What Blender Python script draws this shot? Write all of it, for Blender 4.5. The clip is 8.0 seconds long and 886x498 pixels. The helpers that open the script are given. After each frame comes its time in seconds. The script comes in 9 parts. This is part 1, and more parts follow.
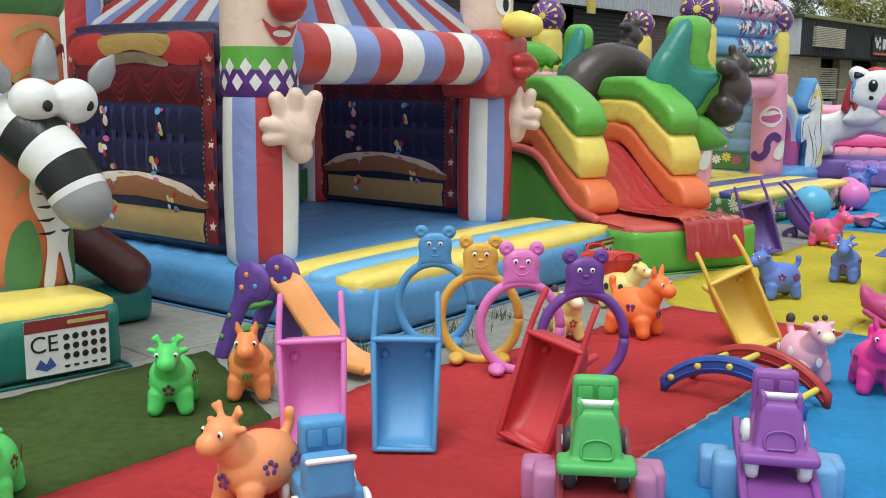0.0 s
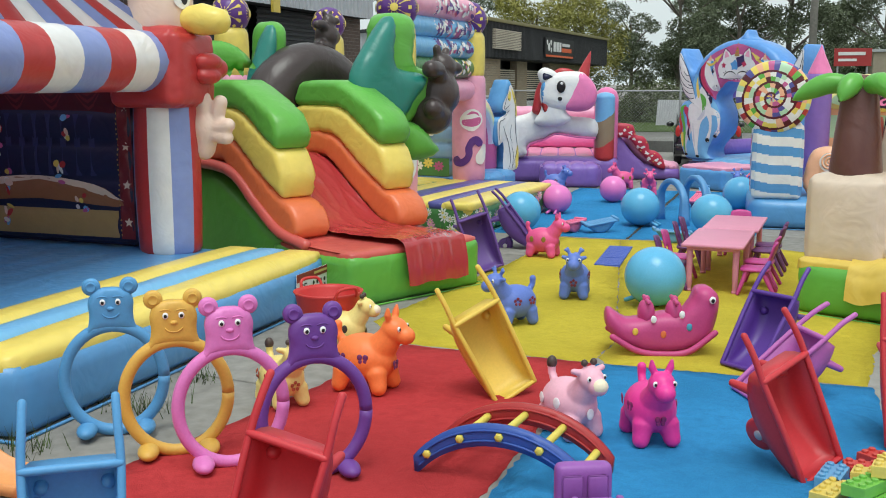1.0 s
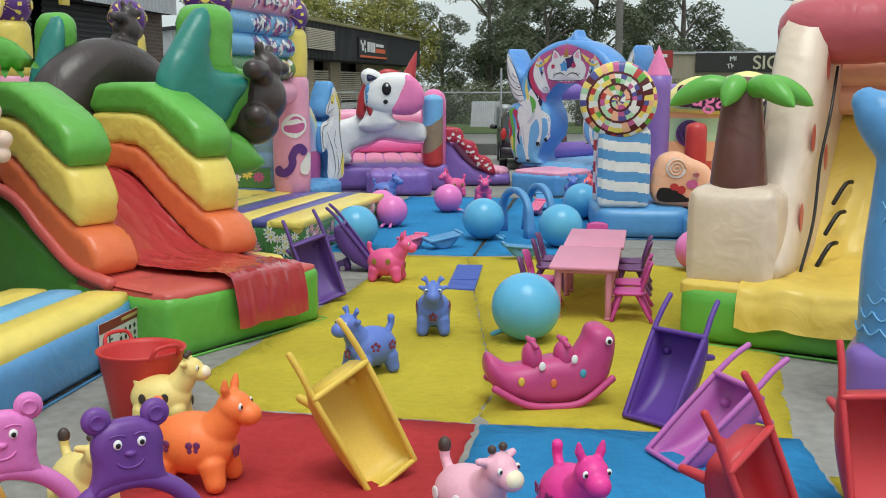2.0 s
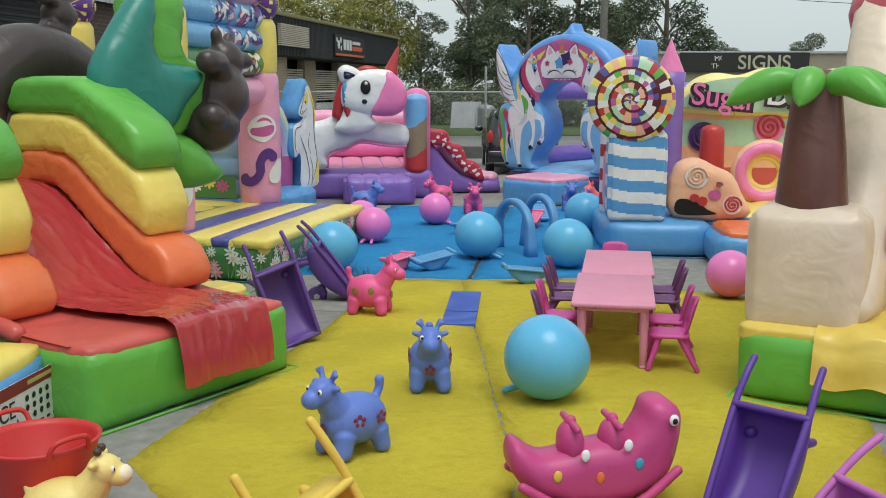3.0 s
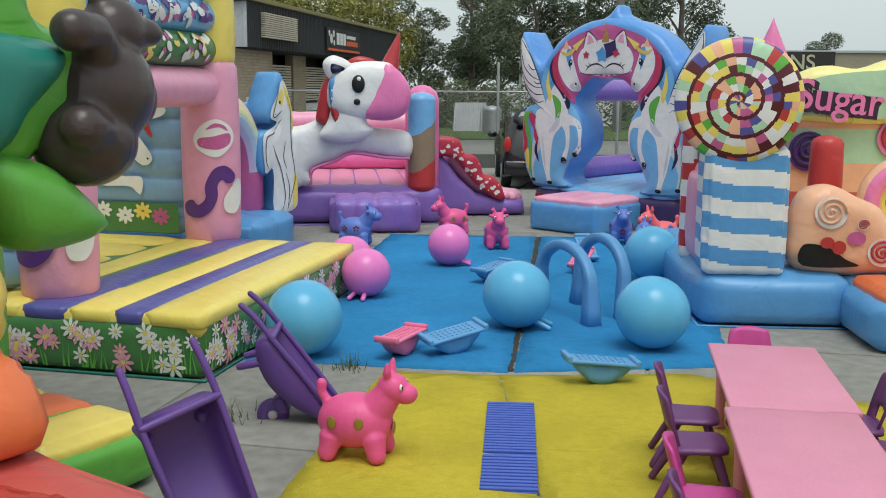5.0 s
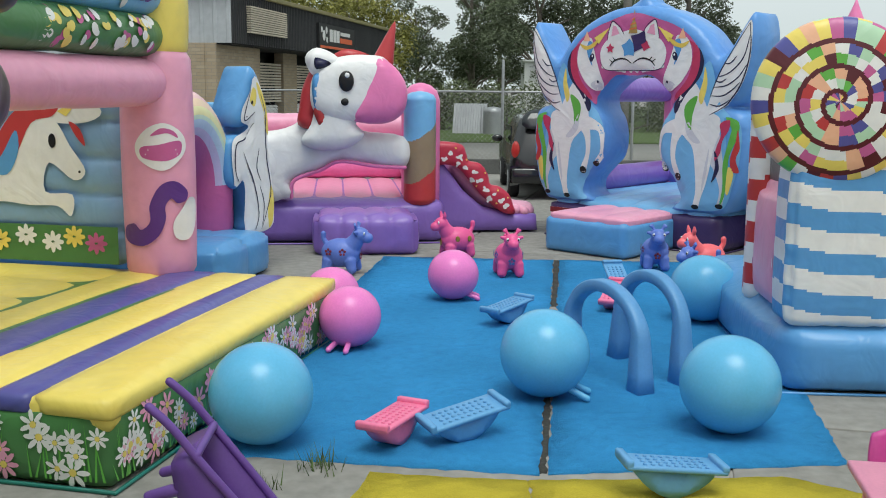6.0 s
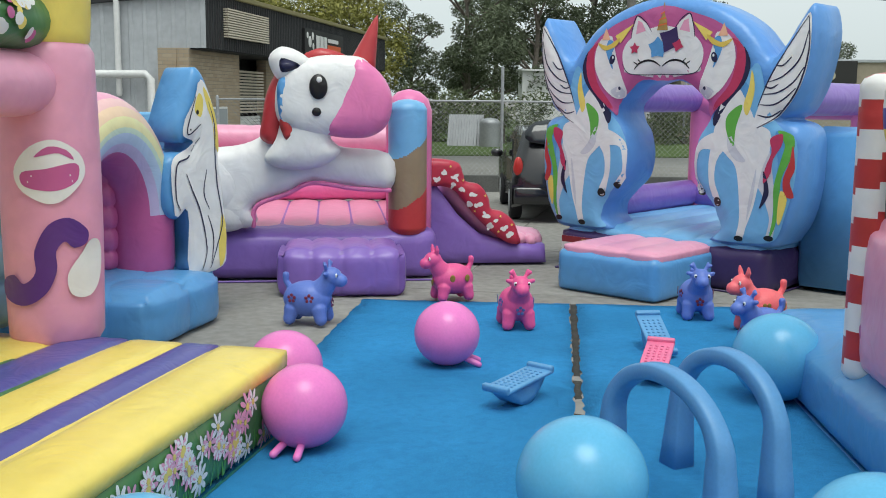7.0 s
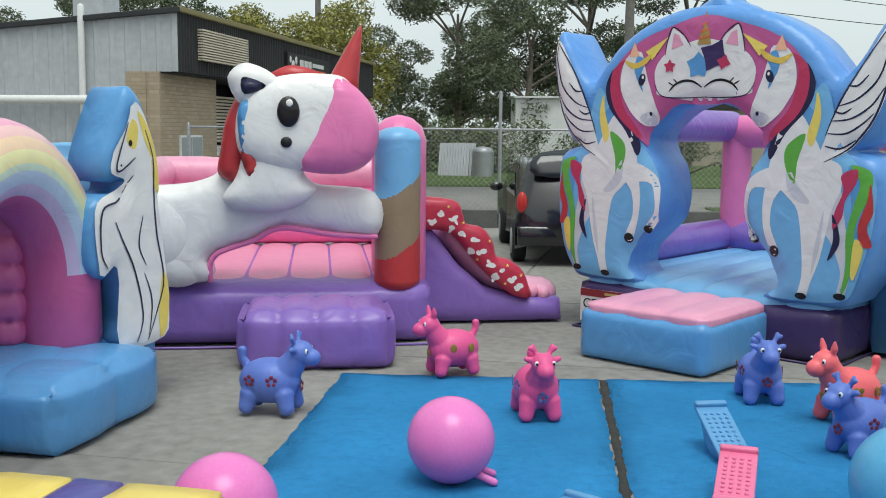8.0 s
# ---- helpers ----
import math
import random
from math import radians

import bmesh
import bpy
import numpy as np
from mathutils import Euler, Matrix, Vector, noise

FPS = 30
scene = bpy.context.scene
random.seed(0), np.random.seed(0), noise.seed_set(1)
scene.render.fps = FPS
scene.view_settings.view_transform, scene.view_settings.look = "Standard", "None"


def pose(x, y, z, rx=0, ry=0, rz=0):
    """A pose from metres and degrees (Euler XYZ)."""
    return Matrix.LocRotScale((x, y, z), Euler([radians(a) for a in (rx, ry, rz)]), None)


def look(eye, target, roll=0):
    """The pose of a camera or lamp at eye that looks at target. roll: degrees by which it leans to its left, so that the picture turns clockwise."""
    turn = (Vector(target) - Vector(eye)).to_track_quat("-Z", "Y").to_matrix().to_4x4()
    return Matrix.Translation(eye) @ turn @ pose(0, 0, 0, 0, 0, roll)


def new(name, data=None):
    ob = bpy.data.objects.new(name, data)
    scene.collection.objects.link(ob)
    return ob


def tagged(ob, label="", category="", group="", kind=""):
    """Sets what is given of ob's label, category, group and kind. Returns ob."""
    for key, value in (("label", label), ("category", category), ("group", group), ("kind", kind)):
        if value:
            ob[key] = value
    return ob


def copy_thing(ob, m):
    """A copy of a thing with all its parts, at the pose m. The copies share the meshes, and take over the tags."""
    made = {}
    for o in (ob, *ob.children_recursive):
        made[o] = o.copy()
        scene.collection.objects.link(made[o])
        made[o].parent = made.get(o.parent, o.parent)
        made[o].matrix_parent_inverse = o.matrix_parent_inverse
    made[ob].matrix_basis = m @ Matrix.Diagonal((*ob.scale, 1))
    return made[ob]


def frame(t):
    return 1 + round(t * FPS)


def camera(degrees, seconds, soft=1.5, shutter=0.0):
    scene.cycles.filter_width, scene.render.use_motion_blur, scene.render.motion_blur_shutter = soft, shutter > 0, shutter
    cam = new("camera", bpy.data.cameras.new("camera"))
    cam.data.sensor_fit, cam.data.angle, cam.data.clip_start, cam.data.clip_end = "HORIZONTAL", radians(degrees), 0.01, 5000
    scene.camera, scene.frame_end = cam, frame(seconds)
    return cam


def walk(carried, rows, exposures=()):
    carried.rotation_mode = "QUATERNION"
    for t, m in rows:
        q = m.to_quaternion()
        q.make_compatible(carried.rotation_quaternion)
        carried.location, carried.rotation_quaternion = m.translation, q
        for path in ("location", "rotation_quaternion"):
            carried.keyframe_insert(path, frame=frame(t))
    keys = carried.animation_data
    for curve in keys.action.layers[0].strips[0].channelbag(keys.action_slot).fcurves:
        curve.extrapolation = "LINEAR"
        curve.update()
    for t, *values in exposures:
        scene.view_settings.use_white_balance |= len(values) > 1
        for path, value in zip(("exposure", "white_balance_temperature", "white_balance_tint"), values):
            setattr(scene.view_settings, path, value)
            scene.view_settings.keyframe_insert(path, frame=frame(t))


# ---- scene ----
cam = camera(47.0, 8.0, 1.0)
# seconds, place in metres, yaw, pitch and roll in degrees
ROWS = [
    (0.0, -0.000, 0.000, 2.110, 0.00, -9.46, -0.52),
    (0.5, 0.048, 0.842, 2.120, -9.50, -9.31, -0.20),
    (1.0, 0.041, 1.580, 2.129, -17.61, -9.23, 0.01),
    (1.5, 0.093, 2.311, 2.156, -25.20, -9.25, 0.13),
    (3.0, 0.992, 4.706, 2.101, -29.71, -9.14, -0.06),
    (3.5, 1.405, 5.577, 2.088, -29.78, -9.12, -0.16),
    (4.0, 1.849, 6.450, 2.086, -29.81, -9.14, -0.22),
    (4.5, 2.277, 7.296, 2.065, -29.83, -9.12, -0.30),
    (6.0, 3.674, 9.954, 2.000, -29.99, -9.04, -0.43),
    (6.5, 4.258, 10.890, 1.975, -30.20, -8.99, -0.46),
    (7.0, 4.775, 11.802, 1.957, -30.27, -8.42, -0.48),
    (7.5, 5.241, 12.683, 1.972, -30.37, -6.95, -0.52),
    (8.0, 5.668, 13.479, 1.952, -30.90, -6.87, -0.50),
]
walk(cam, [(t, pose(x, y, z, 90 + pitch, roll, yaw)) for t, x, y, z, yaw, pitch, roll in ROWS], [(0.0, 0.17), (1.5, 0.08), (3.5, -0.07), (4.5, -0.07), (6.5, 0.08), (8.0, 0.09)])

# ---- overcast daylight ----
scene.view_settings.exposure = 0.0
world = bpy.data.worlds.new("overcast_sky")
scene.world = world
world.use_nodes = True
wn, wl = world.node_tree.nodes, world.node_tree.links
wn.clear()
sky = wn.new("ShaderNodeTexSky")
sky.sky_type, sky.sun_disc = "NISHITA", False
sky.sun_elevation, sky.sun_rotation = radians(58), radians(200)
sky.air_density, sky.dust_density = 1.0, 4.0
grey = wn.new("ShaderNodeHueSaturation")
grey.inputs["Saturation"].default_value = 0.22
wl.new(sky.outputs[0], grey.inputs["Color"])
wcoord, cloud, ramp = wn.new("ShaderNodeTexCoord"), wn.new("ShaderNodeTexNoise"), wn.new("ShaderNodeMapRange")
cloud.inputs["Scale"].default_value, cloud.inputs["Detail"].default_value = 2.5, 6
wl.new(wcoord.outputs["Generated"], cloud.inputs["Vector"])
wl.new(cloud.outputs["Fac"], ramp.inputs["Value"])
ramp.inputs["From Min"].default_value, ramp.inputs["From Max"].default_value = 0.3, 0.7
ramp.inputs["To Min"].default_value, ramp.inputs["To Max"].default_value = 0.85, 1.12
veil = wn.new("ShaderNodeMix")
veil.data_type, veil.blend_type = "RGBA", "MULTIPLY"
veil.inputs["Factor"].default_value = 1.0
wl.new(grey.outputs[0], veil.inputs["A"])
wl.new(ramp.outputs[0], veil.inputs["B"])
cover = wn.new("ShaderNodeMix")
cover.data_type = "RGBA"
cover.inputs["Factor"].default_value = 0.7
cover.inputs["B"].default_value = (5.75, 6.6, 6.65, 1)
wl.new(veil.outputs["Result"], cover.inputs["A"])
back = wn.new("ShaderNodeBackground")
back.inputs["Strength"].default_value = 0.137
wl.new(cover.outputs["Result"], back.inputs["Color"])
wl.new(back.outputs[0], wn.new("ShaderNodeOutputWorld").inputs[0])

sun = new("sun", bpy.data.lights.new("sun", "SUN"))
sun.data.energy, sun.data.angle, sun.data.color = 1.55, radians(30), (0.95, 1, 0.94)
sun.matrix_world = look((0, 0, 20), (2.5, 6.5, 0))


# ---- materials ----
def shader(name, colour, rough=0.5, vary=0.08, grain=30.0, bump=0.1, dist=0.002, metal=0.0, coat=0.0, patch=1.5, second=None, spec=0.5):
    """A surface with two scales of colour change and fine relief. colour: linear rgb."""
    m = bpy.data.materials.new(name)
    m.use_nodes = True
    n, l = m.node_tree.nodes, m.node_tree.links
    b = n["Principled BSDF"]
    b.inputs["Roughness"].default_value, b.inputs["Metallic"].default_value = rough, metal
    b.inputs["Coat Weight"].default_value = coat
    b.inputs["Specular IOR Level"].default_value = spec
    co = n.new("ShaderNodeTexCoord")
    big, fine = n.new("ShaderNodeTexNoise"), n.new("ShaderNodeTexNoise")
    big.inputs["Scale"].default_value, big.inputs["Detail"].default_value = patch, 4
    fine.inputs["Scale"].default_value, fine.inputs["Detail"].default_value = grain, 5
    for t in (big, fine):
        l.new(co.outputs["Object"], t.inputs["Vector"])
    mix = n.new("ShaderNodeMix")
    mix.data_type = "RGBA"
    mix.inputs["A"].default_value = (*[c * (1 - vary) for c in colour], 1)
    mix.inputs["B"].default_value = (*(second or [min(1, c * (1 + vary) + 0.01 * vary) for c in colour]), 1)
    add = n.new("ShaderNodeMath")
    add.operation = "MULTIPLY_ADD"
    add.inputs[1].default_value = 0.5
    half = n.new("ShaderNodeMath")
    half.operation = "MULTIPLY"
    half.inputs[1].default_value = 0.5
    l.new(big.outputs["Fac"], half.inputs[0])
    l.new(fine.outputs["Fac"], add.inputs[0])
    l.new(half.outputs[0], add.inputs[2])
    sharp = n.new("ShaderNodeMapRange")
    sharp.inputs["From Min"].default_value, sharp.inputs["From Max"].default_value = 0.35, 0.65
    l.new(add.outputs[0], sharp.inputs["Value"])
    l.new(sharp.outputs[0], mix.inputs["Factor"])
    l.new(mix.outputs["Result"], b.inputs["Base Color"])
    if bump:
        bp = n.new("ShaderNodeBump")
        bp.inputs["Strength"].default_value, bp.inputs["Distance"].default_value = bump, dist
        l.new(fine.outputs["Fac"], bp.inputs["Height"])
        l.new(bp.outputs[0], b.inputs["Normal"])
    return m


VINYL = {}


def faded(lin, k=0.1):
    """Sun-bleached colour: a little of its own brightness mixed in."""
    lum = 0.25 * lin[0] + 0.65 * lin[1] + 0.1 * lin[2]
    return [c * (1 - k) + (lum * 0.85 + 0.02) * k for c in lin]



def vinyl(name, r, g, b, rough=0.32):
    """Welded PVC sheet of an inflatable: creased, dusty, half glossy. Colour as sRGB 0-255."""
    if name not in VINYL:
        lin = [((c / 255 + 0.055) / 1.055) ** 2.4 if c > 10 else c / 3294 for c in (r, g, b)]
        lin = faded(lin)
        m = VINYL[name] = shader("vinyl_" + name, lin, rough, 0.06, 9.0, 0.05, 0.01, patch=1.2, spec=0.42)
        n, l = m.node_tree.nodes, m.node_tree.links
        co = n.new("ShaderNodeTexCoord")
        crease, bp2 = n.new("ShaderNodeTexNoise"), n.new("ShaderNodeBump")
        crease.inputs["Scale"].default_value, crease.inputs["Detail"].default_value, crease.inputs["Distortion"].default_value = 3.2, 2.5, 1.6
        l.new(co.outputs["Object"], crease.inputs["Vector"])
        bp2.inputs["Strength"].default_value, bp2.inputs["Distance"].default_value = 0.28, 0.045
        l.new(crease.outputs["Fac"], bp2.inputs["Height"])
        old = n["Principled BSDF"].inputs["Normal"].links[0].from_node
        l.new(bp2.outputs[0], old.inputs["Normal"])
    return VINYL[name]


PLASTIC = {}


def plastic(name, r, g, b, rough=0.42):
    """Moulded polyethylene or rubber, faintly mottled and scuffed. Colour as sRGB 0-255."""
    if name not in PLASTIC:
        lin = [((c / 255 + 0.055) / 1.055) ** 2.4 if c > 10 else c / 3294 for c in (r, g, b)]
        PLASTIC[name] = shader("plastic_" + name, faded(lin), rough, 0.06, 60.0, 0.08, 0.002, patch=5.0, spec=0.42)
    return PLASTIC[name]


def fibre(name, a, b, scale=150.0):
    """Synthetic turf carpet: short fibres, faded and trodden in patches."""
    m = shader(name, a, 0.95, 0.22, scale, 0.9, 0.012, patch=1.1, spec=0.1)
    n, l = m.node_tree.nodes, m.node_tree.links
    base = n["Principled BSDF"].inputs["Base Color"].links[0].from_node
    tuft, mix2, co = n.new("ShaderNodeTexNoise"), n.new("ShaderNodeMix"), n.new("ShaderNodeTexCoord")
    tuft.inputs["Scale"].default_value, tuft.inputs["Detail"].default_value, tuft.inputs["Roughness"].default_value = 14, 6, 0.7
    l.new(co.outputs["Object"], tuft.inputs["Vector"])
    mr = n.new("ShaderNodeMapRange")
    mr.inputs["From Min"].default_value, mr.inputs["From Max"].default_value, mr.inputs["To Max"].default_value = 0.45, 0.75, 0.7
    l.new(tuft.outputs["Fac"], mr.inputs["Value"])
    mix2.data_type = "RGBA"
    mix2.inputs["B"].default_value = (*b, 1)
    l.new(mr.outputs[0], mix2.inputs["Factor"])
    l.new(base.outputs["Result"], mix2.inputs["A"])
    l.new(mix2.outputs["Result"], n["Principled BSDF"].inputs["Base Color"])
    old = n["Principled BSDF"].inputs["Normal"].links[0].from_socket
    fold, lump = n.new("ShaderNodeTexNoise"), n.new("ShaderNodeBump")
    fold.inputs["Scale"].default_value, fold.inputs["Detail"].default_value, fold.inputs["Distortion"].default_value = 3.0, 3, 1.4
    l.new(co.outputs["Object"], fold.inputs["Vector"])
    lump.inputs["Strength"].default_value, lump.inputs["Distance"].default_value = 0.5, 0.06
    l.new(fold.outputs["Fac"], lump.inputs["Height"])
    l.new(old, lump.inputs["Normal"])
    l.new(lump.outputs["Normal"], n["Principled BSDF"].inputs["Normal"])
    return m


def thin(mat, share=0.5):
    """The same vinyl as a single taut sheet that lets daylight through."""
    m = mat.copy()
    m.name = "sheer_" + mat.name
    n, l = m.node_tree.nodes, m.node_tree.links
    b = n["Principled BSDF"]
    tr, mx = n.new("ShaderNodeBsdfTranslucent"), n.new("ShaderNodeMixShader")
    l.new(b.inputs["Base Color"].links[0].from_socket, tr.inputs["Color"])
    out = b.outputs[0].links[0].to_socket
    mx.inputs[0].default_value = share
    l.new(b.outputs[0], mx.inputs[1])
    l.new(tr.outputs[0], mx.inputs[2])
    l.new(mx.outputs[0], out)
    return m


V_BLUE = vinyl("blue", 82, 154, 212)
V_SKY = vinyl("sky_blue", 110, 180, 228)
V_LILAC = vinyl("pale_lilac", 134, 152, 210)
V_YELLOW = vinyl("yellow", 238, 212, 88)
V_RED = vinyl("red", 194, 52, 52)
V_SHEET = vinyl("red_sheet", 180, 48, 56, 0.14)
V_SHEET.node_tree.nodes["Principled BSDF"].inputs["Coat Weight"].default_value = 0.7
V_SHEET.node_tree.nodes["Principled BSDF"].inputs["Coat Roughness"].default_value = 0.08
V_CORAL = vinyl("coral", 204, 84, 76)
V_WHITE = vinyl("white", 232, 230, 228)
V_GREEN = vinyl("green", 92, 176, 56)
V_DGREEN = vinyl("bottle_green", 22, 116, 104)
V_TEAL = vinyl("teal", 24, 128, 116)
V_ORANGE = vinyl("orange", 232, 112, 56)
V_BROWN = vinyl("dark_brown", 70, 58, 58)
V_TRUNK = vinyl("trunk_brown", 112, 72, 66)
V_LOG = vinyl("log_brown", 82, 38, 36)
V_PINK = vinyl("pink", 236, 158, 188)
V_HOT = vinyl("hot_pink", 236, 120, 178)
V_PURPLE = vinyl("purple", 136, 102, 188)
V_DPURPLE = vinyl("dark_purple", 62, 46, 96)
V_VIOLET = vinyl("violet", 96, 50, 134)
V_INDIGO = vinyl("indigo", 84, 84, 158)
V_NAVY = vinyl("navy", 38, 38, 72)
V_MAROON = vinyl("maroon", 92, 24, 36)
V_GOLD = vinyl("gold", 176, 140, 72)
V_SKIN = vinyl("skin", 236, 206, 186)
V_BEIGE = vinyl("beige", 226, 204, 182)
V_PEACH = vinyl("peach", 240, 178, 140)
V_LEMON = vinyl("lemon_sheet", 226, 192, 70, 0.3)
V_KHAKI = vinyl("khaki", 150, 128, 100)
V_GREY = vinyl("grey", 150, 150, 152)
V_BLACK = vinyl("black", 26, 24, 26)
V_MINT = vinyl("mint", 176, 214, 178)
V_MAGENTA = vinyl("magenta", 200, 90, 150)
V_LEAF = vinyl("printed_grass", 72, 128, 70)

M_CONCRETE = shader("weathered_concrete", (0.265, 0.255, 0.235), 0.9, 0.22, 9.0, 0.5, 0.01, patch=0.35, spec=0.2)
M_GAP = shader("dark_joint", (0.035, 0.035, 0.03), 0.95, 0.3, 40.0, 0.5, 0.01)
M_RED = fibre("red_turf", (0.49, 0.046, 0.05), (0.38, 0.03, 0.034))
M_BLUE = fibre("blue_turf", (0.035, 0.25, 0.53), (0.025, 0.185, 0.43))
M_YELLOW = fibre("yellow_turf", (0.56, 0.45, 0.05), (0.45, 0.36, 0.035))
M_GREENTURF = fibre("green_turf", (0.065, 0.10, 0.028), (0.03, 0.055, 0.015))


# ---- tools ----
def thing(name, x, y, turn, label, category, group="", z=0.0):
    ob = new(name)
    ob.empty_display_size = 0.1
    ob.matrix_world = pose(x, y, z, 0, 0, turn)
    return tagged(ob, label, category, group)


def mesh_of(name, bm, mat, smooth=True):
    bmesh.ops.recalc_face_normals(bm, faces=bm.faces)
    me = bpy.data.meshes.new(name)
    bm.to_mesh(me)
    bm.free()
    for m in mat if isinstance(mat, (list, tuple)) else [mat]:
        me.materials.append(m)
    if smooth:
        me.shade_smooth()
    return me


def part(name, bm, mat, parent=None, label="", smooth=True, at=None):
    ob = new(name, mesh_of(name, bm, mat, smooth))
    ob.parent = parent
    if at is not None:
        ob.matrix_local = at
    return tagged(ob, label)


def fused(name, bm, mat, parent=None, voxel=0.012, relax=6, label="", at=None):
    """Joins overlapping lumps into one smooth skin."""
    tmp = bpy.data.objects.new("lump", mesh_of("lump", bm, mat))
    scene.collection.objects.link(tmp)
    r = tmp.modifiers.new("skin", "REMESH")
    r.mode, r.voxel_size = "VOXEL", voxel
    s = tmp.modifiers.new("relax", "SMOOTH")
    s.factor, s.iterations = 0.5, relax
    me = bpy.data.meshes.new_from_object(tmp.evaluated_get(bpy.context.evaluated_depsgraph_get()))
    me.name = name
    raw = tmp.data
    bpy.data.objects.remove(tmp)
    bpy.data.meshes.remove(raw)
    me.shade_smooth()
    if not me.materials:
        me.materials.append(mat)
    ob = new(name, me)
    ob.parent = parent
    if at is not None:
        ob.matrix_local = at
    return tagged(ob, label)


def puff(bm, x0, x1, y0, y1, z0, z1, bulge=0.05, soft=0.09, ribs=(0, 0, 0), n=26, flat_bottom=True, m=None):
    """An inflated box: rounded welds, swollen faces and, on request, quilted ribs along an axis."""
    c = Vector(((x0 + x1) / 2, (y0 + y1) / 2, (z0 + z1) / 2))
    h = Vector(((x1 - x0) / 2, (y1 - y0) / 2, (z1 - z0) / 2))
    soft = min(soft, min(h) * 0.95)
    verts = {}
    cnt = [max(4, min(64, max(int(n * min(1, h[k] / max(h)) + 4), ribs[k] * 8))) for k in range(3)]

    def vert(p):
        key = tuple(round(q, 5) for q in p)
        if key in verts:
            return verts[key]
        full = Vector([p[k] * h[k] for k in range(3)])
        inner = Vector([max(-h[k] + soft, min(h[k] - soft, full[k])) for k in range(3)])
        d = full - inner
        pos = inner + (d.normalized() * soft if d.length > 1e-6 else d)
        for k in range(3):
            if k == 2 and flat_bottom and p[2] < -0.5:
                continue
            a, b = [q for q in range(3) if q != k]
            amp = bulge * p[k] * max(0, 1 - p[a] ** 4) ** 0.7 * max(0, 1 - p[b] ** 4) ** 0.7
            for q in (a, b):
                if ribs[q] and abs(p[k]) > 0.9:
                    amp += 0.035 * p[k] * (abs(math.sin(math.pi * ribs[q] * (p[q] + 1) / 2)) ** 0.5 - 1)
            pos[k] += amp
        edge = sorted(h[k] * (1 - abs(p[k])) for k in range(3))[1]
        if edge < 0.3:
            pull = 0.014 * math.exp(-edge / 0.08) * abs(noise.noise(Vector((full.x * 9 + c.x, full.y * 9 + c.y, full.z * 9 + c.z))))
            pos -= pos.normalized() * pull * 1.4
        pos += c
        if m is not None:
            pos = m @ pos
        verts[key] = bm.verts.new(pos)
        return verts[key]

    for k in range(3):
        a, b = [q for q in range(3) if q != k]
        for s in (-1, 1):
            for i in range(cnt[a]):
                for j in range(cnt[b]):
                    quad = []
                    for u, v in ((i, j), (i + 1, j), (i + 1, j + 1), (i, j + 1)):
                        p = [0, 0, 0]
                        p[k], p[a], p[b] = s, -1 + 2 * u / cnt[a], -1 + 2 * v / cnt[b]
                        quad.append(vert(p))
                    bm.faces.new(quad)
    return bm


def tube(bm, pts, radii, seg=18, caps=True, squash=1.0, mat_of=None, up=(0, 0, 1)):
    """A swept tube through pts with a radius for each; the ends are domed."""
    pts = [Vector(p) for p in pts]
    if not isinstance(radii, (list, tuple)):
        radii = [radii] * len(pts)
    rings, side = [], None
    for i, p in enumerate(pts):
        t = (pts[min(i + 1, len(pts) - 1)] - pts[max(i - 1, 0)]).normalized()
        if side is None:
            side = t.cross(Vector(up))
            if side.length < 0.1:
                side = t.cross(Vector((1, 0, 0)))
        side = (side - t * side.dot(t)).normalized()
        nrm = side.cross(t)
        rows = [(0, 1)]
        if caps and i == 0:
            rows = [(-math.cos(a), max(0.06, math.sin(a))) for a in (0.08, 0.5, 1.0)] + rows
        if caps and i == len(pts) - 1:
            rows = rows + [(math.cos(a), max(0.06, math.sin(a))) for a in (1.0, 0.5, 0.08)]
        for off, k in rows:
            o = p + t * off * radii[i] * (0.5 if caps == "flat" else 0.9)
            rings.append([bm.verts.new(o + (side * math.cos(q) * squash + nrm * math.sin(q)) * radii[i] * k) for q in [2 * math.pi * s / seg for s in range(seg)]])
    for r, (a, b) in enumerate(zip(rings, rings[1:])):
        for s in range(seg):
            f = bm.faces.new((a[s], a[(s + 1) % seg], b[(s + 1) % seg], b[s]))
            if mat_of:
                f.material_index = mat_of(r, s)
    for r in (rings[0], rings[-1]):
        f = bm.faces.new(r)
        if mat_of:
            f.material_index = mat_of(0 if r is rings[0] else len(rings) - 2, 0)
    return bm


def line(a, b, n):
    return [Vector(a).lerp(Vector(b), i / n) for i in range(n + 1)]


def smooth_path(pts, n=6, closed=False):
    """A curve through the points."""
    pts = [Vector(p) for p in pts]
    k, out = len(pts), []
    for i in range(k if closed else k - 1):
        p0 = pts[(i - 1) % k] if closed or i else pts[0]
        p1, p2 = pts[i], pts[(i + 1) % k]
        p3 = pts[(i + 2) % k] if closed or i + 2 < k else pts[-1]
        for j in range(n):
            t = j / n
            out.append(0.5 * (2 * p1 + (p2 - p0) * t + (2 * p0 - 5 * p1 + 4 * p2 - p3) * t * t + (3 * p1 - p0 - 3 * p2 + p3) * t ** 3))
    return out if closed else out + [pts[-1]]


def ball(bm, c, r, seg=20, squash=(1, 1, 1), m=None):
    rot = (m or Matrix()).to_3x3().to_4x4()
    mat = Matrix.Translation(c) @ rot @ Matrix.Diagonal((r * squash[0], r * squash[1], r * squash[2], 1))
    bmesh.ops.create_uvsphere(bm, u_segments=seg, v_segments=max(8, seg * 2 // 3), radius=1, matrix=mat)
    return bm


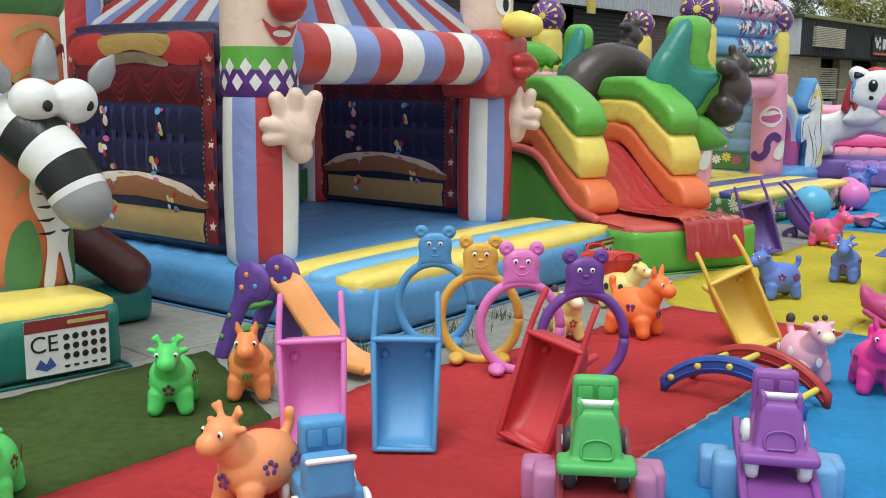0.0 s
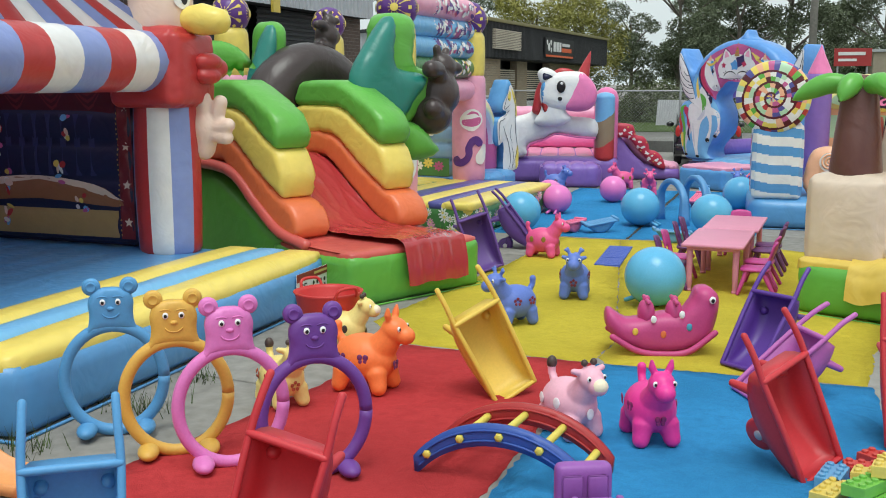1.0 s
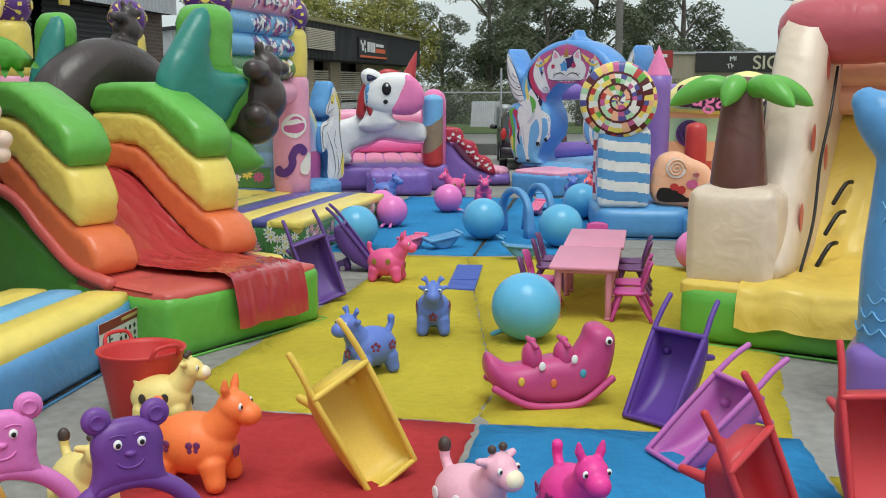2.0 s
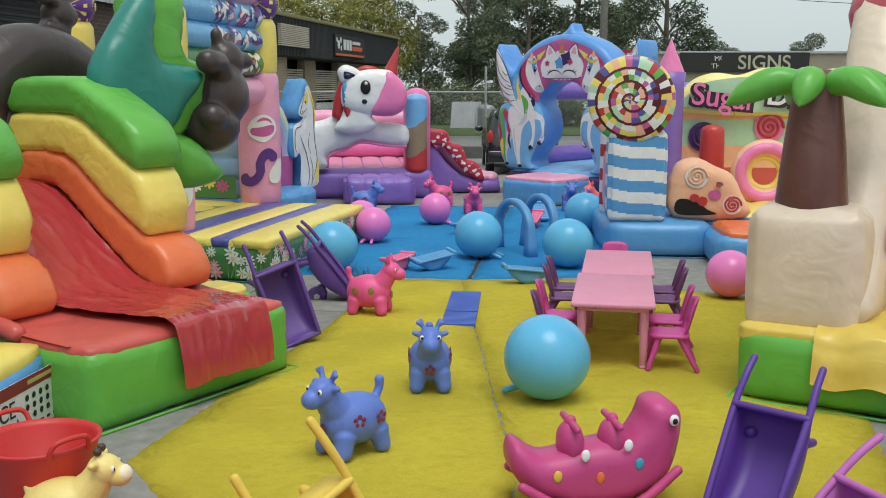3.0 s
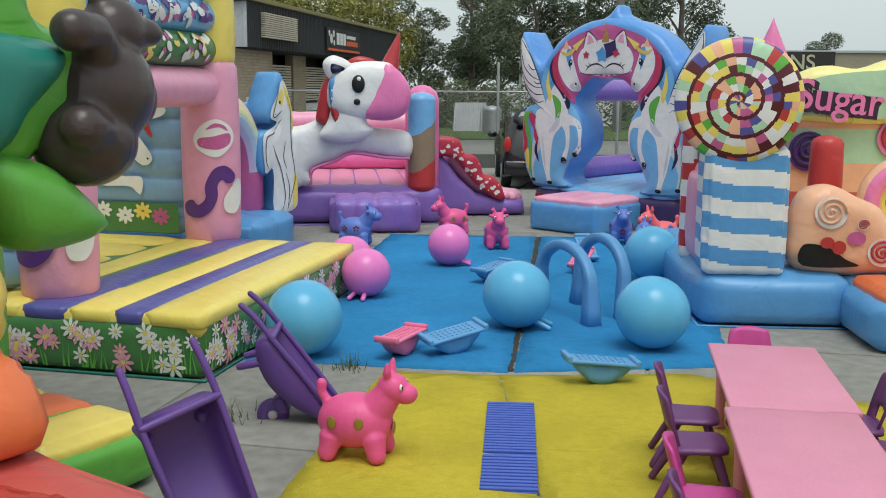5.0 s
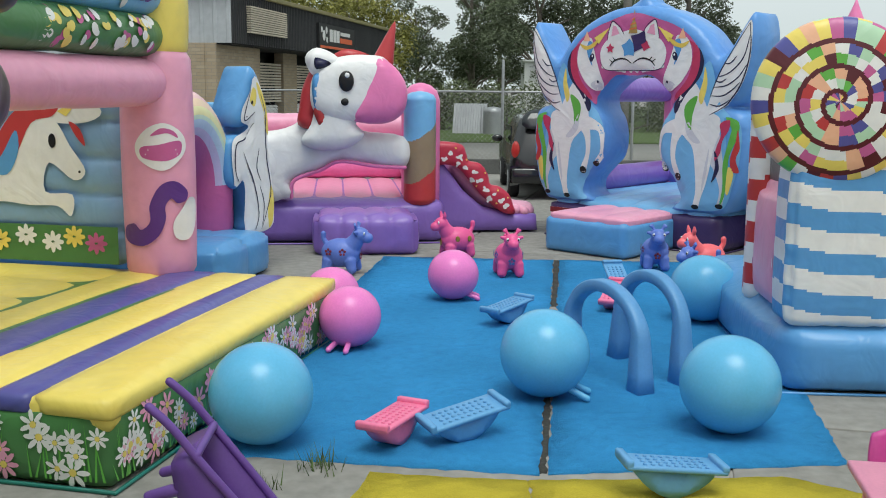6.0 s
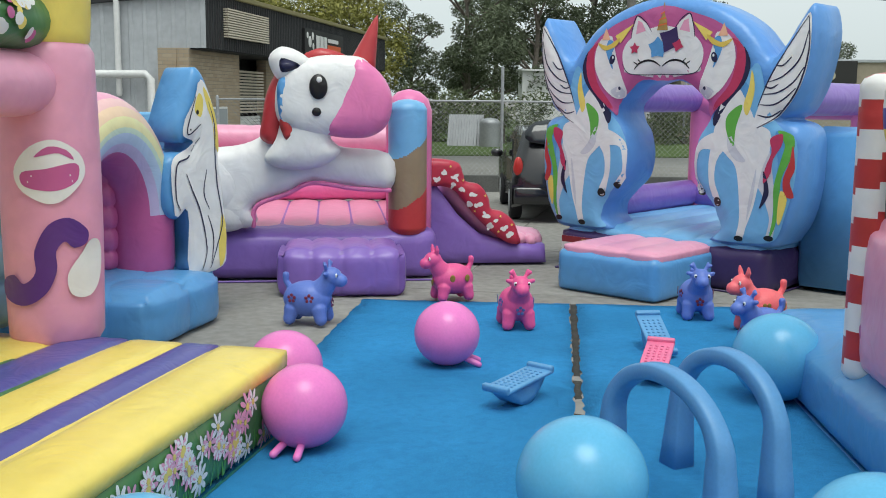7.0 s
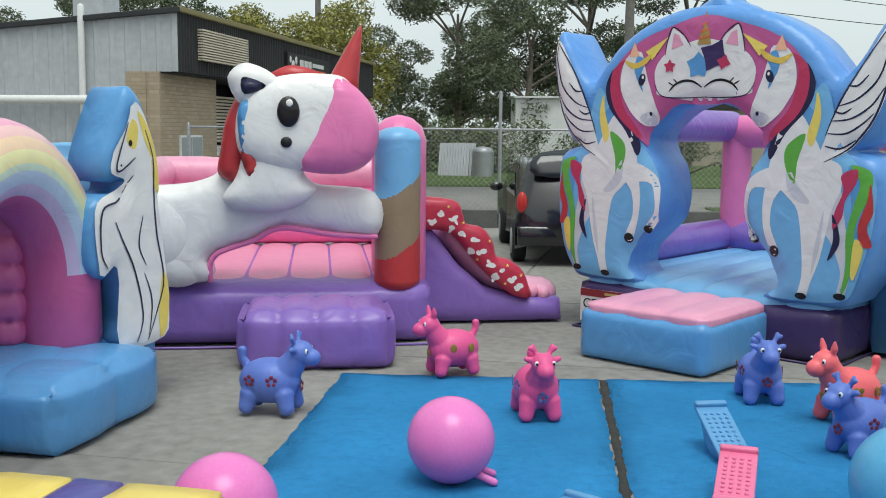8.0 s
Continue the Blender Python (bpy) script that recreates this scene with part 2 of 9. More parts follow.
def lathe(bm, prof, seg=28, m=None):
    rings = []
    for r, z in prof:
        ring = [Vector((r * math.cos(2 * math.pi * s / seg), r * math.sin(2 * math.pi * s / seg), z)) for s in range(seg)]
        rings.append([bm.verts.new(m @ v if m is not None else v) for v in ring])
    for a, b in zip(rings, rings[1:]):
        for s in range(seg):
            bm.faces.new((a[s], a[(s + 1) % seg], b[(s + 1) % seg], b[s]))
    bm.faces.new(rings[0])
    bm.faces.new(rings[-1])
    return bm


def bar(bm, x0, x1, y0, y1, z0, z1, bevel=0.008, m=None):
    """A solid block with eased edges."""
    tmp = bmesh.new()
    bmesh.ops.create_cube(tmp, size=1, matrix=Matrix.Translation(((x0 + x1) / 2, (y0 + y1) / 2, (z0 + z1) / 2)) @ Matrix.Diagonal((x1 - x0, y1 - y0, z1 - z0, 1)))
    if bevel:
        bmesh.ops.bevel(tmp, geom=tmp.edges[:], offset=bevel, segments=2, affect="EDGES", profile=0.6)
    if m is not None:
        bmesh.ops.transform(tmp, matrix=m, verts=tmp.verts)
    me = bpy.data.meshes.new("tmp")
    tmp.to_mesh(me)
    tmp.free()
    bm.from_mesh(me)
    bpy.data.meshes.remove(me)
    return bm


from mathutils.geometry import delaunay_2d_cdt


def edge_distance(pts, outline):
    a = np.array(outline)
    b = np.roll(a, -1, 0)
    p = np.asarray(pts)[:, None, :]
    ab = b - a
    t = np.clip(((p - a) * ab).sum(2) / np.maximum((ab * ab).sum(1), 1e-9), 0, 1)
    return np.sqrt((((a + t[..., None] * ab) - p) ** 2).sum(2)).min(1)


def inside(pts, outline):
    a, p = np.array(outline), np.asarray(pts)
    b = np.roll(a, -1, 0)
    x, y = p[:, 0][:, None], p[:, 1][:, None]
    cross = (a[:, 1] > y) != (b[:, 1] > y)
    with np.errstate(divide="ignore", invalid="ignore"):
        at = a[:, 0] + (y - a[:, 1]) * (b[:, 0] - a[:, 0]) / (b[:, 1] - a[:, 1])
    return (np.sum(cross & (x < at), 1) % 2) == 1


def filled(outline, step):
    """Triangles that fill an outline of (x, z) points."""
    o = np.array(outline)
    lo, hi = o.min(0), o.max(0)
    gx, gz = np.meshgrid(np.arange(lo[0], hi[0], step), np.arange(lo[1], hi[1], step * 0.87))
    gx = gx + (np.arange(gx.shape[0]) % 2)[:, None] * step / 2
    g = np.stack([gx.ravel(), gz.ravel()], 1)
    if len(g):
        g = g[inside(g, outline)]
    if len(g):
        g = g[edge_distance(g, outline) > step * 0.4]
    pts = [Vector(p) for p in outline] + [Vector(p) for p in g]
    k = len(outline)
    v, _, f, *_ = delaunay_2d_cdt(pts, [(i, (i + 1) % k) for i in range(k)], [], 1, 1e-6)
    return [(p.x, p.y) for p in v], f


def swell(outline, thick, edge):
    def surf(x, z):
        d = edge_distance(np.array([[x, z]]), outline)[0] if np.isscalar(x) else edge_distance(np.stack([x, z], 1), outline)
        pucker = 1 - 0.16 * np.exp(-np.asarray(d) / 0.1) * np.abs(np.sin(np.asarray(x) * 47 + 3 * np.sin(np.asarray(z) * 9)) * np.sin(np.asarray(z) * 41 + 3 * np.sin(np.asarray(x) * 8)))
        return thick * pucker * np.sqrt(np.maximum(0, 1 - (1 - np.minimum(d / edge, 1)) ** 2))
    return surf


def cushion(bm, outline, thick=0.1, depth=0.0, edge=None, step=0.07):
    """A figure cut to an outline in x and z and blown up towards -y and +y. Returns the height of its front."""
    outline = [tuple(p)[:2] for p in outline]
    v, f = filled(outline, step)
    surf = swell(outline, thick, edge or thick * 1.6)
    arr = np.array(v)
    h = surf(arr[:, 0], arr[:, 1])
    front = [bm.verts.new((p[0], -depth / 2 - q, p[1])) for p, q in zip(v, h)]
    rear = [bm.verts.new((p[0], depth / 2 + q, p[1])) for p, q in zip(v, h)]
    for t in f:
        bm.faces.new([front[i] for i in t])
        bm.faces.new([rear[i] for i in reversed(t)])
    bmesh.ops.recalc_face_normals(bm, faces=bm.faces)
    if depth:
        spot = {(round(p[0], 4), round(p[1], 4)): i for i, p in enumerate(v)}
        loop = [spot.get((round(p[0], 4), round(p[1], 4))) for p in outline]
        loop = [i for i in loop if i is not None]
        for i, j in zip(loop, loop[1:] + loop[:1]):
            if i != j:
                bm.faces.new((front[i], front[j], rear[j], rear[i]))
    else:
        bmesh.ops.remove_doubles(bm, verts=bm.verts, dist=1e-4)
    return lambda x, z: -depth / 2 - surf(x, z)


def print_on(name, outlines, surf, mat, parent, lift=0.004, step=0.06, at=None, label=""):
    """A printed patch that follows the surface under it."""
    if 1 < len(outlines) <= 14:
        for o in outlines:
            made = print_on(name, [o], surf, mat, parent, lift, step, at, label)
        return made
    bm = bmesh.new()
    for o in outlines:
        o = [tuple(p)[:2] for p in o]
        v, f = filled(o, step)
        arr = np.array(v)
        y = np.asarray(surf(arr[:, 0], arr[:, 1])) - 0.002 - lift * 0.45
        vs = [bm.verts.new((p[0], q, p[1])) for p, q in zip(v, y)]
        for t in f:
            bm.faces.new([vs[i] for i in t])
    ob = part(name, bm, mat, parent, label, at=at)
    return ob


def oval(x, z, rx, rz, n=20, turn=0.0):
    c, s = math.cos(turn), math.sin(turn)
    return [(x + rx * math.cos(a) * c - rz * math.sin(a) * s, z + rx * math.cos(a) * s + rz * math.sin(a) * c) for a in [2 * math.pi * i / n for i in range(n)]]


def star(x, z, r, points=5, inner=0.45, turn=0.0):
    return [(x + (r if i % 2 == 0 else r * inner) * math.sin(math.pi * i / points + turn), z + (r if i % 2 == 0 else r * inner) * math.cos(math.pi * i / points + turn)) for i in range(points * 2)]


def rect(x0, x1, z0, z1):
    return [(x0, z0), (x1, z0), (x1, z1), (x0, z1)]


def sheet(name, pts, z, mat, label, category, thick=0.012):
    """A laid carpet with a slightly frayed, wavy border."""
    rnd = random.Random(name + str(pts[0]))
    o = []
    k = len(pts)
    for i in range(k):
        a, b = Vector(pts[i]), Vector(pts[(i + 1) % k])
        m = max(2, int((b - a).length / 0.06))
        nrm = Vector((-(b - a).y, (b - a).x)).normalized()
        for j in range(m):
            o.append(tuple(a.lerp(b, j / m) + nrm * rnd.uniform(-0.012, 0.012)))
    v, f = filled(o, 0.25)
    bm = bmesh.new()
    arr = np.array(v)
    d = edge_distance(arr, o)
    lift = [z + thick * min(1, q / 0.03 + 0.3) + 0.006 * noise.noise(Vector((p[0] * 1.7, p[1] * 1.7, z * 90))) for p, q in zip(v, d)]
    vs = [bm.verts.new((p[0], p[1], q)) for p, q in zip(v, lift)]
    for t in f:
        bm.faces.new([vs[i] for i in t])
    rim = [e for e in bm.edges if e.is_boundary]
    low = bmesh.ops.extrude_edge_only(bm, edges=rim)["geom"]
    for q in low:
        if isinstance(q, bmesh.types.BMVert):
            q.co.z = 0.0
    return tagged(part(name, bm, mat, None, label), label, category)


# ---- ground ----
def grid_sheet(name, x0, x1, y0, y1, nx, ny, z, mat, hollow=0.0):
    bm = bmesh.new()
    vs = [[bm.verts.new((x0 + (x1 - x0) * i / nx, y0 + (y1 - y0) * j / ny, z + hollow * noise.noise(Vector((i * 0.37, j * 0.37, 1))))) for j in range(ny + 1)] for i in range(nx + 1)]
    for i in range(nx):
        for j in range(ny):
            bm.faces.new((vs[i][j], vs[i + 1][j], vs[i + 1][j + 1], vs[i][j + 1]))
    return part(name, bm, mat)


ground = tagged(grid_sheet("ground", -1500, 1500, -1500, 1500, 40, 40, -0.012, M_CONCRETE), "grey weathered concrete yard with stains and joints", "ground", kind="structure")
YARD = Matrix.Translation((4.0, 12.0, 0)) @ pose(0, 0, 0, 0, 0, 47)
slabs = tagged(new("pavement"), "grey concrete slabs with dark joints between them", "pavement", kind="structure")
slabs.matrix_world = YARD
bm = bmesh.new()
bar(bm, -1.49, 1.49, -1.49, 1.49, -0.06, 0.0, 0.012)
slab_mesh = mesh_of("slab", bm, M_CONCRETE, False)
for i in range(-4, 10):
    for j in range(-4, 4):
        o = new("slab", slab_mesh)
        o.parent = slabs
        o.matrix_local = pose(i * 3.0, j * 3.0, 0.003 * ((i * 7 + j * 3) % 3) - 0.003)

sheet("green_turf_mat", [(-3.6, 5.75), (-2.9, 6.46), (-1.82, 7.71), (-1.05, 6.12), (-2.01, 4.91), (-3.4, 3.4)], 0.004, M_GREENTURF, "dark green artificial grass mat laid on concrete", "mat")
sheet("red_carpet", [(-2.01, 4.91), (-1.05, 6.12), (-0.42, 6.98), (1.0, 8.2), (2.2, 9.45), (3.44, 8.47), (1.09, 5.47), (-0.6, 3.2), (-3.2, 3.4)], 0.003, M_RED, "bright red synthetic turf carpet laid on concrete", "carpet")
sheet("blue_carpet", [(1.13, 5.47), (3.47, 8.45), (5.04, 7.28), (4.4, 6.35), (4.75, 6.0), (2.2, 2.6), (-0.55, 3.2)], 0.005, M_BLUE, "bright blue synthetic turf carpet laid on concrete", "carpet")
sheet("yellow_carpet", [(2.2, 9.5), (2.16, 10.35), (3.74, 12.05), (4.4, 12.75), (5.9, 14.55), (6.55, 14.05), (3.93, 9.05), (3.44, 8.5)], 0.002, M_YELLOW, "mustard yellow synthetic turf carpet laid on concrete", "carpet", 0.014)
sheet("yellow_carpet", [(3.452, 8.49), (3.942, 9.05), (6.563, 14.05), (7.75, 13.45), (8.85, 11.3), (5.02, 7.32)], 0.002, M_YELLOW, "mustard yellow synthetic turf carpet laid on concrete", "carpet", 0.014)
sheet("yellow_carpet", [(4.42, 6.35), (4.72, 6.78), (5.6, 6.1), (5.0, 5.4)], 0.003, M_YELLOW, "piece of mustard yellow turf carpet laid on concrete", "carpet")
sheet("blue_carpet", [(5.06, 15.35), (9.05, 20.64), (10.7, 19.51), (6.655, 14.08)], 0.004, M_BLUE, "bright blue synthetic turf carpet laid on concrete", "carpet")
sheet("blue_carpet", [(6.7, 14.06), (10.76, 19.47), (12.35, 18.4), (8.2, 13.4)], 0.004, M_BLUE, "bright blue synthetic turf carpet laid on concrete", "carpet")
sheet("joint_strip", [(6.662, 14.1), (10.7, 19.5), (10.757, 19.46), (6.7, 14.08)], 0.002, M_GAP, "dark strip in the joint between two blue carpets", "joint", 0.003)


def inflatable(name, x, y, turn, label):
    return thing(name, x, y, turn, label, "inflatable")


def box_part(name, parent, mat, x0, x1, y0, y1, z0, z1, bulge=0.05, soft=0.09, ribs=(0, 0, 0), label="", n=18):
    return part(name, puff(bmesh.new(), x0, x1, y0, y1, z0, z1, bulge, soft * 0.65, ribs, n + 4), mat, parent, label)


def tube_part(name, parent, mat, pts, r, label="", seg=20, caps=True, squash=1.0):
    return part(name, tube(bmesh.new(), pts, r, seg, caps, squash), mat, parent, label)


def seam_tube(name, parent, mat, a, b, r, joints=3, label=""):
    """A straight inflated beam pinched a little at its welds."""
    n = joints * 8
    pts = line(a, b, n)
    radii = [r * (1 - 0.05 * (1 - abs(math.sin(math.pi * joints * i / n))) ** 3) for i in range(n + 1)]
    return tube_part(name, parent, mat, pts, radii, label)


def hem(parent, x0, x1, y0, y1, mat):
    """The flat welded flap that runs round the foot of an inflatable."""
    bm = bmesh.new()
    tube(bm, smooth_path([(x0, y0, 0.012), (x1, y0, 0.012), (x1, y1, 0.012), (x0, y1, 0.012)], 1, True) + [Vector((x0, y0, 0.012))], 0.012, 6)
    return part("hem", bm, mat, parent)


def notice(parent, m, w=0.62, h=0.4):
    """The printed safety notice: red head with unreadable lines, CE mark and rows of small round symbols."""
    root = part("safety_notice", bar(bmesh.new(), -w / 2, w / 2, 0, 0.004, 0, h, 0), shader("notice_white", (0.72, 0.7, 0.68), 0.5, 0.05), parent, "white safety notice with a red heading", False, m)
    dark, red, gold = plastic("ink", 40, 34, 36), plastic("notice_red", 138, 40, 44), plastic("notice_gold", 196, 170, 96)
    part("heading", bar(bmesh.new(), -w / 2, w / 2, -0.003, 0, h * 0.78, h, 0), red, root, "", False)
    bm = bmesh.new()
    bar(bm, 0.0, w * 0.46, -0.006, -0.003, h * 0.86, h * 0.93, 0)
    part("text_bar", bm, gold, root, "", False)
    bm = bmesh.new()
    for i in range(5):
        for j in range(4):
            cx, cz = -w * 0.02 + i * w * 0.11, h * (0.12 + 0.17 * j)
            if j == 0:
                bar(bm, cx - 0.018, cx + 0.018, -0.003, 0, cz - 0.012, cz + 0.004, 0)
            else:
                bmesh.ops.create_circle(bm, cap_ends=True, segments=12, radius=h * 0.06, matrix=Matrix.Translation((cx, -0.003, cz)) @ Matrix.Rotation(radians(90), 4, "X"))
    tagged(part("symbols", bm, dark, root, "", False), kind="stuff")
    cu = bpy.data.curves.new("ce", "FONT")
    cu.body, cu.size, cu.extrude = "CE", h * 0.42, 0.001
    tmp = bpy.data.objects.new("tmp", cu)
    scene.collection.objects.link(tmp)
    me = bpy.data.meshes.new_from_object(tmp.evaluated_get(bpy.context.evaluated_depsgraph_get()))
    bpy.data.objects.remove(tmp)
    me.materials.clear()
    me.materials.append(dark)
    o = new("ce_mark", me)
    o.parent = root
    o.matrix_local = pose(-w * 0.45, -0.003, h * 0.42, 90, 0, 0)
    part("emblem", cushion_bm([( -0.24, 0.06), (-0.2, 0.12), (-0.16, 0.08), (-0.13, 0.13), (-0.09, 0.06), (-0.16, 0.03)], 0.002), plastic("emblem_blue", 62, 84, 150), root, "", False, pose(0, -0.003, 0))
    return root


def cushion_bm(outline, thick, depth=0.0, edge=None, step=0.07):
    bm = bmesh.new()
    cushion(bm, outline, thick, depth, edge, step)
    return bm


def lettering(parent, body, size, mat, m, extrude=0.004, name="lettering", bold=0.0):
    cu = bpy.data.curves.new("type", "FONT")
    cu.body, cu.size, cu.extrude, cu.offset = body, size, extrude, bold
    tmp = bpy.data.objects.new("tmp", cu)
    scene.collection.objects.link(tmp)
    me = bpy.data.meshes.new_from_object(tmp.evaluated_get(bpy.context.evaluated_depsgraph_get()))
    bpy.data.objects.remove(tmp)
    me.materials.clear()
    me.materials.append(mat)
    o = new(name, me)
    o.parent = parent
    o.matrix_local = m
    return o


def hand_bm(s, flip=1):
    """A fat glove with three fingers and a thumb, palm towards -y."""
    bm = bmesh.new()
    ball(bm, (0, 0, 0), 0.2 * s, 20, (1, 0.62, 1.1))
    for x, z, a in ((-0.13, 0.2, -0.25), (0.0, 0.24, 0.0), (0.13, 0.21, 0.25)):
        tube(bm, line((x * s * flip, 0, 0.08 * s), (x * 1.5 * s * flip, -0.02 * s, (z + 0.1) * s), 4), 0.082 * s, 14)
    tube(bm, line((-0.1 * s * flip, -0.02 * s, 0), (-0.29 * s * flip, -0.05 * s, 0.04 * s), 4), 0.085 * s, 14)
    tube(bm, line((-0.1 * s * flip, -0.02 * s, -0.08 * s), (-0.27 * s * flip, -0.05 * s, -0.1 * s), 4), 0.08 * s, 14)
    tube(bm, line((0, 0.02 * s, -0.1 * s), (0.05 * s * flip, 0.05 * s, -0.24 * s), 3), 0.13 * s, 14)
    return bm


def column(parent, x, y, z0, z1, r, mats, stripes=0, name="pillar", seg=36):
    """A stout upright; with stripes the colours run round it in vertical bands."""
    n = 12
    rad = [r * (0.97 + 0.05 * math.sin(math.pi * i / n)) for i in range(n + 1)]
    pts = line((x, y, z0 + r * 0.15), (x, y, z1 - r * 0.15), n)
    return part(name, tube(bmesh.new(), pts, rad, seg, "flat", 1.0, (lambda ring, s: int(s * stripes / seg) % len(mats)) if stripes else None, (0, 1, 0)), mats, parent)


# ---- circus bouncy castle ----
clown = inflatable("circus_bouncy_castle", -0.63, 7.92, 53, "circus bouncy castle with striped roof, clown pillars and blue base")
box_part("base", clown, V_BLUE, 0, 4.25, 0, 4.6, 0.0, 0.47, 0.05, 0.1)
hem(clown, -0.03, 4.28, -0.03, 4.63, V_BLUE)
for k, (a, b, m) in enumerate(((0.02, 0.36, V_YELLOW), (0.4, 0.66, V_SKY), (0.7, 1.0, V_YELLOW))):
    box_part("front_stripe", clown, m, 0.05, 4.2, a, b, 0.3, 0.53, 0.03, 0.07)
box_part("bouncing_floor", clown, V_BLUE, 0.1, 4.1, 1.05, 4.5, 0.35, 0.5, 0.03, 0.06, (0, 9, 0), "", 30)
CIRCUS = [V_RED, V_LILAC, V_WHITE]
column(clown, 0.35, 1.5, 0.48, 1.98, 0.33, [V_WHITE, V_RED, V_LILAC], 9)
column(clown, 3.78, 1.45, 0.5, 1.95, 0.31, [V_RED, V_LILAC, V_WHITE], 9)
column(clown, 0.35, 4.25, 0.5, 3.3, 0.3, [V_LILAC, V_RED, V_WHITE], 9)
column(clown, 3.9, 4.25, 0.5, 3.3, 0.3, [V_LILAC, V_RED, V_WHITE], 9)
# clown head on one pillar: chequered collar, green scarf, face
face_l = part("clown_head", tube(bmesh.new(), line((0.35, 1.5, 1.98), (0.35, 1.5, 3.35), 14), [0.335] * 15, 36, "flat", 1.0, lambda r, s: 0 if r < 5 else (1 if r < 7 else 2), (0, 1, 0)), [V_VIOLET, V_GREEN, V_SKIN], clown, "clown head with purple diamond collar and green scarf")
bm = bmesh.new()
for row in range(2):
    for k in range(13):
        a = 2 * math.pi * (k + 0.5 * row) / 13
        q = [((0.0, 0.075), (0.055, 0.0), (0.0, -0.075), (-0.055, 0.0))[i] for i in range(4)]
        bm.faces.new([bm.verts.new((0.35 + 0.343 * math.cos(a + dx / 0.34), 1.5 + 0.343 * math.sin(a + dx / 0.34), 2.07 + 0.13 * row + dz)) for dx, dz in q])
tagged(part("collar_diamond", bm, V_WHITE, face_l), kind="stuff")
FACE = pose(0.35, 1.5, 0, 0, 0, -25)


def on_post(r):
    return lambda x, z: -np.sqrt(np.maximum(r * r - x * x, 0.0001))


part("nose", ball(bmesh.new(), (0.12, -0.42, 2.74), 0.17, 20), V_RED, face_l, "round red nose", True, FACE)
print_on("mouth", [smooth_path([(-0.08, 2.6), (0.02, 2.53), (0.1, 2.55), (0.2, 2.53), (0.27, 2.58), (0.2, 2.45), (0.1, 2.38), (0.0, 2.45)], 4, True)], on_post(0.35), V_RED, face_l, 0.006, 0.05, FACE)
print_on("teeth", [oval(0.1, 2.48, 0.09, 0.03)], on_post(0.35), V_WHITE, face_l, 0.01, 0.05, FACE)
fused("glove", hand_bm(0.86), V_SKIN, clown, 0.018, 3, "padded cream glove", pose(0.35, 1.5, 0, 0, 0, -43) @ pose(0.3, -0.34, 1.68, 0, 0, 0))
# the other pillar's head with bill and lips
head_r = box_part("clown_head", clown, V_RED, 3.42, 4.12, 1.1, 1.82, 1.9, 2.62, 0.05, 0.12, (0, 0, 0), "red clown head with yellow bill and red lips")
part("face", tube(bmesh.new(), line((3.78, 1.45, 2.62), (3.78, 1.45, 3.4), 6), 0.3, 30, "flat"), V_SKIN, head_r)
FACE_R = pose(3.78, 1.45, 0, 0, 0, -20)
part("bill", tube(bmesh.new(), [(0.1, -0.25, 2.72), (0.16, -0.42, 2.72), (0.22, -0.58, 2.7)], [0.12, 0.15, 0.12], 18), V_YELLOW, head_r, "yellow bill", True, FACE_R)
fused("mouth_cushion", ball(ball(ball(bmesh.new(), (0.22, -0.38, 2.33), 0.13, 16, (1.2, 1, 0.7)), (0.22, -0.38, 2.2), 0.12, 16, (1.2, 1, 0.7)), (0.36, -0.36, 2.27), 0.1, 16), V_RED, head_r, 0.02, 3, "puckered red lips", FACE_R)
print_on("eye", [oval(0.02, 2.95, 0.11, 0.14)], on_post(0.31), V_WHITE, head_r, 0.005, 0.05, FACE_R)
print_on("pupil", [oval(0.04, 2.93, 0.045, 0.08)], on_post(0.31), V_BLACK, head_r, 0.009, 0.05, FACE_R)
fused("glove", hand_bm(0.86, -1), V_SKIN, clown, 0.018, 3, "padded cream glove", pose(3.78, 1.45, 0, 0, 0, -10) @ pose(0.2, -0.32, 1.7, 0, 0, -70))
# front beam and roof in red, white and lilac bands
bm = bmesh.new()
tube(bm, line((0.55, 1.42, 2.33), (3.62, 1.42, 2.33), 45), [0.28] * 46, 22, True, 1.0, lambda r, s: ((r - 3) // 5) % 3)
part("front_beam", bm, CIRCUS[:1] + [V_WHITE, V_LILAC], clown, "beam with red, white and lilac bands")
bm = bmesh.new()
N = 15
apex = (2.1, 2.9, 4.1)
for a, b in (((0.3, 1.4, 2.55), (3.9, 1.4, 2.55)), ((3.9, 1.4, 2.55), (3.9, 4.3, 2.55)), ((0.3, 4.3, 2.55), (0.3, 1.4, 2.55)), ((3.9, 4.3, 2.55), (0.3, 4.3, 2.55))):
    pa = line(a, b, N * 4)
    for k in range(N * 4):
        quad = []
        for h in range(7):
            row = []
            for e in (k, k + 1):
                v = pa[e].lerp(Vector(apex), h / 6 * 0.96)
                u = (e % 4) / 4 if e % 4 else 0
                v.z += 0.05 * math.sin(math.pi * u) * (1 - h / 7)
                row.append(v)
            quad.append(row)
        for h in range(6):
            f = bm.faces.new([bm.verts.new(q) for q in (quad[h][0], quad[h][1], quad[h + 1][1], quad[h + 1][0])])
            f.material_index = (k // 4) % 3
bmesh.ops.remove_doubles(bm, verts=bm.verts, dist=1e-4)
part("roof", bm, [thin(V_RED), thin(V_WHITE), thin(V_LILAC)], clown, "tent roof in red, white and lilac stripes")


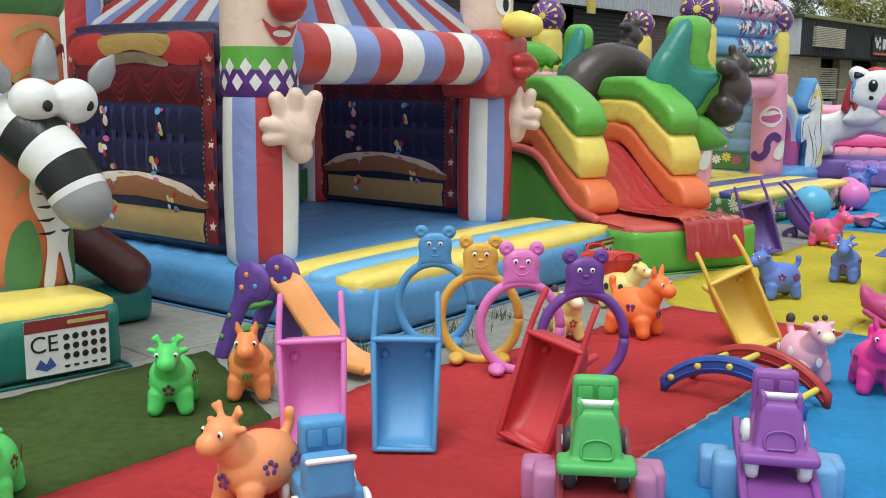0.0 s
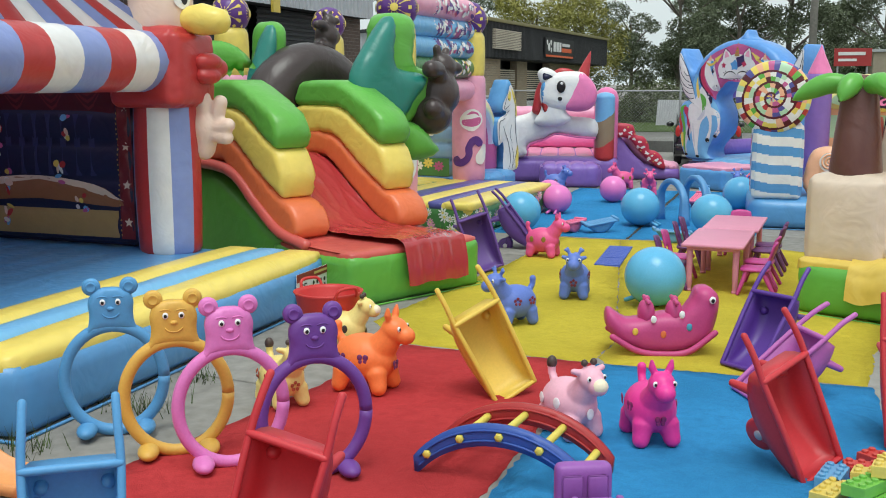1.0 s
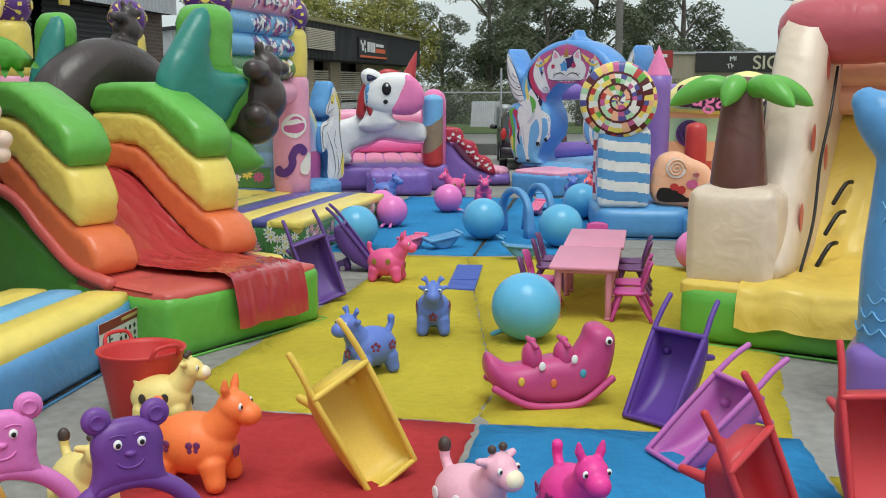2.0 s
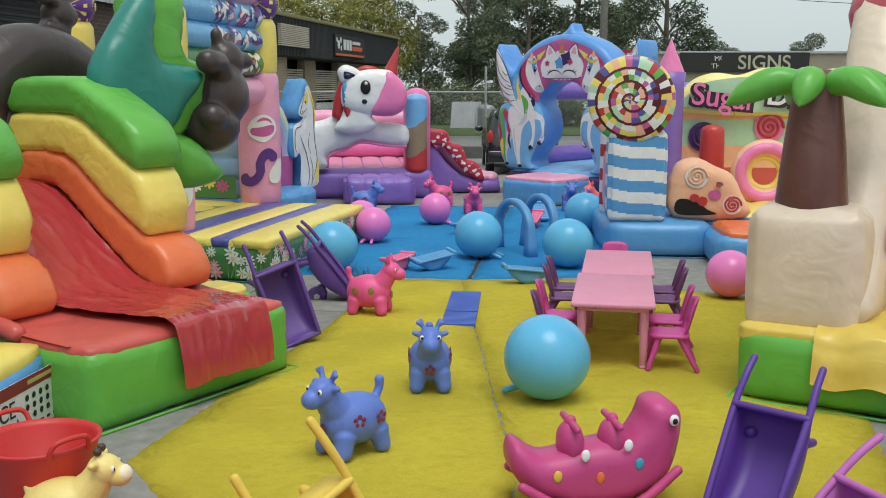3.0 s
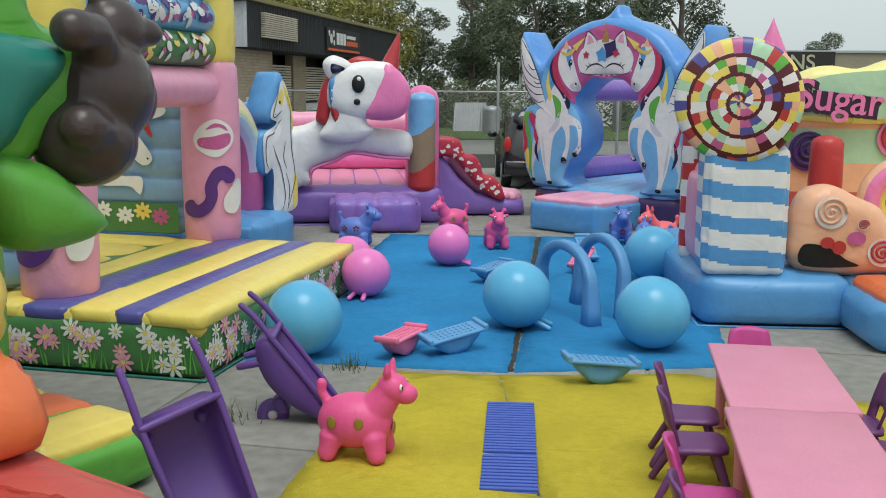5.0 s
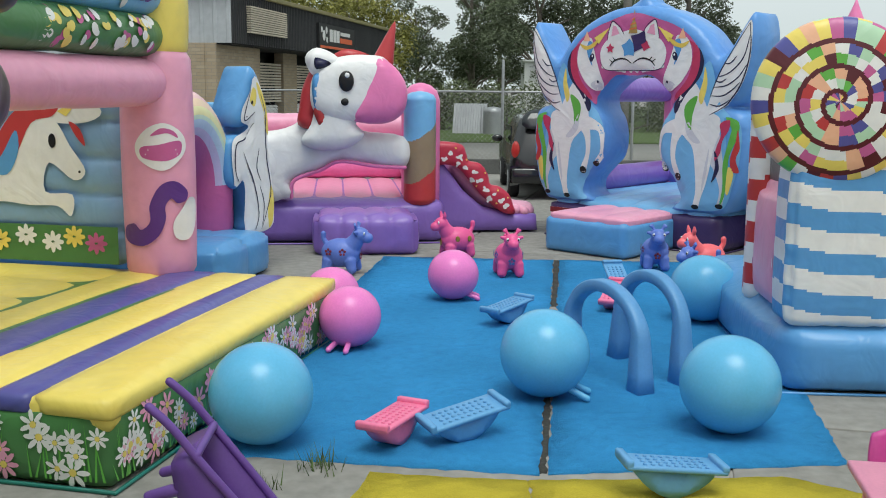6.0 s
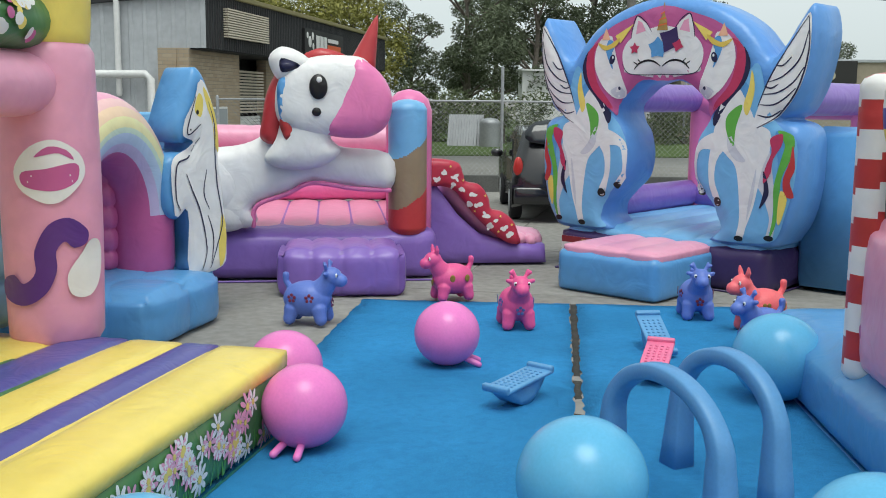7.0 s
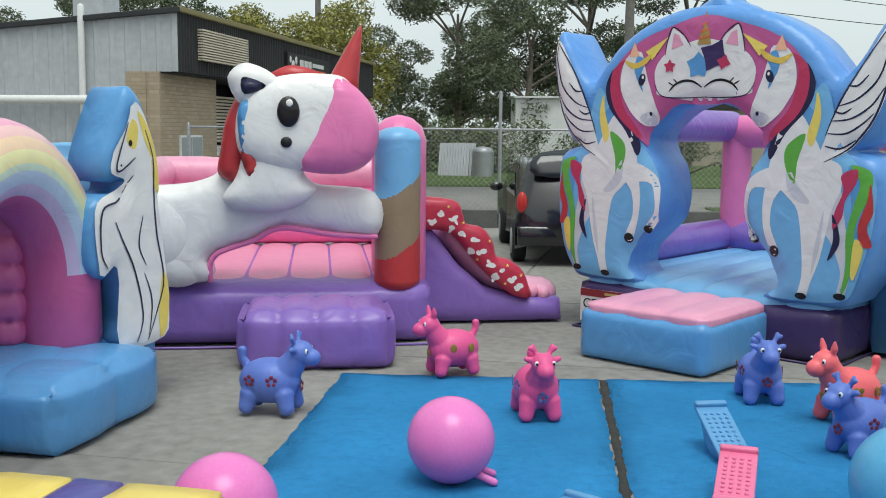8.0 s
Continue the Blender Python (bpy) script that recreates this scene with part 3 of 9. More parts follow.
V_CURTAIN, V_SAND, V_RUST, V_INKFOLD = vinyl("curtain", 128, 38, 46), vinyl("sand", 178, 148, 92), vinyl("rust", 160, 104, 66), vinyl("ink_fold", 58, 58, 104)


def circus_wall(x0, x1, m, name):
    """A quilted wall with a printed stage: dark curtains, gold frame, sand ring and stars."""
    w = x1 - x0
    ob = part(name, puff(bmesh.new(), 0, w, -0.14, 0.14, 0.0, 2.05, 0.05, 0.08, (0, 0, 6), 26), V_NAVY, clown, "quilted navy wall printed as a stage with curtains and stars", True, m)
    for side in (-1, 1):
        def surf(x, z, s=side):
            zz = np.clip(np.asarray(z) / 2.05 * 2 - 1, -0.99, 0.99)
            xx = np.clip(np.asarray(x) / w * 2 - 1, -0.99, 0.99)
            h = 0.05 * (1 - zz ** 4) ** 0.7 * (1 - xx ** 4) ** 0.7 + 0.035 * (np.abs(np.sin(np.pi * 3 * (zz + 1))) ** 0.5 - 1)
            return -(0.14 + h)
        at = None if side < 0 else pose(w, 0, 0, 0, 0, 180)
        print_on("curtain_print", [rect(0.06, 0.22, 0.08, 1.98), rect(w - 0.22, w - 0.06, 0.08, 1.98)], surf, V_CURTAIN, ob, 0.006, 0.05, at)
        print_on("valance_print", [rect(0.22, w - 0.22, 1.32, 1.98)], surf, V_MAROON, ob, 0.005, 0.05, at)
        print_on("shoulder_print", [smooth_path([(0.1, 1.72), (0.14, 1.9), (0.3, 1.98), (w * 0.3, 1.98), (w * 0.3, 1.72)], 3, True), smooth_path([(w - 0.1, 1.72), (w - 0.14, 1.9), (w - 0.3, 1.98), (w * 0.7, 1.98), (w * 0.7, 1.72)], 3, True)], surf, V_RED, ob, 0.010, 0.05, at)
        print_on("crest_print", [smooth_path([(w * 0.32, 1.78), (w * 0.29, 1.97), (w * 0.71, 1.97), (w * 0.68, 1.78), (w * 0.5, 1.84)], 4, True)], surf, V_GOLD, ob, 0.014, 0.05, at)
        print_on("crest_print", [smooth_path([(w * 0.3, 1.68), (w * 0.32, 1.76), (w * 0.5, 1.82), (w * 0.68, 1.76), (w * 0.7, 1.68), (w * 0.5, 1.72)], 4, True)], surf, V_KHAKI, ob, 0.013, 0.05, at)
        rows = []
        for k in range(4):
            q = 0.3 + (w - 0.6) * (k + 0.5) / 4
            for d in (0.0, 0.07, 0.14):
                rows.append(smooth_path([(q - 0.2, 1.66 - d * 0.3), (q, 1.52 - d), (q + 0.2, 1.66 - d * 0.3), (q, 1.485 - d)], 4, True))
        print_on("swag_print", rows, surf, V_CURTAIN, ob, 0.009, 0.05, at)
        print_on("sand_print", [rect(0.24, w - 0.24, 0.09, 0.36)], surf, V_SAND, ob, 0.009, 0.05, at)
        print_on("ring_print", [smooth_path([(0.24, 0.5), (0.55, 0.64), (w / 2, 0.69), (w - 0.5, 0.62), (w - 0.24, 0.5), (w - 0.24, 0.4), (w / 2, 0.46), (0.24, 0.4)], 3, True)], surf, V_RUST, ob, 0.009, 0.05, at)
        print_on("ring_edge_print", [smooth_path([(0.24, 0.5), (0.55, 0.64), (w / 2, 0.69), (w - 0.5, 0.62), (w - 0.24, 0.5), (w - 0.24, 0.475), (w / 2, 0.655), (0.24, 0.475)], 3, True)], surf, V_BEIGE, ob, 0.012, 0.05, at)
        print_on("star_print", [star(q, z, 0.05) for q in (0.12, w - 0.12) for z in (0.25, 0.62, 1.0, 1.38, 1.75)], surf, V_BEIGE, ob, 0.014, 0.05, at)
        tagged(print_on("bead_print", [oval(q, 0.12 + 0.05 * k, 0.009, 0.012, 6) for q in (0.205, w - 0.205) for k in range(32)], surf, V_GOLD, ob, 0.014, 0.05, at), kind="stuff")
        print_on("fold_print", [rect(0.28 + k * 0.17, 0.35 + k * 0.17, 0.7, 1.31) for k in range(int((w - 0.6) / 0.17))], surf, V_INKFOLD, ob, 0.004, 0.05, at)
        rnd = random.Random(5 + side)
        for q, z in ((w * 0.3, 1.2), (w * 0.66, 1.18), (w * 0.28, 0.9), (w * 0.34, 0.62), (w * 0.62, 0.72), (w * 0.72, 0.46), (w * 0.33, 0.26)):
            for mat in (V_SKY, V_MAGENTA, V_WHITE, V_RED, V_YELLOW, V_SKIN):
                print_on("figure_print", [oval(q + rnd.uniform(-0.05, 0.05), z + rnd.uniform(-0.11, 0.11), rnd.uniform(0.018, 0.035), rnd.uniform(0.025, 0.06), 9, rnd.uniform(0, 3))], surf, mat, ob, 0.012 + rnd.uniform(0, 0.01), 0.05, at)
    return ob


circus_wall(0, 2.35, pose(0.28, 1.78, 0.52, 0, 0, 90), "side_wall")
circus_wall(0, 2.35, pose(3.9, 1.78, 0.52, 0, 0, 90), "side_wall")
back_wall = part("back_wall", puff(bmesh.new(), 0.5, 3.7, 4.2, 4.5, 0.5, 2.6, 0.05, 0.1, (0, 0, 5), 26), V_SKY, clown, "quilted sky-blue back wall")
print_on("grass_print", [rect(0.6, 3.6, 0.55, 0.95)], lambda x, z: 4.13 + 0 * x, V_LEAF, back_wall)
print_on("balloon_print", [oval(3.1, 1.3, 0.16, 0.22), oval(2.6, 1.6, 0.2, 0.26)], lambda x, z: 4.125 + 0 * x, V_RED, back_wall)
print_on("sky_print", [oval(3.3, 1.05, 0.18, 0.2), oval(2.9, 1.0, 0.2, 0.14)], lambda x, z: 4.122 + 0 * x, V_MAGENTA, back_wall)
notice(clown, pose(3.86, -0.06, 0.06, 0, 0, 0), 0.7, 0.34)

# ---- jungle slide with stacked bolsters ----
slide = inflatable("jungle_slide", 2.09, 10.89, 27, "inflatable jungle slide, green base, red chute, orange, yellow and green walls")
box_part("base", slide, V_GREEN, 0, 1.76, 0, 1.3, 0.0, 0.5, 0.03, 0.06)
part("body", cushion_bm([(0.85, 0.03), (0.85, 0.46), (1.15, 0.5), (1.52, 0.64), (2.4, 1.15), (2.7, 1.22), (3.5, 1.24), (3.5, 0.03)], 0.05, 1.6, 0.1, 0.12), V_GREEN, slide, "", True, pose(0.88, 0, 0, 0, 0, 90))
path = smooth_path([(0, 0.2, 0.5), (0, 0.8, 0.52), (0, 1.15, 0.6), (0, 1.5, 0.82), (0, 2.05, 1.2), (0, 2.5, 1.27), (0, 3.4, 1.28)], 6)
bm = bmesh.new()
rows = [[bm.verts.new((x, p.y, p.z + 0.02 + 0.03 * math.cos((x - 0.88) / 0.88 * 1.5))) for x in np.linspace(0.0, 1.74, 18)] for p in path]
for a, b in zip(rows, rows[1:]):
    for i in range(17):
        bm.faces.new((a[i], a[i + 1], b[i + 1], b[i]))
part("chute", bm, V_CORAL, slide, "coral-red padded chute")
# loose glossy red sheet over chute and toe, creased and wider at the foot
path = smooth_path([(0, -0.09, 0.16), (0, -0.075, 0.35), (0, -0.03, 0.56), (0, 0.04, 0.59), (0, 0.3, 0.59), (0, 0.8, 0.59), (0, 1.15, 0.67), (0, 1.5, 0.89), (0, 2.05, 1.26), (0, 2.5, 1.33)], 10)
bm = bmesh.new()
rows = []
for i, p in enumerate(path):
    row = []
    low = 1 - min(1, max(0, (p.y + 0.1) / 1.1))
    for k in range(52):
        x = (0.4 + 0.22 * low) + k / 51 * (0.9 - 0.06 * low)
        q = Vector((x * 12, p.y * 2.6, p.z * 2.6))
        fold = (1 - abs(noise.noise(q * 0.55 + Vector((3, 1, 0))))) ** 7 + 0.6 * (1 - abs(noise.noise(Vector((x * 7 + p.y * 9, p.y * 7 - x * 8, 2))))) ** 8
        wr = 0.01 * noise.noise(q * 0.4) + 0.013 * fold
        if p.y < 0:
            row.append(bm.verts.new((x, p.y - 0.04 - abs(wr) * 0.7, p.z + 0.02 * noise.noise(Vector((x * 5, 1, 3))))))
        else:
            row.append(bm.verts.new((x, p.y, p.z + 0.018 + wr)))
    rows.append(row)
for a, b in zip(rows, rows[1:]):
    for i in range(51):
        bm.faces.new((a[i], a[i + 1], b[i + 1], b[i]))
part("slip_sheet", bm, V_SHEET, slide, "loose glossy red vinyl sheet, creased")


def bolsters(x, yo):
    """Three stacked bolsters that run level and then step down along the chute, each with a blunt end."""
    green = [(2.6, 1.87), (2.62, 2.02), (2.5, 2.15), (1.95, 2.17), (1.78, 2.14), (1.5, 2.02), (1.16, 1.83), (1.05, 1.7), (1.04, 1.58), (1.12, 1.47), (1.45, 1.66), (1.82, 1.86)]
    yellow = [(2.6, 1.87), (1.82, 1.86), (1.45, 1.66), (1.12, 1.47), (1.02, 1.36), (0.97, 1.18), (1.0, 1.04), (1.08, 0.99), (1.55, 1.29), (1.97, 1.56), (2.6, 1.56)]
    orange = [(2.6, 1.56), (1.97, 1.56), (1.55, 1.29), (1.08, 0.99), (0.92, 0.93), (0.78, 0.8), (0.75, 0.64), (0.84, 0.57), (1.0, 0.58), (1.22, 0.69), (1.65, 0.99), (2.07, 1.29), (2.6, 1.28)]
    for mat, pts, name in ((V_ORANGE, orange, "lower_bolster"), (V_YELLOW, yellow, "middle_bolster"), (V_GREEN, green, "upper_bolster")):
        o = [tuple(p)[:2] for p in smooth_path([(a + yo, b, 0) for a, b in pts], 3, True)]
        part(name, cushion_bm(o, 0.055, 0.34, 0.05, 0.05), mat, slide, "", True, pose(x, 0, 0, 0, 0, 90))


bolsters(0.22, 0.1)
bolsters(1.53, 0.0)
part("chute_edge", tube(bmesh.new(), smooth_path([(0.0, 0.72, 0.54), (0.0, 1.15, 0.63), (0.0, 1.55, 0.88), (0.0, 2.1, 1.22), (0.0, 3.3, 1.26)], 5), 0.06, 12), V_CORAL, slide)
box_part("toe_pad", slide, V_CORAL, 0.02, 1.74, 0.02, 1.2, 0.4, 0.535, 0.02, 0.05)
# dark tyre-like arch of two rolls
for r, w, nm in ((0.62, 0.33, "arch"), (0.34, 0.24, "inner_arch")):
    arch = [(1.78 + r * math.cos(a), 2.95 - (0.1 if w < 0.3 else 0), 1.68 + r * math.sin(a)) for a in [math.pi * k / 26 for k in range(27)]]
    tube_part(nm, slide, V_BROWN, arch, w, "dark brown arch like half a tyre" if w > 0.3 else "", 24, True)
for x in (1.0, 2.5):
    box_part("arch_foot", slide, V_GREEN, x - 0.3, x + 0.3, 2.6, 3.3, 0.0, 1.72, 0.05, 0.1)


def forked_tree(m):
    """A forked cushion tree: teal on one side, green on the other, with two pointed lobes that reach out."""
    o = part("forked_tree", cushion_bm([tuple(p)[:2] for p in smooth_path([(0.0, 0.35), (0.22, 0.72), (0.5, 1.04), (0.62, 1.0), (0.6, 0.6), (0.68, 0.46), (1.06, 0.4), (1.12, 0.28), (0.9, 0.06), (0.74, -0.12), (0.3, -0.2), (0.05, 0.05)], 4, True)], 0.12, 0.1, 0.2, 0.07), V_TEAL, slide, "teal and green cushion tree", True, m)
    part("stem", cushion_bm([tuple(p)[:2] for p in smooth_path([(0.45, 0.3), (0.5, 0.8), (0.56, 1.06), (0.8, 1.12), (1.06, 1.03), (1.03, 0.62), (1.1, 0.5), (1.34, 0.42), (1.54, 0.24), (1.4, 0.05), (1.12, -0.06), (0.9, -0.24), (0.5, -0.1)], 4, True)], 0.14, 0.2, 0.22, 0.07), V_GREEN, o, "green lobe", True, pose(0.0, 0.2, 0))
    part("lower_lobe", cushion_bm([tuple(p)[:2] for p in smooth_path([(0.68, -0.15), (1.0, -0.2), (1.24, -0.38), (1.36, -0.54), (1.2, -0.62), (0.84, -0.62), (0.7, -0.42)], 4, True)], 0.14, 0.12, 0.2, 0.06), V_GREEN, o, "green lobe", True, pose(0.0, 0.05, 0))
    return o


forked_tree(pose(1.5, 1.78, 1.84))
forked_tree(pose(1.05, 3.15, 1.82, 0, 0, 0) @ Matrix.Diagonal((0.55, 1, 0.95, 1)))
bm = cushion_bm([tuple(p)[:2] for p in smooth_path([(-0.3, 0.02), (-0.05, 0.17), (0.25, 0.1), (0.46, -0.12), (0.32, -0.12), (0.3, -0.22), (0.2, -0.12), (0.14, -0.22), (0.06, -0.1), (-0.02, -0.2), (-0.1, -0.08), (-0.2, -0.12)], 3, True)], 0.05)
part("leaf", bm, V_GREEN, slide, "toothed green leaf", True, pose(0.12, 2.4, 2.42, 0, 0, -10))


def ape_bm(s=1.0):
    """A stout padded ape seen from behind: hips, shoulders, head with ears, one arm thrown round the tree."""
    bm = bmesh.new()
    ball(bm, (0, 0, -0.26 * s), 0.31 * s, 22, (1.05, 0.9, 0.85))
    ball(bm, (0.1 * s, 0, 0.04 * s), 0.34 * s, 22, (0.95, 0.9, 1.0))
    ball(bm, (0.3 * s, -0.02 * s, 0.02 * s), 0.19 * s, 16, (1, 1, 1.1))
    ball(bm, (0.16 * s, -0.02 * s, 0.4 * s), 0.2 * s, 18, (1, 0.95, 0.95))
    ball(bm, (0.33 * s, -0.1 * s, 0.42 * s), 0.11 * s, 14, (1.2, 1, 0.8))
    tube(bm, [(0.06 * s, 0, 0.52 * s), (0.02 * s, 0, 0.64 * s)], 0.06 * s, 12)
    tube(bm, [(0.2 * s, 0, 0.54 * s), (0.26 * s, 0.02 * s, 0.64 * s)], 0.06 * s, 12)
    tube(bm, [(0.0, -0.1 * s, 0.2 * s), (-0.2 * s, -0.18 * s, 0.32 * s), (-0.36 * s, -0.2 * s, 0.3 * s)], [0.14 * s, 0.12 * s, 0.12 * s], 14)
    tube(bm, [(0.0, -0.1 * s, -0.25 * s), (-0.24 * s, -0.2 * s, -0.2 * s)], [0.16 * s, 0.13 * s], 14)
    return bm


fused("ape", ape_bm(0.92), V_BROWN, slide, 0.022, 3, "dark brown padded ape clinging to the side", pose(2.82, 1.82, 1.98, 0, 8, 10))
fused("ape", ape_bm(0.5), V_BROWN, slide, 0.02, 3, "small dark brown padded ape", pose(2.3, 3.3, 2.72, 0, 0, 0))
hem(slide, -0.05, 1.8, -0.05, 3.5, V_GREEN)
box_part("side_step", slide, V_GREEN, 2.05, 2.75, 1.3, 2.6, 0, 0.3, 0.04, 0.1)
for k in range(3):
    box_part("side_step_stripe", slide, (V_YELLOW, V_ORANGE, V_YELLOW)[k], 2.08, 2.72, 1.34 + k * 0.4, 1.72 + k * 0.4, 0.2, 0.34, 0.03, 0.06)


def flowers(parent, at, w, z0, z1, n, surf, seed, sizes=(0.05, 0.12)):
    """A printed meadow: pointed blades, white and pink daisies with yellow hearts."""
    rnd = random.Random(seed)
    blades = []
    for k in range(int(w * 26)):
        x, h, d = rnd.uniform(0.03, w - 0.03), rnd.uniform(0.3, 0.95) * (z1 - z0), rnd.uniform(-0.06, 0.06)
        blades.append([(x - 0.007, z0 + 0.01), (x + 0.007, z0 + 0.01), (x + d, z0 + h)])
    tagged(print_on("grass_blade", blades, surf, V_GREEN, parent, 0.005, 0.05, at), kind="stuff")
    petals, pink, hearts = [], [], []
    for k in range(n):
        x, z, r = rnd.uniform(0.06, w - 0.06), rnd.uniform(z0 + 0.05, z1 - 0.06), rnd.uniform(*sizes)
        p = rnd.choice((7, 8, 9))
        (petals if rnd.random() < 0.55 else pink).append((x, z, r, p))
        hearts.append(oval(x, z, r * 0.24, r * 0.24, 8))
    for name, rows, mat in (("white_daisy", petals, V_WHITE), ("pink_daisy", pink, V_PINK)):
        shapes = [oval(x + 0.6 * r * math.cos(a), z + 0.6 * r * math.sin(a), r * 0.42, r * 0.17, 8, a) for x, z, r, p in rows for a in [2 * math.pi * i / p for i in range(p)]]
        if shapes:
            tagged(print_on(name, shapes, surf, mat, parent, 0.009, 0.2, at), kind="stuff")
    tagged(print_on("flower_heart", hearts, surf, V_YELLOW, parent, 0.013, 0.2, at), kind="stuff")


# ---- pink castle with meadow base ----
pony = inflatable("pink_bouncy_castle", 4.67, 14.92, 47, "pink pillared bouncy castle with meadow-printed base and striped step")
base = box_part("base", pony, V_LEAF, 0, 3.35, 0, 4.7, 0, 0.44, 0.04, 0.08, (0, 0, 0), "base printed with a flower meadow")
hem(pony, -0.03, 3.38, -0.03, 4.73, V_DGREEN)


def flat_bulge(w, h, b=0.04):
    return lambda x, z: -b * (1 - np.clip(np.asarray(x) / w * 2 - 1, -1, 1) ** 4) ** 0.7 * (1 - np.clip(np.asarray(z) / h * 2 - 1, -1, 1) ** 4) ** 0.7 - 0.002


flowers(base, None, 3.35, 0.04, 0.4, 76, flat_bulge(3.35, 0.44), 3, (0.05, 0.095))
flowers(base, pose(0, 4.7, 0, 0, 0, -90), 4.7, 0.04, 0.4, 100, flat_bulge(4.7, 0.44), 5, (0.05, 0.095))
flowers(base, pose(3.35, 0, 0, 0, 0, 90), 4.7, 0.04, 0.4, 90, flat_bulge(4.7, 0.44), 6, (0.05, 0.095))
for k, m in enumerate((V_YELLOW, V_INDIGO, V_YELLOW, V_INDIGO, V_YELLOW)):
    y0 = (0.0, 0.42, 0.66, 1.02, 1.4)[k]
    y1 = (0.418, 0.657, 1.017, 1.397, 1.76)[k]
    box_part("step_stripe", pony, m, -0.01, 3.36, y0 + 0.003 - (0.02 if k == 0 else 0), y1, 0.36, 0.48, 0.018, 0.035)
box_part("step_top", pony, V_YELLOW, 0.0, 3.35, 0.0, 4.65, 0.3, 0.464, 0.012, 0.03)
box_part("bouncing_floor", pony, V_YELLOW, 0.1, 3.25, 1.78, 4.6, 0.3, 0.5, 0.03, 0.06, (5, 0, 0))
notice(pony, pose(3.33, 0.05, 0.03, 0, 0, 90) @ pose(0.3, -0.045, 0, 0, 0, 0), 0.5, 0.36)


def logo_and_crest(parent, at, r):
    """Printed badge in white and pink, and a purple curl below it, as plain shapes."""
    s = on_post(r)
    print_on("badge_print", [smooth_path([(-0.17, 1.42), (-0.19, 1.54), (-0.1, 1.66), (0.04, 1.7), (0.17, 1.62), (0.2, 1.5), (0.14, 1.4), (0.04, 1.33), (-0.06, 1.34)], 4, True)], s, V_WHITE, parent, 0.005, 0.05, at)
    print_on("badge_print", [smooth_path([(-0.14, 1.43), (-0.15, 1.51), (-0.02, 1.53), (0.15, 1.56), (0.16, 1.47), (0.1, 1.42), (0.0, 1.4)], 4, True), smooth_path([(-0.08, 1.6), (0.0, 1.66), (0.1, 1.64), (0.14, 1.58), (0.06, 1.62), (-0.02, 1.61)], 3, True)], s, V_MAGENTA, parent, 0.009, 0.05, at)
    print_on("badge_print", [rect(-0.12, 0.13, 1.45, 1.46), rect(-0.1, 0.12, 1.485, 1.495)], s, V_WHITE, parent, 0.012, 0.03, at)
    print_on("curl_print", [smooth_path([(0.2, 1.16), (0.1, 1.24), (-0.02, 1.2), (-0.1, 1.05), (-0.1, 0.92), (-0.17, 0.85), (-0.22, 0.9), (-0.28, 0.86), (-0.27, 0.75), (-0.16, 0.72), (-0.04, 0.8), (0.02, 0.93), (0.02, 1.04), (0.07, 1.1), (0.12, 1.06), (0.19, 1.08)], 4, True)], s, V_VIOLET, parent, 0.006, 0.05, at)
    print_on("crest_print", [smooth_path([(0.1, 0.78), (0.08, 0.9), (0.16, 1.02), (0.22, 1.1), (0.27, 1.06), (0.26, 0.86), (0.2, 0.76)], 4, True)], s, V_WHITE, parent, 0.007, 0.05, at)


POSTS = ((0.42, 1.35), (3.33, 1.5), (0.42, 4.3), (3.33, 4.3))
for k, (x, y) in enumerate(POSTS):
    p = column(pony, x, y, 0.46, 2.25, 0.29, [V_PINK], 0, "pillar", 30)
    column(pony, x, y, 2.24, 2.95, 0.27, [V_YELLOW], 0, "pillar_top", 30)
    b = part("finial", ball(bmesh.new(), (x, y, 3.2), 0.3, 28, (1, 1, 1)), V_VIOLET, pony, "purple ball with a yellow sunburst")
    for turn in (-70, 20, 110, 200):
        rays = [[(0.05 * math.cos(a), 3.2 + 0.05 * math.sin(a)), (0.24 * math.cos(a - 0.1), 3.2 + 0.24 * math.sin(a - 0.1)), (0.24 * math.cos(a + 0.12), 3.2 + 0.24 * math.sin(a + 0.12))] for a in [2 * math.pi * i / 12 for i in range(12)]]
        tagged(print_on("sun_ray", rays + [oval(0, 3.2, 0.06, 0.06, 10)], lambda q, z: -np.sqrt(np.maximum(0.09 - np.asarray(q) ** 2 - (np.asarray(z) - 3.2) ** 2, 0.0)), V_YELLOW, b, 0.03, 0.04, pose(x, y, 0, 0, 0, turn)), kind="stuff")
    if k < 2:
        logo_and_crest(p, pose(x, y, 0, 0, 0, -58 if k else -62), 0.303)
seam_tube("front_beam", pony, V_PINK, (0.6, 1.4, 2.02), (3.15, 1.48, 2.02), 0.19, 2)
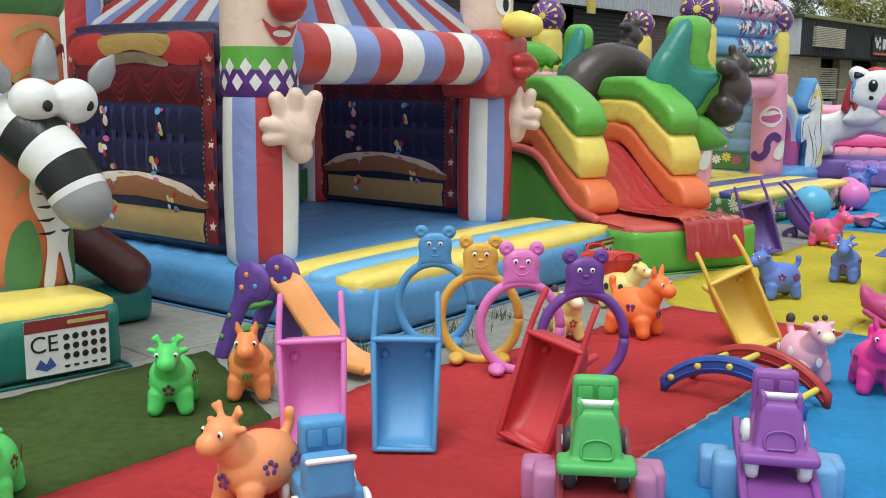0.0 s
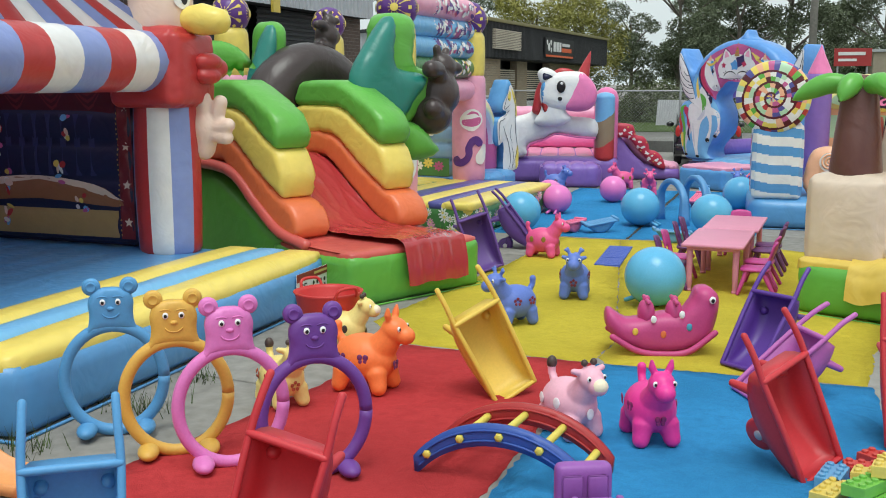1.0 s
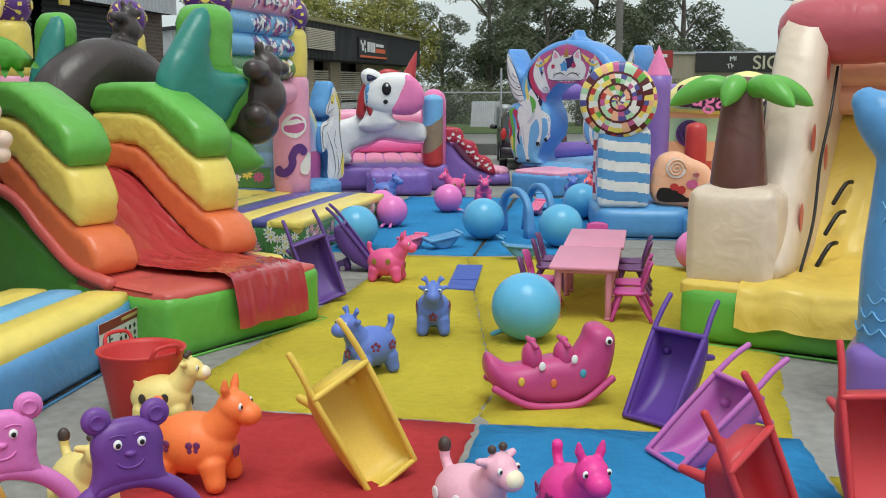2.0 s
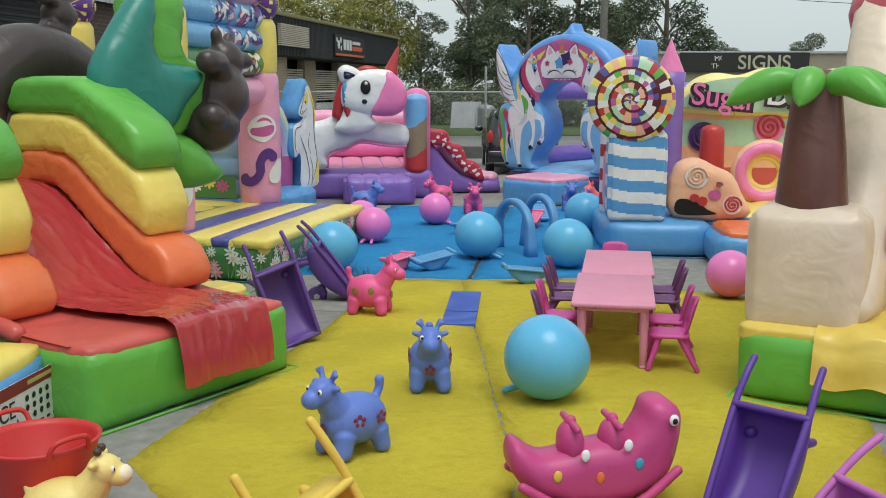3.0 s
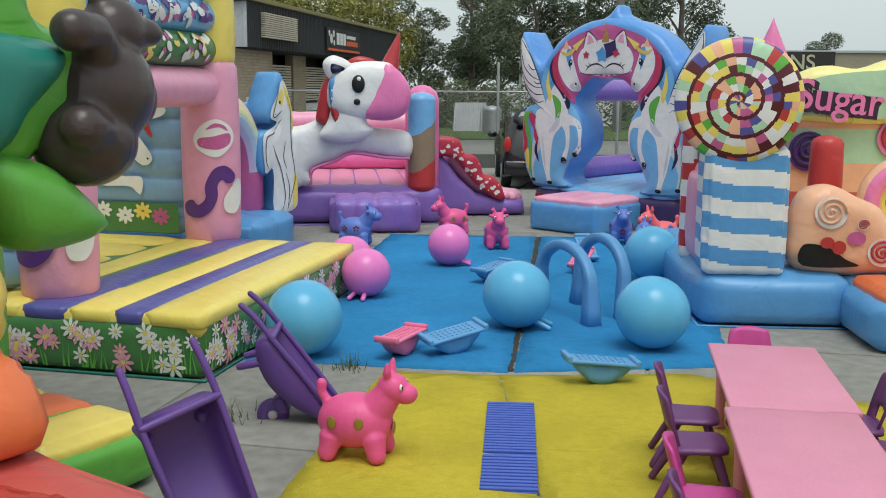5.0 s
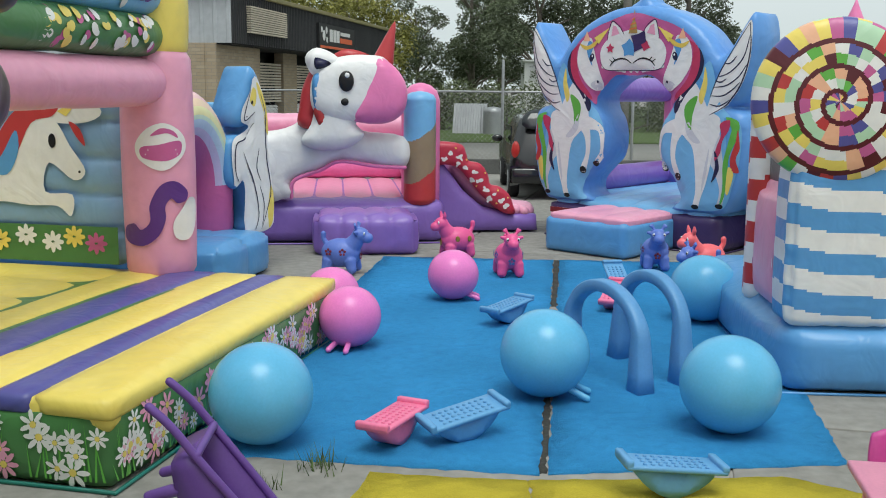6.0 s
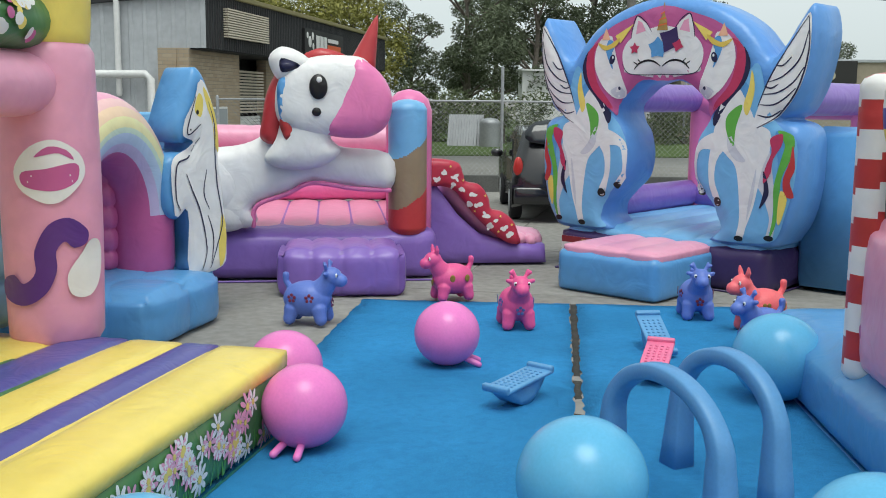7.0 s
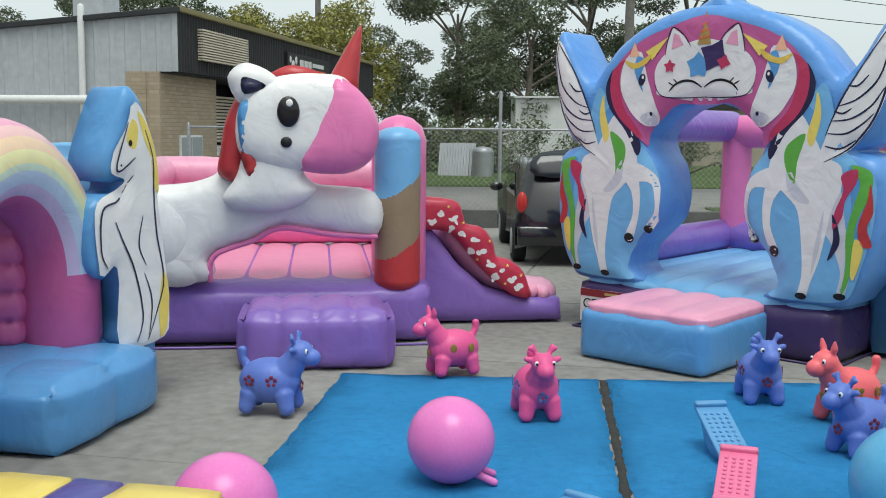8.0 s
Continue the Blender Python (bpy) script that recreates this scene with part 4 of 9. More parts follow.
for z, mat, r in ((2.38, V_LEAF, 0.17), (2.69, V_SKY, 0.17), (3.0, V_SKY, 0.17), (3.32, V_PINK, 0.2)):
    o = seam_tube("top_tube", pony, mat, (0.65, 1.42, z), (3.1, 1.47, z), r, 2, "tube printed with flowers and curls")
    rnd = random.Random(int(z * 100))
    s = lambda x, q, zz=z, rr=r: 1.45 - np.sqrt(np.maximum(rr * rr - (np.asarray(q) - zz) ** 2, 0.0))
    for mat2, n in ((V_WHITE, 34), (V_VIOLET if z > 2.5 else V_YELLOW, 30), (V_MAGENTA, 16)):
        tagged(print_on("curl_print" if z > 2.5 else "flower_print", [oval(rnd.uniform(0.8, 2.95), z + rnd.uniform(-0.11, 0.11), rnd.uniform(0.03, 0.1 if z > 2.5 else 0.045), rnd.uniform(0.02, 0.045), 10, rnd.uniform(0, 3)) for _ in range(n)], s, mat2, o, 0.006 + 0.0004 * n, 0.05), kind="stuff")
for x0, x1, y0, y1, at in ((0.6, 3.15, 4.2, 4.45, None), (0.3, 0.55, 1.6, 4.1, None), (3.22, 3.47, 1.75, 4.1, None)):
    w = part("wall_panel", puff(bmesh.new(), x0, x1, y0, y1, 0.5, 2.0, 0.04, 0.08, (0, 0, 5), 22), vinyl("printed_sky", 128, 168, 205), pony, "quilted panel printed with sky and meadow")
    if x1 - x0 > 1:
        f = lambda x, z: y0 - 0.03 + 0 * np.asarray(x)
        print_on("meadow_print", [rect(x0 + 0.05, x1 - 0.05, 0.53, 0.86)], f, V_LEAF, w, 0.01)
        print_on("cloud_print", [oval(1.2, 1.6, 0.3, 0.12), oval(2.3, 1.75, 0.25, 0.1), oval(2.7, 1.45, 0.2, 0.08)], f, V_WHITE, w, 0.01)
        for x, m2 in ((0.9, V_YELLOW), (1.3, V_RED), (1.8, V_WHITE), (2.3, V_MAGENTA), (2.8, V_YELLOW)):
            print_on("flower_print", [oval(x + 0.07 * math.cos(a), 0.78 + 0.07 * math.sin(a), 0.05, 0.03, 8, a) for a in [math.pi * i / 4 for i in range(8)]], f, m2, w, 0.016)
        print_on("horse_print", [smooth_path([(1.5, 1.05), (1.6, 1.3), (1.85, 1.4), (2.0, 1.65), (2.2, 1.6), (2.35, 1.35), (2.3, 1.25), (2.12, 1.34), (2.1, 1.1), (2.3, 0.95), (2.15, 0.93), (1.95, 1.05), (1.7, 1.0)], 4, True)], f, V_WHITE, w, 0.014)
        print_on("mane_print", [smooth_path([(1.7, 1.35), (1.82, 1.62), (2.02, 1.76), (2.1, 1.7), (1.95, 1.6), (1.85, 1.35)], 4, True)], f, V_RED, w, 0.018)
        print_on("horn_print", [[(2.12, 1.7), (2.18, 1.68), (2.26, 1.86)]], f, V_YELLOW, w, 0.018)
    elif x0 > 1:
        IN = pose(3.2, 0, 0, 0, 0, -90)
        f2 = lambda x, z: -0.035 + 0 * np.asarray(x)
        print_on("meadow_print", [rect(-4.05, -1.8, 0.53, 0.84)], f2, V_LEAF, w, 0.0, 0.2, IN)
        print_on("cloud_print", [oval(-2.2, 1.78, 0.3, 0.1), oval(-3.4, 1.5, 0.35, 0.12)], f2, V_WHITE, w, 0.004, 0.1, IN)
        print_on("horse_print", [smooth_path([(-3.3, 1.0), (-3.1, 1.3), (-2.8, 1.42), (-2.62, 1.72), (-2.35, 1.72), (-2.2, 1.5), (-2.07, 1.3), (-2.18, 1.22), (-2.4, 1.36), (-2.45, 1.12), (-2.2, 1.1), (-2.22, 0.92), (-2.34, 1.0), (-2.6, 1.0), (-2.9, 1.02), (-3.1, 0.9)], 4, True)], f2, V_WHITE, w, 0.008, 0.1, IN)
        print_on("mane_print", [smooth_path([(-2.95, 1.25), (-2.85, 1.6), (-2.6, 1.84), (-2.3, 1.84), (-2.35, 1.74), (-2.55, 1.68), (-2.72, 1.4)], 4, True), smooth_path([(-2.2, 1.7), (-2.1, 1.64), (-2.06, 1.5), (-2.14, 1.58)], 3, True)], f2, V_RED, w, 0.014, 0.1, IN)
        print_on("blue_mane_print", [smooth_path([(-3.0, 1.3), (-2.85, 1.4), (-2.7, 1.62), (-2.68, 1.45), (-2.8, 1.25)], 4, True)], f2, V_BLUE, w, 0.018, 0.1, IN)
        print_on("horn_print", [[(-2.3, 1.78), (-2.22, 1.74), (-2.06, 1.92)]], f2, V_YELLOW, w, 0.016, 0.1, IN)
        print_on("eye_print", [oval(-2.36, 1.54, 0.035, 0.06, 12), oval(-2.12, 1.29, 0.012, 0.012, 8)], f2, V_BLACK, w, 0.02, 0.1, IN)
        for k, (x, m2) in enumerate(((-2.0, V_MAGENTA), (-2.2, V_YELLOW), (-2.4, V_WHITE), (-2.65, V_WHITE), (-2.9, V_YELLOW), (-3.2, V_MAGENTA))):
            print_on("flower_print", [oval(x + 0.06 * math.cos(a), 0.7 + 0.05 * (k % 2) + 0.05 * math.sin(a), 0.045, 0.022, 8, a) for a in [math.pi * i / 4 for i in range(8)]], f2, m2, w, 0.01 + 0.003 * k, 0.1, IN)

def sp2(*pts):
    """A closed curve through (x, z) points."""
    return [tuple(p)[:2] for p in smooth_path([(a, b, 0) for a, b in pts], 4, True)]


# ---- rainbow castle ----
rain = inflatable("rainbow_bouncy_castle", 4.67, 14.92, 47, "rainbow arch bouncy castle with a white horse pillar and blue step")
box_part("step", rain, V_BLUE, 4.78, 6.02, 1.66, 2.3, 0, 0.42, 0.05, 0.08, (2, 0, 0))
box_part("base", rain, V_BLUE, 3.75, 6.75, 2.05, 5.2, 0, 0.46, 0.05, 0.1)
arch = [(5.12 + 0.7 * math.cos(a), 2.3, 0.95 + 0.76 * math.sin(a)) for a in [math.pi * (1 - k / 24) for k in range(25)]]
arch = [(4.42, 2.3, 0.5)] + arch + [(5.82, 2.3, 0.5)]
bm = tube(bmesh.new(), arch, 0.28, 40)
for f in bm.faces:
    c = f.calc_center_median()
    r = math.hypot(c.x - 5.12, max(0.0, c.z - 0.95) * 0.92)
    if c.y < 2.4 and c.z > 0.98:
        f.material_index = min(7, max(0, int((0.97 - r) / 0.066)))
    else:
        f.material_index = 8
part("arch", bm, [V_PINK, vinyl("blush", 240, 190, 188), vinyl("rainbow_peach", 244, 208, 170), vinyl("rainbow_lemon", 240, 232, 168), vinyl("rainbow_mint", 208, 228, 206), vinyl("rainbow_sky", 186, 208, 232), vinyl("rainbow_lilac", 200, 184, 220), V_MAGENTA, V_MAGENTA], rain, "arch with a soft printed rainbow")
box_part("inner_pillar", rain, V_MAGENTA, 5.42, 5.86, 2.4, 3.4, 0.46, 1.6, 0.04, 0.1, (0, 0, 6))
box_part("back_wall", rain, V_BLUE, 3.9, 6.6, 5.0, 5.3, 0.46, 1.7, 0.05, 0.1, (0, 0, 5))
box_part("side_wall", rain, V_MAGENTA, 6.35, 6.65, 2.9, 5.1, 0.46, 1.6, 0.05, 0.1, (0, 0, 5))
box_part("hedge_cushion", rain, V_GREEN, 5.78, 6.1, 2.15, 2.4, 0.46, 1.05, 0.04, 0.1)
HORSE = pose(6.14, 2.02, 0.42, 0, 0, -22)
hp_line = sp2(*[(-0.05, 1.78), (-0.15, 1.6), (-0.27, 1.28), (-0.22, 1.14), (-0.1, 1.15), (-0.12, 1.06), (-0.26, 1.05), (-0.39, 0.96), (-0.41, 0.6), (-0.28, 0.48), (-0.2, 0.58), (-0.15, 0.46), (-0.1, 0.2), (-0.13, 0.0), (0.23, 0.0), (0.29, 0.3), (0.25, 0.6), (0.21, 0.9), (0.21, 1.3), (0.13, 1.55), (0.05, 1.72)])
bm = bmesh.new()
hp_front = cushion(bm, hp_line, 0.05, 0.34, 0.09, 0.04)
f = lambda x, z: np.minimum(hp_front(x, z), -0.19) - 0.016
hp = part("horse_pillar", bm, V_BLUE, rain, "blue cushion pillar cut and printed as a white horse", True, HORSE)
def stroke(pts, w, n=5):
    """A drawn line of even width as an outline."""
    p = smooth_path([(a, b, 0) for a, b in pts], n)
    left, right = [], []
    for i, q in enumerate(p):
        t = (p[min(i + 1, len(p) - 1)] - p[max(i - 1, 0)]).normalized()
        k = w * (0.35 + 0.65 * math.sin(math.pi * (i + 0.5) / len(p)))
        left.append((q.x - t.y * k, q.y + t.x * k))
        right.append((q.x + t.y * k, q.y - t.x * k))
    return left + right[::-1]


print_on("pale_print", [smooth_path([(-0.2, 0.03), (-0.18, 0.55), (-0.33, 0.52), (-0.36, 0.95), (-0.2, 1.08), (-0.1, 1.15), (-0.22, 1.2), (-0.2, 1.34), (-0.1, 1.5), (-0.02, 1.68), (0.08, 1.55), (0.15, 1.3), (0.16, 1.0), (0.2, 0.7), (0.24, 0.3), (0.2, 0.02)], 4, True)], f, V_WHITE, hp, 0.002, 0.06)
print_on("horse_print", [smooth_path([(-0.04, 1.66), (-0.08, 1.54), (-0.18, 1.27), (-0.16, 1.21), (-0.03, 1.3), (-0.05, 1.18), (-0.17, 1.02), (-0.31, 0.95), (-0.33, 0.68), (-0.28, 0.56), (-0.25, 0.6), (-0.26, 0.72), (-0.21, 0.87), (-0.16, 0.75), (-0.06, 0.52), (0.0, 0.21), (-0.05, 0.02), (0.04, 0.02), (0.12, 0.21), (0.19, 0.44), (0.14, 0.75), (0.12, 1.02), (0.12, 1.29), (0.06, 1.49)], 3, True)], f, V_WHITE, hp, 0.006, 0.06)
print_on("mane_print", [smooth_path([(0.0, 1.62), (0.09, 1.5), (0.16, 1.28), (0.17, 1.05), (0.12, 1.12), (0.1, 1.3), (0.04, 1.45)], 4, True), smooth_path([(0.19, 0.5), (0.24, 0.36), (0.22, 0.12), (0.16, 0.02), (0.14, 0.2), (0.16, 0.36)], 4, True), smooth_path([(-0.1, 1.42), (-0.05, 1.56), (0.0, 1.5), (-0.03, 1.36)], 4, True)], f, V_YELLOW, hp, 0.010, 0.06)
print_on("line_print", [stroke([(-0.05, 1.18), (-0.17, 1.02), (-0.31, 0.95), (-0.33, 0.68), (-0.28, 0.56)], 0.007), stroke([(-0.21, 0.87), (-0.16, 0.75), (-0.06, 0.52), (0.0, 0.21), (-0.05, 0.02)], 0.007), stroke([(0.06, 1.49), (0.12, 1.29), (0.12, 1.02), (0.14, 0.75), (0.19, 0.44), (0.12, 0.21), (0.04, 0.02)], 0.007), stroke([(-0.08, 1.54), (-0.18, 1.27), (-0.16, 1.21), (-0.03, 1.3)], 0.007), stroke([(0.02, 0.9), (-0.02, 0.7), (0.04, 0.55)], 0.006), stroke([(0.02, 0.5), (0.08, 0.3), (0.05, 0.05)], 0.006)], f, V_NAVY, hp, 0.014, 0.06)
print_on("eye_print", [oval(-0.07, 1.4, 0.016, 0.022, 10), oval(-0.15, 1.25, 0.008, 0.008, 8)], f, V_BLACK, hp, 0.016, 0.06)
side = box_part("side_cushion", rain, V_SKY, 6.36, 6.62, 2.1, 2.9, 0.42, 1.75, 0.06, 0.12, (0, 0, 3), "pale blue cushion with a printed tree")
print_on("tree_print", [smooth_path([(2.2, 0.9), (2.25, 1.2), (2.4, 1.35), (2.55, 1.2), (2.6, 0.95), (2.4, 0.85)], 4, True)], lambda x, z: -6.3 + 0 * np.asarray(x), V_LEAF, side, 0.0, 0.1, pose(0, 0, 0, 0, 0, 90))
notice(rain, pose(6.25, 2.02, 0.03, 0, 0, -18), 0.3, 0.34)

# ---- unicorn bouncy castle ----
uni = inflatable("unicorn_bouncy_castle", 8.37, 21.09, -24, "unicorn bouncy castle, purple base, white unicorn with pink snout and slide")
box_part("step", uni, V_PURPLE, 0, 1.2, 0, 0.85, 0, 0.46, 0.05, 0.1, (4, 0, 0))
box_part("base", uni, V_PURPLE, -1.35, 1.62, 1.0, 4.2, 0, 0.53, 0.06, 0.12)
box_part("bouncing_floor", uni, V_PINK, -1.2, 1.5, 1.2, 4.0, 0.35, 0.58, 0.04, 0.08, (7, 0, 0))
for z in (0.78, 1.1, 1.4):
    seam_tube("back_tube", uni, V_HOT if z < 1.2 else V_PINK, (-1.2, 3.8, z), (1.4, 3.8, z), 0.19, 4)
    seam_tube("side_tube", uni, V_HOT if z < 1.2 else V_PINK, (-1.15, 1.5, z), (-1.15, 3.9, z), 0.19, 3)
seam_tube("side_tube", uni, V_PINK, (1.4, 1.6, 0.78), (1.4, 3.9, 0.78), 0.19, 3)
bm = bmesh.new()
tube(bm, line((1.33, 1.15, 0.55), (1.33, 1.15, 1.84), 80), [0.21] * 81, 60, "flat", 1.0, lambda r, s: 0 if r + 9 * math.sin(2 * math.pi * s / 60 + 2.2) > 58 else (1 if r + 9 * math.sin(2 * math.pi * s / 60 + 2.2) > 24 else 2), (0, 1, 0))
part("front_pillar", bm, [V_SKY, V_KHAKI, V_RED], uni, "pillar in blue, khaki and red bands")
tube_part("rear_pillar", uni, V_HOT, line((1.38, 1.62, 0.5), (1.38, 1.62, 1.82), 6), 0.26)
FIG = pose(0, 1.04, 0)
# body, foreleg and head of the unicorn as one white cushion
body = part("unicorn_body", cushion_bm(smooth_path([(-1.25, 0.6), (-1.3, 1.1), (-1.15, 1.42), (-0.75, 1.42), (-0.42, 1.46), (-0.2, 1.58), (-0.08, 1.85), (0.5, 1.8), (0.52, 1.46), (1.12, 1.36), (1.14, 1.0), (0.75, 1.02), (0.3, 1.08), (0.05, 0.96), (-0.3, 0.82), (-0.32, 0.6), (-0.8, 0.58)], 4, True), 0.12, 0.22, 0.22, 0.07), V_WHITE, uni, "white unicorn body with a stretched foreleg", True, FIG)
part("haunch", ball(bmesh.new(), (-0.78, -0.14, 1.02), 0.4, 24, (1.0, 0.32, 0.95)), V_WHITE, body)
part("thigh", ball(bmesh.new(), (-0.6, -0.12, 0.74), 0.25, 22, (1.05, 0.45, 0.8)), V_WHITE, body)
part("shoulder", ball(bmesh.new(), (0.15, -0.12, 1.3), 0.26, 22, (1.2, 0.4, 0.8)), V_WHITE, body)
part("belly_trim", tube(bmesh.new(), smooth_path([(-0.32, -0.12, 0.6), (-0.28, -0.16, 0.82), (0.05, -0.16, 0.95), (0.3, -0.16, 1.06), (0.75, -0.16, 1.0), (1.12, -0.14, 0.98)], 5), 0.025, 8), V_HOT, body)
head = part("unicorn_head", cushion_bm(smooth_path([(-0.1, 1.72), (-0.13, 2.05), (0.0, 2.28), (0.25, 2.38), (0.55, 2.4), (0.8, 2.34), (0.92, 2.0), (0.8, 1.66), (0.5, 1.6), (0.2, 1.58)], 5, True), 0.14, 0.3, 0.26, 0.06), V_WHITE, uni, "white unicorn head", True, pose(0.08, 0.78, -0.02))
part("snout", cushion_bm(smooth_path([(0.68, 2.37), (0.88, 2.27), (1.02, 2.08), (1.05, 1.88), (0.98, 1.68), (0.78, 1.57), (0.45, 1.58), (0.36, 1.66), (0.42, 1.9), (0.54, 2.15)], 5, True), 0.145, 0.31, 0.24, 0.06), V_HOT, head, "pink snout", True, pose(0, -0.02, 0))
f = lambda x, z: -0.335 + 0 * np.asarray(x)
part("eye", ball(bmesh.new(), (0.3, -0.3, 2.08), 0.11, 18, (0.85, 0.35, 1.15)), V_BLACK, head)
part("glint", ball(bmesh.new(), (0.31, -0.34, 2.15), 0.03, 10, (1, 0.4, 1)), V_WHITE, head)
part("nostril", ball(bmesh.new(), (0.28, -0.3, 1.83), 0.05, 12, (0.95, 0.35, 0.9)), V_BLACK, head)
part("ear", cushion_bm(smooth_path([(-0.12, 2.16), (-0.2, 2.36), (-0.06, 2.48), (0.16, 2.4), (0.22, 2.28), (0.0, 2.16)], 4, True), 0.09, 0.06, 0.12, 0.06), V_WHITE, head, "", True, pose(0, -0.12, 0))
part("ear_hollow", cushion_bm(smooth_path([(-0.06, 2.22), (-0.07, 2.36), (0.12, 2.29)], 4, True), 0.02), V_NAVY, head, "", True, pose(0, -0.24, 0))
part("mane", cushion_bm(smooth_path([(-0.02, 2.34), (-0.12, 2.24), (-0.23, 2.02), (-0.28, 1.76), (-0.3, 1.55), (-0.14, 1.5), (-0.06, 1.75), (-0.02, 2.05)], 4, True), 0.11, 0.3, 0.16, 0.06), vinyl("mane_red", 188, 48, 54), head, "dark red mane", True, pose(0, 0.14, 0))
part("neck", cushion_bm(sp2((-0.26, 1.34), (-0.14, 1.55), (-0.08, 1.8), (-0.04, 2.05), (0.35, 2.0), (0.44, 1.75), (0.42, 1.55), (0.52, 1.42), (0.3, 1.26), (-0.05, 1.24)), 0.12, 0.34, 0.26, 0.06), V_WHITE, head, "", True, pose(0, 0.06, 0))
part("forelock", cushion_bm(smooth_path([(0.1, 2.34), (0.28, 2.47), (0.5, 2.44), (0.6, 2.36)], 4, True), 0.07, 0.1, 0.1, 0.07), VINYL["mane_red"], head, "", True, pose(0, 0.05, 0))
part("blue_lock", cushion_bm(smooth_path([(-0.12, 2.02), (-0.08, 2.16), (0.02, 2.14), (0.02, 1.9), (-0.08, 1.75)], 4, True), 0.03), V_BLUE, head, "", True, pose(0, -0.22, 0))
part("red_lock", cushion_bm(smooth_path([(-0.1, 1.72), (-0.02, 1.8), (0.06, 1.62), (0.1, 1.48), (-0.02, 1.52)], 4, True), 0.03), V_RED, head, "", True, pose(0, -0.2, 0))
part("horn", lathe(bmesh.new(), [(0.15, 0), (0.12, 0.12), (0.075, 0.32), (0.025, 0.52), (0.004, 0.57)], 20), VINYL["mane_red"], head, "tapered red horn", True, pose(0.74, 0.0, 2.27, 0, 17, 0))
# slide at the side
sl = part("slide", cushion_bm([(1.5, 0.03), (1.5, 1.0), (1.72, 0.95), (1.98, 0.6), (2.26, 0.36), (2.66, 0.26), (3.02, 0.25), (3.04, 0.03)], 0.05, 0.9, 0.08, 0.09), V_PURPLE, uni, "purple slide with red printed border", True, pose(0, 2.3, 0))
edge_line = sp2((1.5, 1.24), (1.74, 1.26), (1.96, 1.22), (2.02, 1.1), (2.06, 1.0), (2.22, 0.96), (2.32, 0.82), (2.36, 0.68), (2.5, 0.64), (2.62, 0.54), (2.68, 0.4), (2.7, 0.27), (2.5, 0.31), (2.22, 0.55), (1.94, 0.88), (1.75, 0.95), (1.5, 0.95))
bm = bmesh.new()
bsf = cushion(bm, edge_line, 0.05, 0.16, 0.08, 0.05)
border = part("slide_border", bm, vinyl("print_red", 196, 40, 70), sl, "red scalloped border printed with white shapes", True, pose(0, -0.45, 0))
rnd = random.Random(8)
shapes = []
for x, z in ((1.62, 1.1), (1.8, 1.12), (1.72, 1.02), (1.92, 1.05), (2.0, 0.92), (2.12, 0.86), (2.2, 0.74), (2.28, 0.62), (2.4, 0.55), (2.5, 0.46), (2.58, 0.38), (1.88, 0.96), (2.08, 0.74), (2.34, 0.48)):
    for _ in range(3):
        shapes.append(oval(x + rnd.uniform(-0.03, 0.03), z + rnd.uniform(-0.02, 0.02), rnd.uniform(0.018, 0.045), rnd.uniform(0.014, 0.028), 10, rnd.uniform(0, 3)))
tagged(print_on("cloud_print", shapes, bsf, V_WHITE, border, 0.006, 0.1), kind="stuff")
tagged(print_on("fleck_print", [star(x, z, 0.018) for x, z in ((1.55, 1.02), (1.87, 1.18), (2.02, 1.02), (2.16, 0.66), (2.28, 0.84), (2.46, 0.6), (2.6, 0.5), (2.44, 0.42))], bsf, V_YELLOW, border, 0.008, 0.1), kind="stuff")
part("slide_lane", tube(bmesh.new(), smooth_path([(1.9, 0.0, 0.9), (2.3, 0.0, 0.48), (2.7, 0.0, 0.3), (2.95, 0.0, 0.26)], 5), 0.13, 16, True, 2.6), V_PINK, sl)
for k in range(3):
    part("lane_roll", tube(bmesh.new(), line((2.62 + 0.12 * k, -0.4, 0.33 - 0.02 * k), (2.62 + 0.12 * k, 0.4, 0.33 - 0.02 * k), 6), 0.07, 12), V_PINK, sl)
hem(uni, -1.38, 1.63, 0.87, 4.2, V_PURPLE)
notice(uni, pose(-1.1, 0.84, 0.03), 0.4, 0.38)

# ---- winged horses castle ----
wing = inflatable("winged_horse_bouncy_castle", 11.89, 21.37, -73, "blue bouncy castle with two winged white horses round an arch")
CX = 1.37
V_ARCH = vinyl("arch_blue", 88, 152, 222)
base = box_part("base", wing, V_DPURPLE, 0.08, 2.62, 0.0, 3.4, 0, 0.48, 0.04, 0.1)
hem(wing, 0.05, 2.65, -0.03, 3.43, V_DPURPLE)
box_part("front_floor", wing, V_SKY, 0.12, 2.58, 0.05, 3.3, 0.35, 0.54, 0.04, 0.08, (6, 0, 0))
outer = [(0.0, 3.02), (0.42, 2.99), (0.73, 2.88), (1.0, 2.71), (1.17, 2.52), (1.29, 2.38), (1.42, 2.5), (1.55, 2.72), (1.68, 2.88), (1.75, 2.65), (1.73, 2.39), (1.66, 2.1), (1.54, 1.86), (1.42, 1.78), (1.57, 1.73), (1.66, 1.6), (1.67, 1.18), (1.61, 0.82), (1.5, 0.6), (1.36, 0.5)]
inner = [(0.72, 0.5), (0.82, 0.63), (0.82, 0.79), (0.68, 0.95), (0.54, 1.1), (0.49, 1.34), (0.54, 1.59), (0.63, 1.73), (0.66, 1.88), (0.55, 2.01), (0.4, 2.12), (0.2, 2.18), (0.0, 2.2)]
outer, inner = [(max(0.0, x - 0.1), z) for x, z in outer], [(max(0.0, x - 0.1), z) for x, z in inner]
